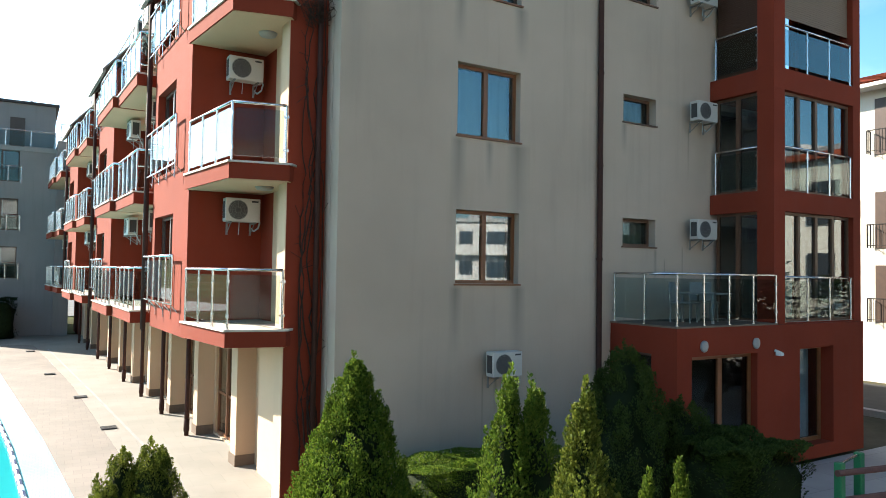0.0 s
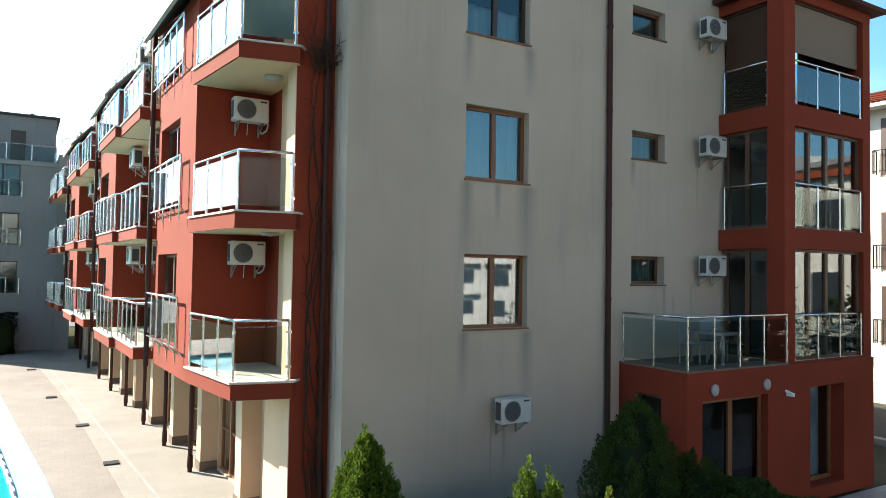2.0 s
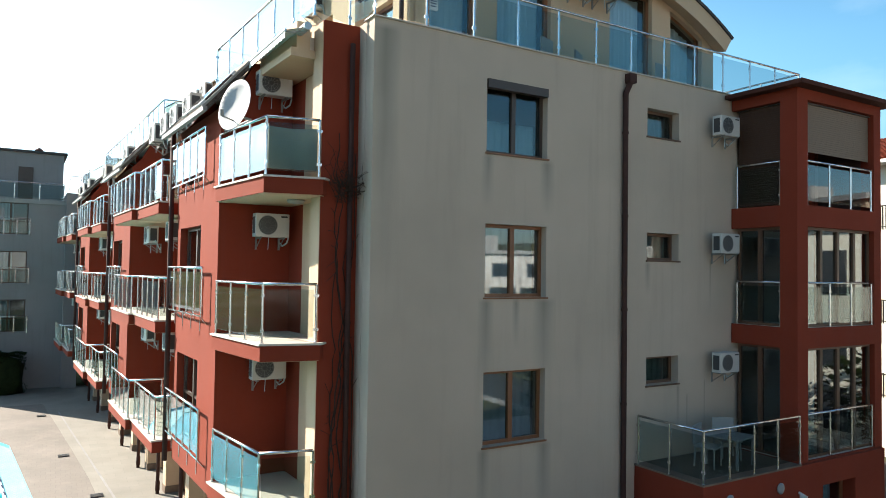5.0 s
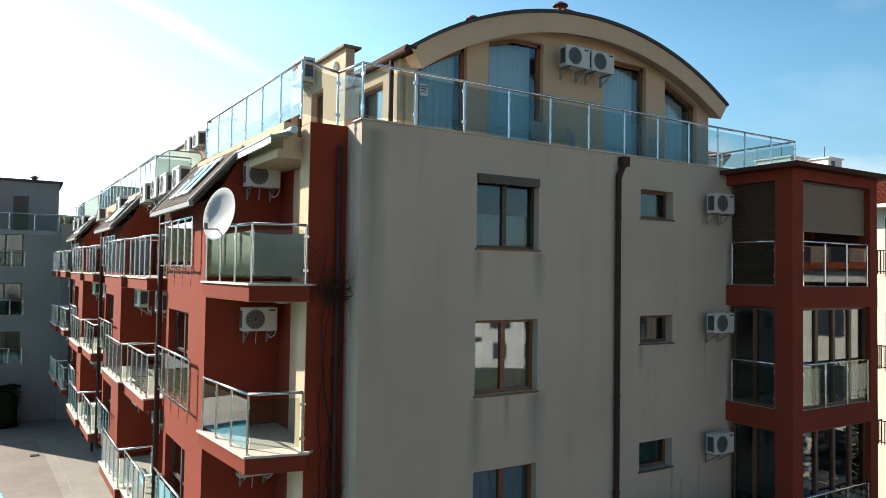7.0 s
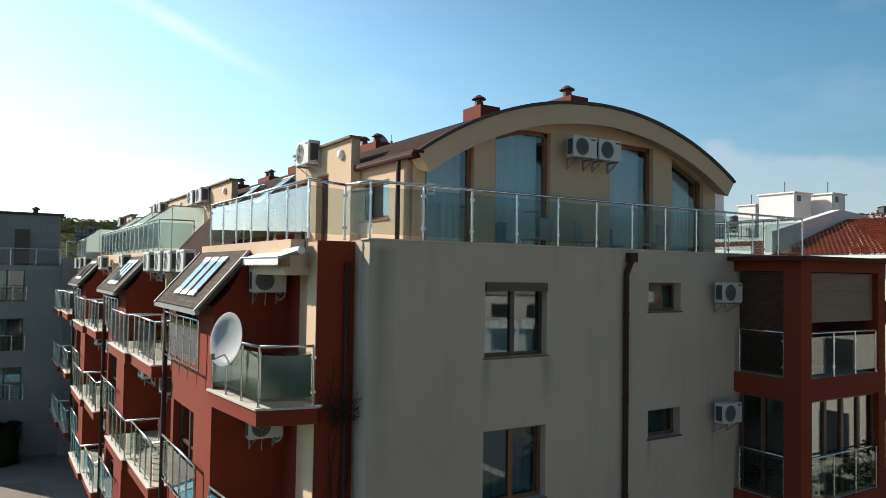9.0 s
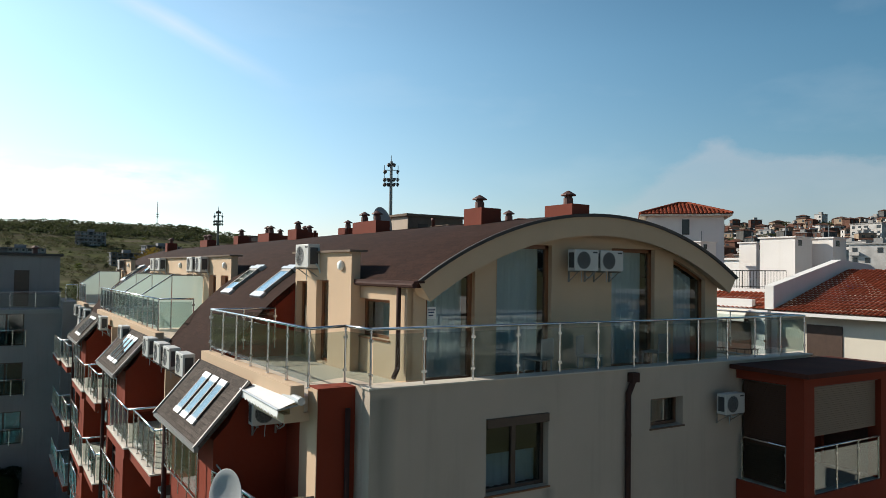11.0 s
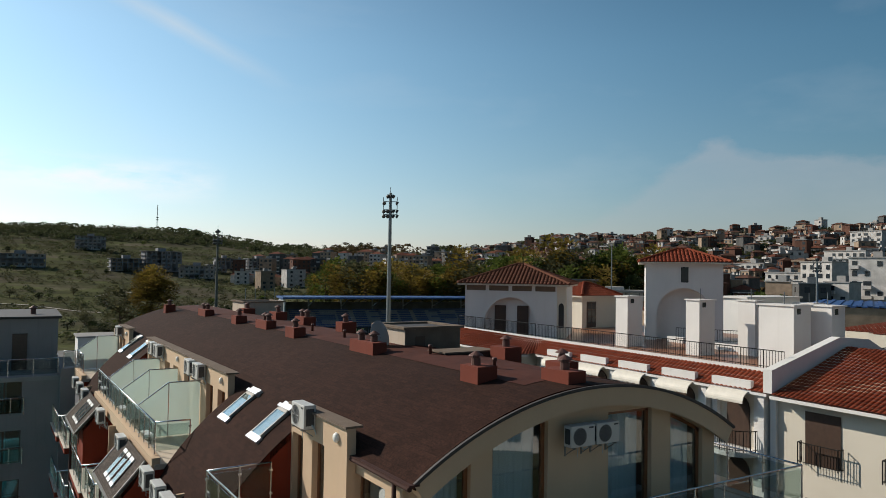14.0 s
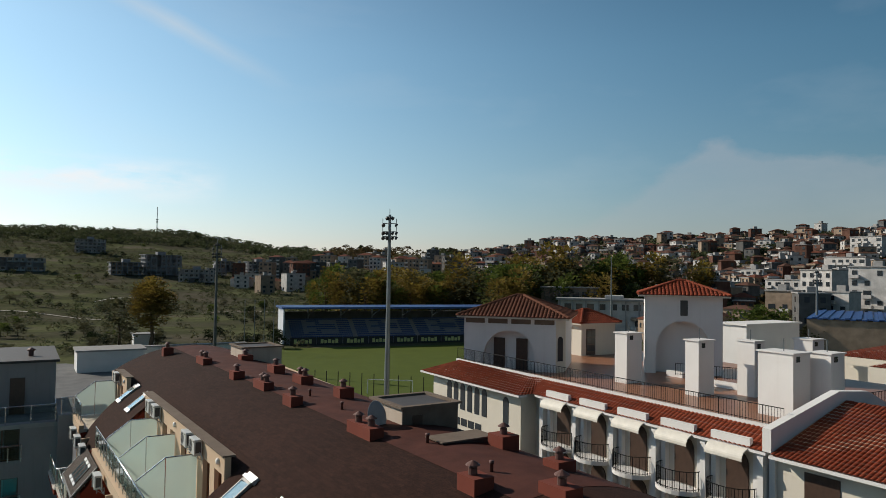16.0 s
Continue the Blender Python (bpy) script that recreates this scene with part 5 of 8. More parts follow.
# annex under the first-floor terrace
AX0, AY0 = 10.92, 9.30
ah = [(11.35 - AX0, 13.42 - AX0, 0.42, 2.60), (14.93 - AX0, 16.25 - AX0, 0.42, 2.64)]
part("annex_front", wall_panel(bmesh.new(), (AX0, AY0), (1, 0), 17.52 - AX0, GZ, 2.93, 0.3, ah), M_RED, block, "brick-red ground-floor annex")
part("annex_side", wall_panel(bmesh.new(), (AX0, 11.09), (0, -1), 11.09 - AY0 - 0.302, GZ, 2.93, 0.28, [(0.45, 1.15, 1.1, 2.62)]), M_RED, block)
window(block, (AX0, 11.09), (0, -1), 0.45, 1.15, 1.1, 2.62, 0.12, 1, (), M_DARKFR, name="annex_window", glaze=M_PANEDARK)
window(block, (AX0, AY0), (1, 0), *ah[0], 0.16, 2, (), M_WOODFR, None, name="annex_door", label="dark glazed entrance with one wooden leaf frame", fw=0.09, glaze=M_PANEDARK)
window(block, (AX0, AY0), (1, 0), *ah[1], 0.3, 1, (), M_WOODFR, M_CURTAIN, name="annex_door", label="glazed door with pale curtain", fw=0.09, cut=0.9, glaze=M_PANEDIM)
part("annex_fascia", bmbox(AX0 - 0.004, 17.524, AY0 - 0.004, 11.08, 2.93, 3.17), M_RED, block)
part("annex_terrace_edge", bmbox(AX0 - 0.02, 14.1, AY0 - 0.02, 11.08, 3.17, 3.205), M_COPING, block, "tiled terrace floor")
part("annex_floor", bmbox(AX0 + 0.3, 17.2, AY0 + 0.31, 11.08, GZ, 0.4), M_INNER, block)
railing(block, [(AX0 + 0.02, 11.0), (AX0 + 0.02, AY0 + 0.02), (14.10, AY0 + 0.02)], 3.21, 1.03, 0.72, M_GLASS)
for x in (11.69, 13.35):
    bm = bmesh.new()
    lathe(bm, [(0.02, 0.0), (0.115, 0.01), (0.12, 0.03), (0.09, 0.05), (0.02, 0.055)], seg=16)
    bm.transform(pose(x, AY0 - 0.002, 2.80, 90))
    part("wall_lamp", bm, M_DISH, block, "round white bulkhead lamp", True)
bm = bmesh.new()
tube(bm, (14.0, AY0 - 0.02, 2.62), (14.0, AY0 - 0.16, 2.58), 0.03, 8)
box(bm, 13.96, 14.04, AY0 - 0.2, AY0 - 0.06, 2.52, 2.59)
tagged(part("security_camera", bm, M_LETTER), "small white security camera on red wall", "security camera")

# terrace furniture on the annex
def patio_chair(x, y, z, turn):
    e = thing("patio_chair", "white moulded plastic chair on tiled terrace", "chair", "terrace chairs")
    bm = bmesh.new()
    box(bm, -0.25, 0.25, -0.24, 0.24, 0.40, 0.44)
    part("seat", bevelled(bm, 0.015, 1), M_DISH, e)
    bm = bmesh.new()
    box(bm, -0.25, 0.25, 0.22, 0.26, 0.44, 0.86)
    part("backrest", bevelled(bm, 0.015, 1), M_DISH, e)
    for sx in (-0.22, 0.22):
        for sy in (-0.2, 0.22):
            bm = bmesh.new()
            tube(bm, (sx, sy, 0), (sx * 0.95, sy * 0.95, 0.41), 0.018, 6)
            part("leg", bm, M_DISH, e)
    e.matrix_basis = pose(x, y, z, 0, 0, turn)
    return e


for x, y, a in ((12.2, 10.2, 20), (13.1, 10.4, -30)):
    patio_chair(x, y, 3.205, a)
bm = bmesh.new()
for x, y, a in ((8.9, 12.05, 200), (10.3, 11.95, 30), (12.4, 12.0, 190)):
    patio_chair(x, y, 11.462, a)
e = thing("patio_table", "low pale square table on tiled terrace", "table")
box(bm, -0.4, 0.4, -0.4, 0.4, 0.6, 0.64)
part("tabletop", bevelled(bm, 0.01, 1), M_DISH, e)
for sx in (-0.35, 0.35):
    for sy in (-0.35, 0.35):
        bm = bmesh.new()
        box(bm, sx - 0.025, sx + 0.025, sy - 0.025, sy + 0.025, 0, 0.6)
        part("leg", bm, M_DISH, e)
e.matrix_basis = pose(12.7, 10.05, 3.205, 0, 0, 10)

# round lamps under the corner balcony slabs
for i in (2, 3):
    bm = bmesh.new()
    lathe(bm, [(0.02, -0.06), (0.14, -0.045), (0.17, 0.0), (0.17, 0.012)], (3.75, 12.6, F[i] - 0.325), 18)
    part("ceiling_lamp", bm, M_DISH, block, "round white lamp under the balcony", True)

# gable drainpipe
bm = bmesh.new()
tube(bm, (10.52, 11.02, 0.12), (10.52, 11.02, 11.2), 0.06, 10)
box(bm, 10.56, 10.76, 10.93, 11.09, 11.42, 11.62)
tube(bm, (10.52, 11.02, 11.18), (10.66, 11.01, 11.46), 0.065, 10)
for z in (4.5, 6.5, 8.5, 10.3):
    tube(bm, (10.52, 11.02, z), (10.52, 11.02, z + 0.05), 0.072, 10)
part("downpipe", bm, M_PIPE, block, "brown downpipe with hopper on the gable", False)
bm = bmesh.new()
tube(bm, (4.40, 11.62, GZ), (4.40, 11.62, 11.3), 0.05, 8)
part("downpipe", bm, M_PIPE, block, "dark pipe in the corner", True)

# air conditioners
for z in (10.55, 7.80, 5.05):
    ac(13.55, 10.66, z)
ac(7.88, 10.66, 2.26)
for z in (7.90, 5.12, 10.70):
    ac(3.66, 13.66, z)
for x in (10.27, 11.03):
    ac(x, 12.04, 13.76, 0, 1.03)
p = W(5.58, 16.85)
ac(p[0], p[1], 13.74, -88, 1.25)
for y in (26.9, 28.2, 34.15, 35.4, 45.6):
    p = W(5.55, y)
    ac(p[0], p[1], 13.56, -88, 1.2)
for y in (18.5, 20.0, 21.25, 22.9, 27.75, 33.2, 38.9, 41.1, 43.2):
    p = W(3.12, y)
    ac(p[0], p[1], 11.05, -88, 1.2)
for y in (18.4, 21.4, 28.5, 31.5, 39.1, 42.1):
    for i in (1, 2):
        p = W(2.95, y + 0.9)
        ac(p[0], p[1], F[i] + 1.95, -88, 1.1)

# satellite dish on its arm
e = thing("satellite_dish", "grey satellite dish on a steel wall arm", "satellite dish")
bm = bmesh.new()
lathe(bm, [(0.01, 0.0), (0.2, 0.02), (0.36, 0.065), (0.47, 0.12), (0.48, 0.115), (0.36, 0.05), (0.2, 0.005), (0.01, -0.02)], seg=28)
bm.transform(pose(2.50, 11.95, 9.98, 0, 0, 0) @ pose(0, 0, 0, 0, 0, -70) @ pose(0, 0, 0, 80, 0, 0) @ Matrix.Diagonal((0.92, 0.93, 0.8, 1)))
part("reflector", bm, M_DISHG, e, "", True)
bm = bmesh.new()
tube(bm, (2.45, 12.02, 9.85), (2.80, 12.3, 9.86), 0.022, 6)
tube(bm, (2.80, 12.3, 9.86), (2.78, 14.05, 9.95), 0.018, 6)
part("arm", bm, M_STEELBR, e)
bm = bmesh.new()
tube(bm, (2.46, 12.05, 9.75), (2.15, 11.62, 9.72), 0.012, 6)
tube(bm, (2.15, 11.62, 9.72), (2.14, 11.6, 9.82), 0.03, 8)
part("receiver", bm, M_STEELBR, e)

# notice stuck on the glass of the first arched window
e = thing("notice", "small white notice stuck on a tall window", "sign")
part("board", bmbox(6.56, 6.76, 12.685, 12.693, 12.72, 12.97), M_ROPEW, e)
for x0, x1, z in ((6.58, 6.74, 12.90), (6.58, 6.72, 12.85), (6.59, 6.70, 12.79)):
    part("text_bar", bmbox(x0, x1, 12.681, 12.686, z, z + 0.022), M_ROPEB, e)

# folded awning above the top balcony
e = thing("awning", "half-open white fabric awning over the top balcony", "awning")
bm = bmesh.new()
k = 24
for i in range(k):
    y0, y1 = 11.75 + 2.3 * i / k, 11.75 + 2.3 * (i + 1) / k
    dz = 0.035 * (i % 2)
    bm.faces.new([bm.verts.new(p) for p in ((3.60, y0, 11.50), (3.60, y1, 11.50), (3.20, y1, 11.36), (3.20, y0, 11.36))])
    bm.faces.new([bm.verts.new(p) for p in ((3.20, y0, 11.36), (3.20, y1, 11.36), (3.19, y1, 11.24 - dz), (3.19, y0, 11.21 + dz))])
part("fabric", bm, M_AWNING, e)
bm = bmesh.new()
tube(bm, (3.57, 11.65, 11.48), (3.57, 14.1, 11.48), 0.07, 10)
tube(bm, (3.20, 11.73, 11.36), (3.20, 14.07, 11.36), 0.022, 8)
tube(bm, (3.56, 11.8, 11.4), (3.22, 11.8, 11.34), 0.018, 6)
part("roller", bm, M_ALU, e)

# bare climber in the corner
rng = random.Random(5)
tw = bmesh.new()
e = thing("climber", "leafless climbing vine with tangled twigs in the corner", "climbing plant")
for st in range(5):
    bm = bmesh.new()
    x, y, z = 4.20 + rng.random() * 0.3, 11.66 - rng.random() * 0.05, GZ
    top = rng.uniform(7.5, 9.6)
    pts = [(x, y, z)]
    while z < top:
        x, y, z = min(4.50, max(4.12, x + rng.uniform(-0.06, 0.06))), min(11.68, max(11.56, y + rng.uniform(-0.03, 0.03))), z + rng.uniform(0.14, 0.3)
        pts.append((x, y, z))
        if rng.random() < 0.3:
            tube(tw, (x, y, z), (x + rng.uniform(-0.22, 0.2), y - rng.uniform(0.0, 0.12), z + rng.uniform(-0.2, 0.25)), 0.005, 3)
    cord(bm, pts, 0.018, 5, 0.5)
    part("stem", bm, M_VINE, e)
for _ in range(46):
    a = Vector((4.28 + rng.uniform(-0.12, 0.2), 11.6, rng.uniform(8.45, 8.75)))
    for s in range(4):
        b = a + Vector((rng.uniform(-0.2, 0.2), rng.uniform(-0.14, 0.02), rng.uniform(-0.06, 0.26)))
        tube(tw, a, b, 0.007 - 0.001 * s, 3)
        a = b
tagged(part("twig_tangle", tw, M_VINE, e), kind="stuff")

# ---- the grey end wing ----
wing2 = thing("end_building", "grey rendered apartment wing with glass balconies", "apartment building")
eo = (-4.95, 47.6)
eh = []
for i, z in enumerate((3.35, 6.15, 8.98)):
    eh.append((2.9, 4.65, z + 0.1, z + 1.95))
part("wall", wall_panel(bmesh.new(), eo, (1, 0), 6.55, GZ, 11.0, 0.3, eh), M_GREY, wing2)
for h in eh:
    window(wing2, eo, (1, 0), *h, 0.15, 2, (0.75,), M_DARKFR, M_CURTAIN, cut=0.6, glaze=M_PANEDIM)
    railing(wing2, [(h[0] - 5.05, 47.45), (h[1] - 4.85, 47.45)], h[2] - 0.05, 0.95, 0.7)
part("body", bmbox(-4.95, 1.6, 48.5, 60, GZ, 10.9), M_GREY, wing2)
part("roof_slab", bmbox(-5.1, 1.7, 47.5, 60.2, 10.9, 11.15), M_CONCR, wing2)
part("penthouse", bmbox(-4.9, 1.56, 50.7, 59, 11.15, 14.3), M_GREY, wing2)
part("penthouse_roof", bmbox(-5.1, 1.75, 50.5, 59.2, 14.3, 14.45), M_FLASH, wing2)
railing(wing2, [(-4.85, 47.75), (1.5, 47.75), (1.5, 50.6)], 11.15, 1.0, 1.2)
bm = bmesh.new()
lathe(bm, [(0.15, 0), (0.15, 0.35), (0.25, 0.36), (0.25, 0.42), (0.05, 0.55)], (0.2, 53, 14.45), 10)
part("cowl", bm, M_CAP, wing2)
bm = bmbox(-0.9, -0.1, 50.62, 50.72, 11.2, 13.4)
part("penthouse_door", bm, M_DARKFR, wing2)
railing(wing2, [(1.75, 47.0), (2.35, 47.0)], 11.61, 1.0, 0.6)
part("side_return", bmbox(1.6, 2.4, 46.9, 53, GZ, 11.6), M_GREY, wing2)

# ---- ground, pool, paving ----
pool = [(-15.0, 12.0), (1.05, 12.0), (0.55, 19.0), (-0.1, 26.0), (-0.75, 33.0), (-2.6, 37.5), (-6.0, 39.5), (-15.0, 39.5)]


def az_of(x, y):
    return math.degrees(math.atan2(x, y))


RIDGE = [(-180, 0.03), (-60, 0.04), (-20, 0.052), (-2, 0.052), (8, 0.053), (12, 0.050), (15, 0.044), (18, 0.037), (24, 0.035), (32, 0.034), (36, 0.040), (42, 0.048), (50, 0.051), (56, 0.057), (63, 0.062), (75, 0.06), (100, 0.04), (180, 0.03)]
START = [(-180, 200), (0, 230), (14, 330), (20, 360), (34, 300), (40, 200), (50, 120), (64, 105), (90, 150), (180, 200)]
CREST = [(-180, 900), (0, 950), (14, 980), (20, 800), (32, 700), (40, 640), (64, 560), (90, 600), (180, 900)]


def lerp_table(tab, a):
    for (x0, y0), (x1, y1) in zip(tab, tab[1:]):
        if x0 <= a <= x1:
            return y0 + (y1 - y0) * (a - x0) / (x1 - x0)
    return tab[-1][1]


def land(x, y):
    d = math.hypot(x, y)
    if d < 95:
        return 0.0
    a = az_of(x, y)
    s, c = lerp_table(START, a), lerp_table(CREST, a)
    top = 14.0 + c * lerp_table(RIDGE, a)
    t = (d - s) / (c - s)
    if t <= 0:
        return 0.0
    n = noise.noise((x * 0.008, y * 0.008, 0)) * 0.10
    if t < 1:
        return top * max(0.0, (t * t * (1.6 - 0.6 * t)) * (1 + n))
    return top * max(0.4, 1 - 0.25 * (t - 1)) * (1 + n * 0.6)


def spread(lo, hi, first, dense):
    vals = set(dense)
    step, v = first, hi
    while v < 3600:
        vals.add(v)
        step *= 1.085
        v += step
    step, v = first, lo
    while v > -3600:
        vals.add(v)
        step *= 1.085
        v -= step
    return sorted(vals)


gx = sorted(set(spread(1.3, 60, 5.0, {1.3, 20.0, 40.0, 60.0}) + [-16.0]))
gx = sorted({v for v in gx if not (-16.0 < v < 1.3)})
gy = sorted({v for v in spread(11.0, 60, 5.0, {11.0, 41.0, 50.0, 60.0}) if not 11.0 < v < 41.0})
bm = bmesh.new()
grid = [[bm.verts.new((x, y, land(x, y))) for y in gy] for x in gx]
for i in range(len(gx) - 1):
    for j in range(len(gy) - 1):
        if gx[i] == -16.0 and gx[i + 1] == 1.3 and gy[j] == 11.0 and gy[j + 1] == 41.0:
            continue
        bm.faces.new((grid[i][j], grid[i + 1][j], grid[i + 1][j + 1], grid[i][j + 1]))
tagged(part("ground", bm, M_GROUND, None, "", True), "green and brown rough meadow rising into hills", "ground", kind="structure")

# courtyard paving round the pool: cream next to the house, tan deck next to the water
bm = bmesh.new()
cream = [(2.15, 11.0), (8.0, 11.0), (8.0, 47.6), (-16.0, 47.6), (-16.0, 42.0), (0.6, 42.0), (1.0, 36.6), (1.6, 27.0)]
bm.faces.new([bm.verts.new((x, y, GZ)) for x, y in cream])
tagged(part("pavement", bm, M_PAVE), "cream stone paving along the house", "pavement", kind="structure")
bm = bmesh.new()
deck_out = [(2.15, 11.0), (1.6, 27.0), (1.0, 36.6), (0.6, 42.0), (-16.0, 42.0)]
deck_in = [(1.05, 11.0), (1.05, 12.0), (0.55, 19.0), (-0.1, 26.0), (-0.75, 33.0), (-2.6, 37.5), (-6.0, 39.5), (-16.0, 39.5)]
bm.faces.new([bm.verts.new((x, y, GZ - 0.004)) for x, y in deck_out + deck_in[::-1]])
bmesh.ops.triangulate(bm, faces=bm.faces[:])
tagged(part("pool_deck", bm, M_DECK), "tan tiled pool deck", "pool deck", kind="structure")
bm = bmesh.new()
k = len(pool)
for i in range(k):
    (x0, y0), (x1, y1) = pool[i], pool[(i + 1) % k]
    bm.faces.new([bm.verts.new(p) for p in ((x0, y0, GZ), (x1, y1, GZ), (x1, y1, -1.5), (x0, y0, -1.5))])
tagged(part("pool_wall", bm, M_POOLTILE), "light blue tiled pool wall", "pool wall", kind="structure")
bm = bmesh.new()
# broad shallow ledge along the edge
led = [(1.05, 12.0), (0.55, 19.0), (-0.1, 26.0), (-0.75, 33.0), (-2.6, 37.5), (-6.0, 39.5)]
led_in = [(0.35, 12.0), (-0.1, 19.0), (-0.75, 26.0), (-1.4, 33.0), (-3.1, 36.8), (-6.0, 38.6)]
for (a, b), (c, d) in zip(zip(led, led_in), zip(led[1:], led_in[1:])):
    bm.faces.new([bm.verts.new((*p, 0.0)) for p in (b, a, c, d)])
tagged(part("pool_ledge", bm, M_POOLTILE), "pale turquoise tiled pool ledge", "pool ledge", kind="structure")
bm = bmesh.new()
bm.faces.new([bm.verts.new((x, y, -0.03)) for x, y in pool])
tagged(part("water", bm, M_WATER), "turquoise pool water", "water", kind="structure")
rope = thing("lane_rope", "white and navy float line along the pool", "float line")
fl_a, fl_b = bmesh.new(), bmesh.new()
tube(fl_a, (0, -0.19, 0.02), (0, 0.19, 0.02), 0.055, 9)
tube(fl_b, (0, -0.19, 0.02), (0, 0.19, 0.02), 0.055, 9)
FLOATS = (to_mesh("float", fl_a, M_ROPEW), to_mesh("float", fl_b, M_ROPEB))
k = 0
for (x0, y0), (x1, y1) in zip(led_in, led_in[1:4]):
    n_s = int(math.hypot(x1 - x0, y1 - y0) / 0.40)
    for i in range(n_s):
        t = i / n_s
        x, y = x0 + (x1 - x0) * t - 0.02, y0 + (y1 - y0) * t
        share("float", FLOATS[k % 2], rope, pose(x, y, 0, 0, 0, -math.degrees(math.atan2(x1 - x0, y1 - y0))))
        k += 1
for x, y in ((1.68, 24.6), (1.02, 30.3), (0.46, 38.7), (2.0, 19.6)):
    bm = bmesh.new()
    for k in range(5):
        box(bm, x - 0.18, x + 0.18, y - 0.16 + k * 0.07, y - 0.12 + k * 0.07, GZ, GZ + 0.035)
    tagged(part("floor_grate", bm, M_ACDARK), "small dark drain grate in the paving", "drain grate", "drain grates")
bm = bmesh.new()
for (x0, y0), (x1, y1) in (((1.25, 39.5), (2.1, 25.5)), ((2.1, 25.5), (2.75, 14.0))):
    d = Vector((x1 - x0, y1 - y0)).normalized()
    box(bm, 0, 0.07, 0, math.hypot(x1 - x0, y1 - y0), 0, 0.006, m=Matrix.Translation((x0, y0, GZ)) @ Matrix.Rotation(math.atan2(d.y, d.x) - math.pi / 2, 4, 'Z'))
tagged(part("drain_channel", bm, M_CONCR), "narrow drain channel in the paving", "drain", kind="structure")
bm = bmesh.new()
bm.faces.new([bm.verts.new((x, y, 0.06)) for x, y in ((11.6, -6), (30, -6), (30, 9.29), (11.6, 9.29))])
tagged(part("forecourt", bm, M_CONC), "grey concrete forecourt", "pavement", kind="structure")

# second dish, on the roof
e = thing("roof_satellite_dish", "large grey satellite dish on the shingle roof", "satellite dish")
bm = bmesh.new()
lathe(bm, [(0.01, 0.0), (0.2, 0.02), (0.36, 0.065), (0.5, 0.12), (0.51, 0.115), (0.36, 0.05), (0.2, 0.005), (0.01, -0.02)], seg=28)
bm.transform(pose(9.98, 21.95, 15.32) @ pose(0, 0, 0, 0, 0, 22) @ pose(0, 0, 0, 76, 0, 0) @ Matrix.Diagonal((0.9, 1.1, 0.8, 1)))
part("reflector", bm, M_DISHG, e, "", True)
bm = bmesh.new()
tube(bm, (10.08, 22.0, 14.7), (10.08, 22.0, 15.32), 0.03, 6)
tube(bm, (10.08, 22.0, 15.1), (10.6, 21.8, 14.75), 0.015, 5)
tube(bm, (10.03, 21.95, 15.0), (9.7, 21.6, 15.1), 0.012, 5)
part("stand", bm, M_STEELBR, e)

# ---- plants ----


def leaf_spray(bm, p, out, up, s, rng, fans=3, wide=1.5):
    """A small flat fan of leaves at p that points outward and up."""
    out = out.normalized()
    side = out.cross(Vector((0, 0, 1)))
    if side.length < 0.01:
        side = Vector((1, 0, 0))
    side.normalize()
    tip = (out * (1 - up) + Vector((0, 0, up)) + side * rng.uniform(-0.3, 0.3)).normalized()
    base = bm.verts.new(p)
    nrm = tip.cross(side)
    ring = []
    for i in range(fans + 1):
        t = (i / fans - 0.5) * wide
        q = p + (tip * math.cos(t) + side * math.sin(t)) * s * (1.0 if i % 2 else 0.75) + nrm * rng.uniform(-0.12, 0.12) * s
        ring.append(bm.verts.new(q))
    for a, b in zip(ring, ring[1:]):
        bm.faces.new((base, a, b))


def plume(bm, p, axis, ln, r, count, size, rng):
    """An upright feathery tuft, thick below and pointed at the top."""
    axis = axis.normalized()
    side = axis.orthogonal().normalized()
    other = axis.cross(side)
    for _ in range(count):
        t = rng.random()
        a = rng.random() * 6.283
        o = side * math.cos(a) + other * math.sin(a)
        q = p + axis * (t * ln) + o * (r * (1 - t) ** 0.6 * min(1.0, 0.45 + t * 2.2) * rng.uniform(0.7, 1.0))
        leaf_spray(bm, q, o + axis * 0.4, rng.uniform(0.45, 0.9), size * rng.uniform(0.6, 1.25), rng, 2, 0.9)


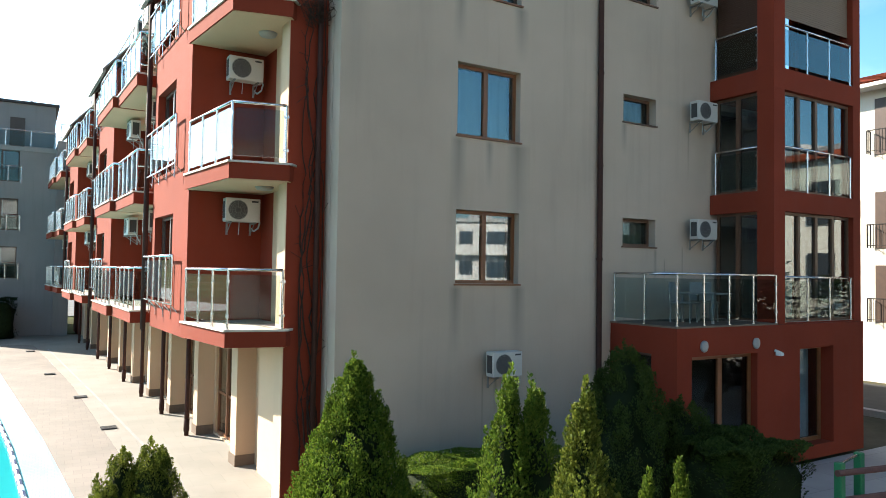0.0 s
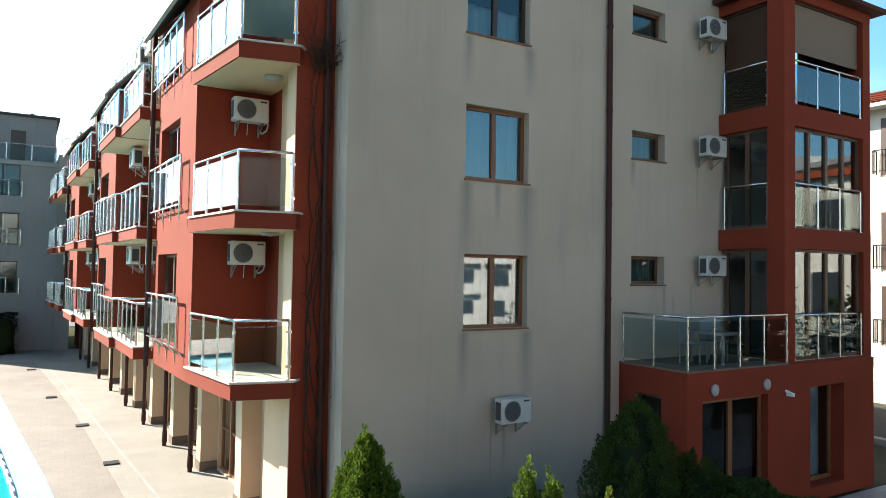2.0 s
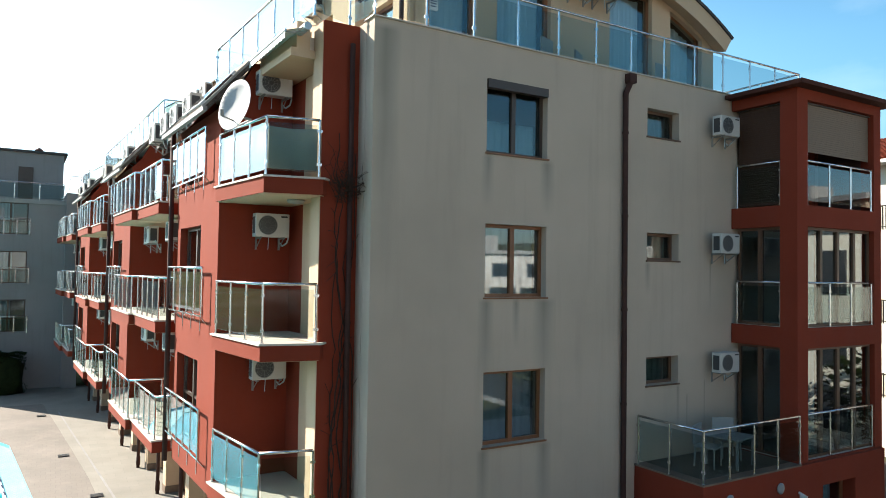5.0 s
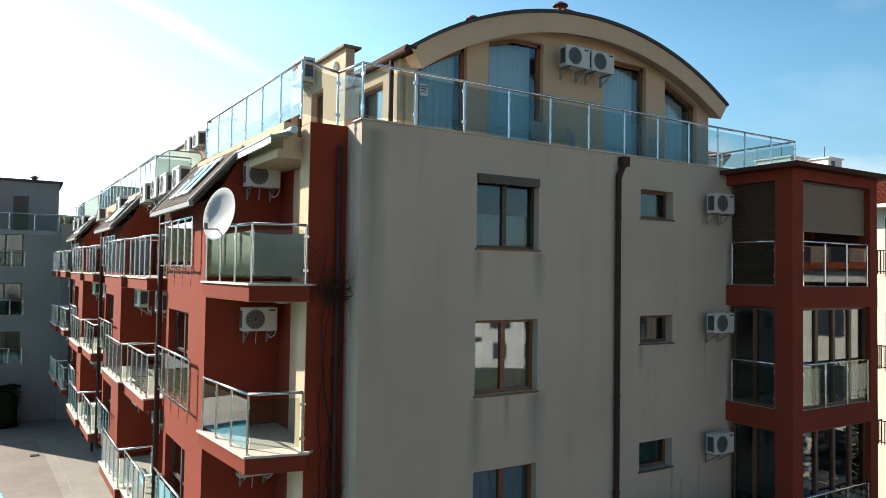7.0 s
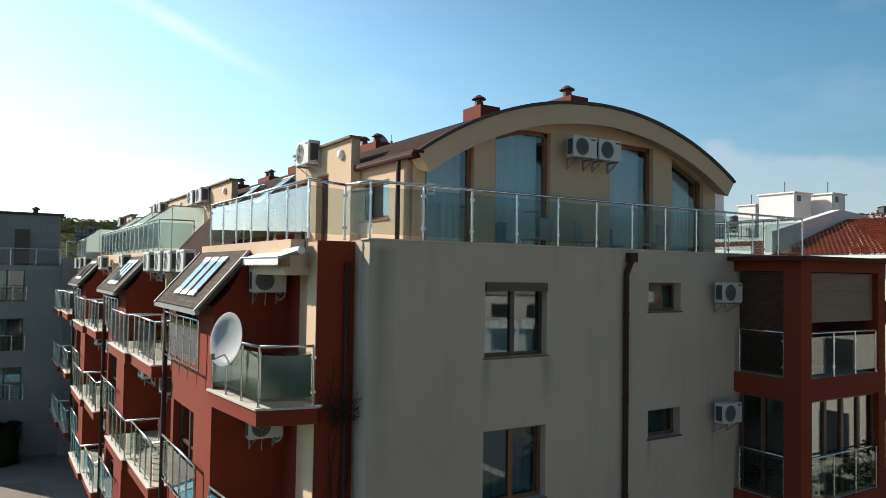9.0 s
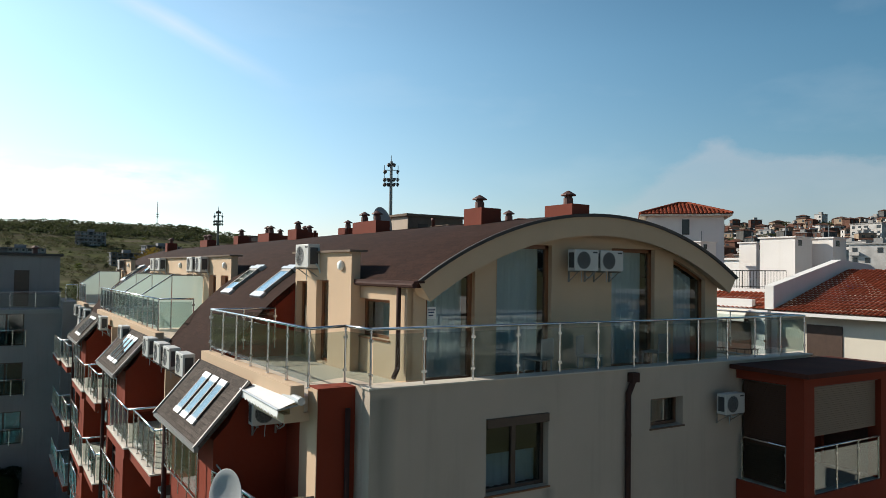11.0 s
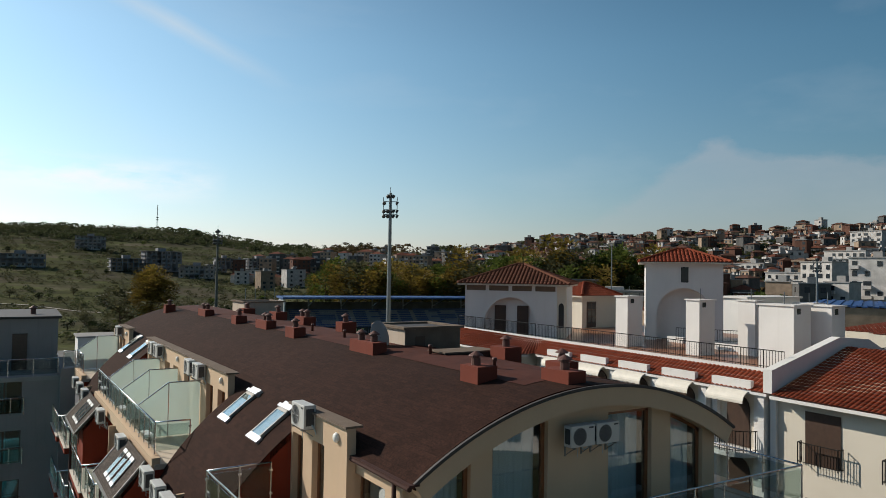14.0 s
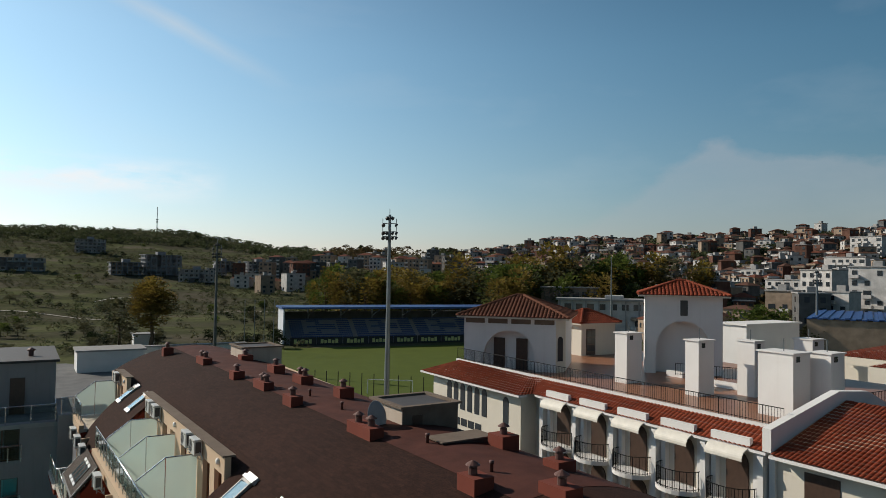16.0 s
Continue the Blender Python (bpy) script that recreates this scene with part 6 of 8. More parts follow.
def conifer(x, y, z, h, r, spires=((0, 0, 1.0),), count=2400, mat=None, label="bushy green thuja", seed=1, power=0.75, belly=0.25):
    rng = random.Random(seed)
    e = thing("thuja", label, "conifer", "garden thujas", at=(x, y, z))
    bm = bmesh.new()
    tube(bm, (0, 0, 0), (0, 0, h * 0.5), 0.06, 7)
    part("trunk", bm, M_BARK, e)
    bm = bmesh.new()
    per = count * 5 // 2 // len(spires)
    each = 95
    core = bmesh.new()
    thin = 0.85 if len(spires) > 1 else 1.0
    for sx, sy, sh in spires:
        hh = h * sh

        def radius(t):
            return r * thin * (1 - t) ** power * min(1.0, 0.6 + t / belly * 0.4)
        for k in range(per // each):
            t = (rng.random() ** 1.15) * 0.97
            a = rng.random() * 6.283
            lump = 1 + 0.22 * noise.noise((math.cos(a) * 1.7 + sx * 3, math.sin(a) * 1.7, t * 6 + seed))
            o = Vector((math.cos(a), math.sin(a), 0))
            big = 0.55 + 0.45 * (1 - t)
            ln, pr = h * rng.uniform(0.11, 0.19) * big, (0.07 + 0.10 * r) * rng.uniform(0.7, 1.25) * big
            p = Vector((sx * r * (1 - t * 0.35), sy * r * (1 - t * 0.35), 0.02 + t * (hh - ln * 0.9))) + o * max(0.0, radius(t) * lump - pr * 0.7)
            tilt = o * (0.42 - 0.3 * t + rng.uniform(-0.1, 0.12)) + Vector((rng.uniform(-0.12, 0.12), rng.uniform(-0.12, 0.12), 1))
            plume(bm, p, tilt, ln, pr, each, 0.019 + 0.0055 * h, rng)
        plume(bm, Vector((sx * r * 0.65, sy * r * 0.65, hh * 0.9)), Vector((rng.uniform(-0.1, 0.1), rng.uniform(-0.1, 0.1), 1)), hh * 0.12, 0.06, 60, 0.05, rng)
        # core shell, coloured dark for the shade between the tufts
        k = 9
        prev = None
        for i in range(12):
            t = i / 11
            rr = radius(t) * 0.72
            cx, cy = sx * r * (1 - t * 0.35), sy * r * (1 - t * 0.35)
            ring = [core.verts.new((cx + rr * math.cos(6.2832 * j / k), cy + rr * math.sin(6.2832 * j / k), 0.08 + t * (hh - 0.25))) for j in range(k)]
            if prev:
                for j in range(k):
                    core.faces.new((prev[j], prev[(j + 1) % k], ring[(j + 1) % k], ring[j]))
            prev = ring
    part("shade_core", core, M_DARKGREEN, e, "dark core for the shade inside the foliage", True)
    part("crown", bm, mat or M_THUJA, e)
    return e


conifer(3.46, 7.72, 0.05, 3.12, 1.1, count=30000, seed=2, label="dense conical green thuja beside the gable")
conifer(4.12, 5.35, 0.05, 3.28, 0.66, ((-0.22, 0.15, 0.98), (0.24, -0.15, 0.95)), 20000, seed=3, label="slim two-tipped light green thuja")
conifer(3.92, 4.26, 0.05, 3.26, 0.52, count=12000, seed=4, label="slim light green thuja", mat=M_THUJAY)
conifer(8.45, 8.25, 0.05, 3.05, 1.25, count=16000, mat=M_SHADEGREEN, seed=5, label="broad dark green conifer in the shade", power=0.6)
conifer(9.5, 8.0, 0.05, 2.1, 1.1, count=11000, mat=M_SHADEGREEN, seed=6, label="low dark green conifer in the shade", power=0.5)
conifer(5.56, 4.88, 0.05, 2.28, 0.42, ((-0.5, 0.3, 0.95), (0.5, -0.3, 1.0)), 14000, seed=7, label="small two-tipped light green thuja")
conifer(1.32, 9.6, 0.05, 1.95, 0.7, ((-0.34, 0.2, 0.94), (0.34, -0.2, 1.0)), 18000, seed=8, label="olive green thuja by the paving", power=0.5, mat=M_THUJAY)


def hedge(x0, x1, y0, y1, h, seed, mat=None, n_l=2200, label="clipped small-leaved light green hedge", rough=0.12, size=0.05):
    """A dense shrub with rounded shoulders and an uneven surface."""
    rng = random.Random(seed)
    bm, core = bmesh.new(), bmesh.new()
    c = Vector(((x0 + x1) / 2, (y0 + y1) / 2, h * 0.45))
    rad = Vector(((x1 - x0) / 2, (y1 - y0) / 2, h * 0.55))

    def at(a, e, k):
        ca, sa, ce, se = math.cos(a), math.sin(a), math.cos(e), math.sin(e)

        def pw(v):
            return math.copysign(abs(v) ** 0.42, v)
        d = Vector((pw(ca) * pw(ce), pw(sa) * pw(ce), pw(se)))
        f = k * (1 + rough * noise.noise((d.x * rad.x * 2.2, d.y * rad.y * 2.2, d.z * 2.5 + seed)))
        return c + Vector((d.x * rad.x, d.y * rad.y, d.z * rad.z)) * f, Vector((ca * ce, sa * ce, se))
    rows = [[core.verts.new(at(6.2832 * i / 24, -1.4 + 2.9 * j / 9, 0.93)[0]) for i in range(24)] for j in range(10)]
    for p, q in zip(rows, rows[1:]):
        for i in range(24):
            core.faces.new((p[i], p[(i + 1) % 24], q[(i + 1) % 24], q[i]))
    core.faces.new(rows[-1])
    for _ in range(n_l):
        if rng.random() < 0.45:
            p = Vector((rng.uniform(x0, x1), rng.uniform(y0, y1), 0))
            p.z = h * (0.985 + rough * 0.5 * noise.noise((p.x * 2.2, p.y * 2.2, seed)))
            o = Vector((rng.uniform(-1, 1), rng.uniform(-1, 1), 0.4))
        else:
            p, o = at(rng.uniform(0, 6.2832), rng.uniform(-1.2, 1.5), rng.uniform(0.95, 1.04))
        leaf_spray(bm, p, o + Vector((0.01, 0, 0)), rng.uniform(0.2, 0.7), rng.uniform(0.6, 1.3) * size * 0.75, rng, 2, 1.1)
    e = thing("hedge", label, "hedge")
    # dark core shell paints in the shade inside the shrub
    part("shade_core", core, M_DARKGREEN, e, "dark core for the shade inside the foliage", True)
    part("leaves", bm, mat or M_THUJA, e)


hedge(4.7, 7.4, 8.2, 9.3, 1.46, 11, M_THUJA, 34000, size=0.04)
hedge(8.9, 10.6, 6.4, 8.3, 1.55, 13, M_SHADEGREEN, 26000, "dark overgrown evergreen shrub in the shade", 0.3, 0.075)
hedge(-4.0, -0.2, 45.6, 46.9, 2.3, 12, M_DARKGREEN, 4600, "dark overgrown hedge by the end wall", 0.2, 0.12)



def crown_mesh(mat, seed, n_l=1400, size=0.36):
    rng = random.Random(seed)
    bm = bmesh.new()
    lumps = [(Vector((rng.uniform(-1.6, 1.6), rng.uniform(-1.6, 1.6), rng.uniform(2.6, 6.2))), rng.uniform(1.0, 1.9)) for _ in range(7)]
    for c, r in lumps:
        for _ in range(n_l // 7):
            d = Vector((rng.gauss(0, 1), rng.gauss(0, 1), rng.gauss(0, 1))).normalized()
            p = c + d * r * rng.uniform(0.65, 1.05)
            leaf_spray(bm, p, d + Vector((0.01, 0, 0)), rng.uniform(0.1, 0.5), rng.uniform(0.6, 1.3) * size, rng)
    return to_mesh("crown", bm, mat)


def trunk_mesh(seed):
    rng = random.Random(seed)
    bm = bmesh.new()
    a, r = Vector((0, 0, -0.6)), 0.22
    for i in range(4):
        b = a + Vector((rng.uniform(-0.15, 0.15), rng.uniform(-0.15, 0.15), 1.15))
        tube(bm, a, b, r, 7)
        if i > 1:
            for _ in range(2):
                tube(bm, b, b + Vector((rng.uniform(-1.4, 1.4), rng.uniform(-1.4, 1.4), rng.uniform(0.8, 1.8))), r * 0.45, 5)
        a, r = b, r * 0.78
    return to_mesh("trunk", bm, M_BARK)


crowns = {("green", s): crown_mesh(M_TREE, 20 + s) for s in range(3)}
crowns.update({("autumn", s): crown_mesh(M_AUTUMN, 30 + s) for s in range(2)})
crowns.update({("dark", s): crown_mesh(M_DARKGREEN, 40 + s) for s in range(2)})
crowns.update({("olive", s): crown_mesh(M_OLIVE, 50 + s) for s in range(2)})
trunks = [trunk_mesh(60 + s) for s in range(3)]
NAMES = {"green": "leafy green tree", "autumn": "tree with yellowing autumn leaves", "dark": "dark green tree", "olive": "sparse olive-brown tree"}


def tree(x, y, s, kind, seed, squat=1.0, group="trees behind the stadium"):
    rng = random.Random(seed)
    e = thing("tree", NAMES[kind] + " on the slope", "tree", group)
    e.matrix_basis = pose(x, y, land(x, y), 0, 0, rng.uniform(0, 360)) @ Matrix.Diagonal((s, s, s * squat, 1))
    share("trunk", trunks[seed % 3], e, Matrix.Identity(4))
    opts = [k for k in crowns if k[0] == kind]
    share("crown", crowns[opts[seed % len(opts)]], e, Matrix.Identity(4))
    return e


def polar(az, d):
    a = radians(az)
    return (d * math.sin(a), d * math.cos(a))


rng = random.Random(77)
for i in range(95):  # belt behind the stand
    az = rng.uniform(20.5, 46)
    x, y = polar(az, max(rng.uniform(245, 345) - max(0, az - 36) * 6, 256 if az > 37.5 else 0))
    tree(x, y, rng.uniform(1.9, 2.9), rng.choice(["green", "autumn", "green", "autumn", "olive", "autumn"]), i)
for i in range(44):  # taller trees below the town
    az = rng.uniform(33, 52)
    d = rng.uniform(215, 275)
    x, y = polar(az, d)
    if az > 37.5 and d < 252:
        continue
    top = 18.2 + d * rng.uniform(0.032, 0.046) * (1.0 - 0.25 * (az > 48) - 0.35 * (az < 39))
    tree(x, y, min(3.8, max(1.3, (top - land(x, y)) / 7.6)), rng.choice(["autumn", "olive", "green", "autumn", "olive"]), 700 + i)
crowns["big", 0] = crown_mesh(M_AUTUMN, 33, 7000, 0.2)
NAMES["big"] = "large tree with yellowing autumn leaves"
tree(*polar(8.15, 178), 2.9, "big", 200, 0.82)
for i, (x, y, s_) in enumerate(((165, 175, 2.4), (172, 168, 2.2), (158, 186, 2.5), (176, 182, 2.5), (134, 95, 1.75), (137.5, 92, 1.6), (145, 88, 1.45))):
    tree(x, y, s_, ("autumn", "dark", "green", "dark", "green", "green", "olive")[i], 230 + i)
tree(*polar(6.3, 184), 1.9, "olive", 201, 0.9)
for i in range(60):  # scrub on the meadow
    az = rng.uniform(-4, 18)
    x, y = polar(az, rng.choice([rng.uniform(178, 240), rng.uniform(190, 420)]))
    tree(x, y, rng.uniform(0.55, 1.0), rng.choice(["dark", "olive", "dark", "olive", "green"]), 300 + i, 0.6, "scrub on the meadow")
for i in range(110):  # along the crests and among the houses
    az = rng.uniform(-4, 66)
    c = lerp_table(CREST, az)
    x, y = polar(az, c * (rng.uniform(0.93, 1.02) if i % 3 else rng.uniform(0.45, 0.9)))
    if az < 24 and i % 3:
        continue
    tree(x, y, rng.uniform(0.9, 1.7) * (0.7 if az < 24 else 1.0), rng.choice(["dark", "olive", "dark", "green"]), 500 + i, 0.7, "trees on the hills")

# ---- houses on the hills ----
M_HW = plaster("far_white_wall", (0.50, 0.475, 0.45), 0.25)
M_HC = plaster("far_cream_wall", (0.29, 0.215, 0.155), 0.25)
M_HB = plaster("far_brick_wall", (0.11, 0.052, 0.036), 0.25)
M_HG = plaster("far_grey_wall", (0.10, 0.098, 0.095), 0.25)
# concrete made lighter and bluer to stand in for distance haze
M_HU = plaster("hazy_unfinished_concrete", (0.27, 0.265, 0.275), 0.25)
M_CLAYFAR = plain("far_clay_tile", (0.13, 0.046, 0.028), 0.85, 0, 0.35, 0.7)
M_CLAYFAR2 = plain("far_brown_tile", (0.10, 0.05, 0.035), 0.85, 0, 0.35, 0.7)
FARWIN = to_mesh("window", bmbox(-0.5, 0.5, -0.08, 0.02, 0, 1), M_WINDARK)
FARBAL = to_mesh("balcony", bmbox(-0.5, 0.5, -1.0, 0.0, 0, 1), M_HW)
hcache = {}


def house_meshes(w, d, h, wall, roof, flat):
    key = (w, d, h, wall.name, roof.name, flat)
    if key not in hcache:
        a = bmbox(-w / 2, w / 2, -d / 2, d / 2, -4, h)
        b = bmesh.new()
        if flat:
            box(b, -w / 2 - 0.3, w / 2 + 0.3, -d / 2 - 0.3, d / 2 + 0.3, h, h + 0.35)
            box(b, -1.2, 1.2, -1.0, 1.0, h + 0.35, h + 2.0)
        else:
            o = 0.5
            base = [b.verts.new(p) for p in ((-w / 2 - o, -d / 2 - o, h), (w / 2 + o, -d / 2 - o, h), (w / 2 + o, d / 2 + o, h), (-w / 2 - o, d / 2 + o, h))]
            rl = max(0.3, (w - d) / 2)
            r0, r1 = b.verts.new((-rl, 0, h + d * 0.21)), b.verts.new((rl, 0, h + d * 0.21))
            b.faces.new((base[0], base[1], r1, r0))
            b.faces.new((base[1], base[2], r1))
            b.faces.new((base[2], base[3], r0, r1))
            b.faces.new((base[3], base[0], r0))
            b.faces.new(base[::-1])
        hcache[key] = (to_mesh("wall", a, wall), to_mesh("roof", b, roof))
    return hcache[key]


def house(x, y, w, d, storeys, wall, roof, flat, turn, seed, label, group, balconies=False, full=False):
    rng = random.Random(seed)
    h = storeys * 2.9 + 0.4
    e = thing("house", label, "house", group)
    e.matrix_basis = pose(x, y, land(x, y), 0, 0, turn)
    a, b = house_meshes(w, d, h, wall, roof, flat)
    share("wall", a, e, Matrix.Identity(4))
    share("roof", b, e, Matrix.Identity(4))
    near = full or math.hypot(x, y) < 300
    k = max(2, int(w / 3.0)) if near else 2
    for s in range(storeys):
        for i in range(k):
            if rng.random() < 0.12:
                continue
            wx = -w / 2 + w * (i + 0.5) / k
            share("window", FARWIN, e, Matrix.Translation((wx, -d / 2 - 0.02, 0.9 + s * 2.9)) @ Matrix.Diagonal((1.3 if rng.random() < 0.7 else 2.0, 1, 1.5, 1)))
            if balconies and near and rng.random() < 0.5:
                share("balcony", FARBAL, e, Matrix.Translation((wx, -d / 2, 0.1 + s * 2.9)) @ Matrix.Diagonal((2.6, 1.0, 1.0, 1)))
        if near or s == 0:
            share("window", FARWIN, e, pose(-w / 2 - 0.02, rng.uniform(-1, 1), 0.9 + s * 2.9, 0, 0, -90) @ Matrix.Diagonal((1.4, 1, 1.5, 1)))
    return e


def shell_block(x, y, w, storeys, turn, seed):
    """Unfinished concrete frame: slabs, columns, some storeys walled in, a stair head on top."""
    rng = random.Random(seed)
    e = thing("house", "unfinished grey concrete block on the slope", "house", "unfinished blocks")
    e.matrix_basis = pose(x, y, land(x, y), 0, 0, turn)
    wall_mat = rng.choice([M_HU, M_HC, M_HW])
    bays_n = max(4, int(w / 3.4))
    for k in range(storeys + 1):
        cut = 0.0 if k < storeys else rng.uniform(0.0, 0.25) * w
        part("slab", bmbox(-w / 2 - 0.6, w / 2 + 0.6 - cut, -7.6, 7.0, k * 3.0 - 0.2, k * 3.0 + 0.15), M_HU, e)
        if k == storeys:
            break
        for j in range(bays_n + 1):
            cx = -w / 2 + w * j / bays_n
            part("column", bmbox(cx - 0.25, cx + 0.25, -7.2, -6.7, k * 3.0 + 0.15, k * 3.0 + 2.8), M_HU, e)
        for j in range(bays_n):
            x0, x1 = -w / 2 + w * j / bays_n + 0.25, -w / 2 + w * (j + 1) / bays_n - 0.25
            if rng.random() < 0.72:
                part("infill", bmbox(x0, x1, -6.4, -6.1, k * 3.0 + 0.15, k * 3.0 + 2.8), wall_mat, e)
                share("window", FARWIN, e, Matrix.Translation(((x0 + x1) / 2, -6.4, k * 3.0 + 1.0)) @ Matrix.Diagonal((rng.choice([1.4, 2.2]), 1, 1.5, 1)))
    part("core", bmbox(-w / 2 + 0.5, w / 2 - 0.5, -2.0, 6.5, -3, storeys * 3.0 - 0.21), M_HU, e)
    part("stair_head", bmbox(-w * 0.12, w * 0.12, -2.0, 3.0, storeys * 3.0 + 0.15, storeys * 3.0 + 2.4), M_HU, e)
    return e


rng = random.Random(91)
WALLS = [M_HW, M_HC, M_HB, M_HB, M_HG, M_HC]
WORD = {M_HW.name: "white", M_HC.name: "cream", M_HB.name: "brick-brown", M_HG.name: "grey"}
for i in range(205):  # town on the hillside
    az = rng.uniform(37.5, 66.5)
    t = rng.random() ** 0.7
    s, c = lerp_table(START, az), lerp_table(CREST, az)
    if az < 46:
        t = 0.5 + 0.5 * t
    d = s + 60 + (c - s - 55) * t
    if az > 55 and d < 300:
        continue
    x, y = polar(az, d)
    wl_ = rng.choice(WALLS)
    flat = rng.random() < 0.34
    st = rng.choice([2, 2, 3, 3, 4])
    rf_ = M_CONCR if flat else rng.choice([M_CLAYFAR, M_CLAYFAR2, M_CLAYFAR2])
    house(x, y, rng.choice([6, 7, 8]), rng.choice([5, 6]), st, wl_, rf_, flat, -az + rng.choice([-40, 20, -25, 45]), 1000 + i,
          f"{WORD[wl_.name]} hillside house with {'flat concrete' if flat else 'clay tile'} roof", "town on the hillside", st > 2)
for i in range(52):  # blocks in the middle distance
    az = rng.uniform(14.5, 38)
    d = rng.uniform(470, 690)
    x, y = polar(az, d)
    wl_ = rng.choice([M_HC, M_HG, M_HW, M_HB, M_HC])
    flat = rng.random() < 0.5
    house(x, y, rng.choice([8, 10, 14]), 9, rng.choice([2, 3, 3, 4]), wl_, M_CONCR if flat else M_CLAYOLD, flat, -az + rng.choice([0, 25, -20]), 2000 + i,
          f"{WORD[wl_.name]} apartment block in the distance", "blocks in the middle distance", True)
for i, (az, d, w, st) in enumerate(((4.2, 700, 24, 4), (6.6, 560, 22, 3), (9.0, 570, 26, 5), (11.6, 540, 24, 3), (13.6, 640, 16, 3), (16.2, 640, 22, 3), (-0.2, 560, 30, 3), (13.0, 600, 14, 2))):
    x, y = polar(az, d)
    shell_block(x, y, w, st, -az + 10 * (i % 3), 3000 + i)
# blocks along the skyline beyond the meadow
rng = random.Random(29)
for i in range(20):
    az = 16.9 + i * 0.78 + rng.uniform(-0.2, 0.2)
    d = rng.uniform(500, 590)
    x, y = polar(az, d)
    top = 20.3 + d * (0.0305 + 0.0008 * (az - 17) + rng.uniform(-0.006, 0.003))
    wl_ = rng.choice([M_HC, M_HW, M_HC, M_HG, M_HB])
    flat = rng.random() < 0.5
    house(x, y, rng.choice([8, 10, 13]), 9, max(3, min(6, round((top - land(x, y)) / 2.9))), wl_, M_CONCR if flat else M_CLAYFAR, flat, -az + rng.choice([-30, -20, 15]), 2300 + i,
          f"{WORD[wl_.name]} apartment block on the skyline", "blocks on the skyline", True, True)
# larger blocks at the foot of the town
for i, (az, d, w, dp, st, wl_, turn, lb) in enumerate((
        (59.75, 270, 12.3, 10.5, 5, M_HW, -40, "white flat-roofed block with grey shaded end"), (62.9, 240, 13, 10, 6, M_HW, -16, "white multi-storey block with many balconies"),
        (60.7, 226, 6.5, 7, 4, M_HW, -25, "low white block with balconies"), (58.7, 223, 8.0, 9, 4, M_HG, 12, "dull grey-brown flat-roofed block"),
        (56.9, 232, 7.5, 8, 4, M_HC, -20, "cream block with balconies"), (57.3, 300, 14, 9, 3, M_HW, -30, "white low slab block"),
        (61.2, 350, 18, 9, 4, M_HW, -30, "white terraced block with balconies"), (63.6, 330, 12, 9, 4, M_HC, 10, "cream block with balconies"),
        (55.0, 350, 15, 9, 3, M_HW, -35, "white low slab block"), (62.5, 420, 16, 10, 5, M_HW, -30, "white terraced block with balconies"))):
    x, y = polar(az, d)
    house(x, y, w, dp, st, wl_, M_CONCR, True, -az + turn, 3100 + i, lb, "blocks at the foot of the town", i != 0, True)

# the packed roofs of the town, too many to count
rng = random.Random(17)
mats = [M_HW, M_HC, M_HB, M_HG, M_CLAYFAR, M_CLAYFAR2, M_CLAYOLD, M_CONCR, M_WINDARK]
verts, faces, idx = [], [], []


def far_box(m, x0, x1, y0, y1, z0, z1, k):
    b = len(verts)
    verts.extend(tuple(m @ Vector(p)) for p in ((x0, y0, z0), (x1, y0, z0), (x1, y1, z0), (x0, y1, z0), (x0, y0, z1), (x1, y0, z1), (x1, y1, z1), (x0, y1, z1)))
    for f in ((4, 5, 6, 7), (0, 1, 5, 4), (1, 2, 6, 5), (2, 3, 7, 6), (3, 0, 4, 7)):
        faces.append(tuple(b + i for i in f))
        idx.append(k)


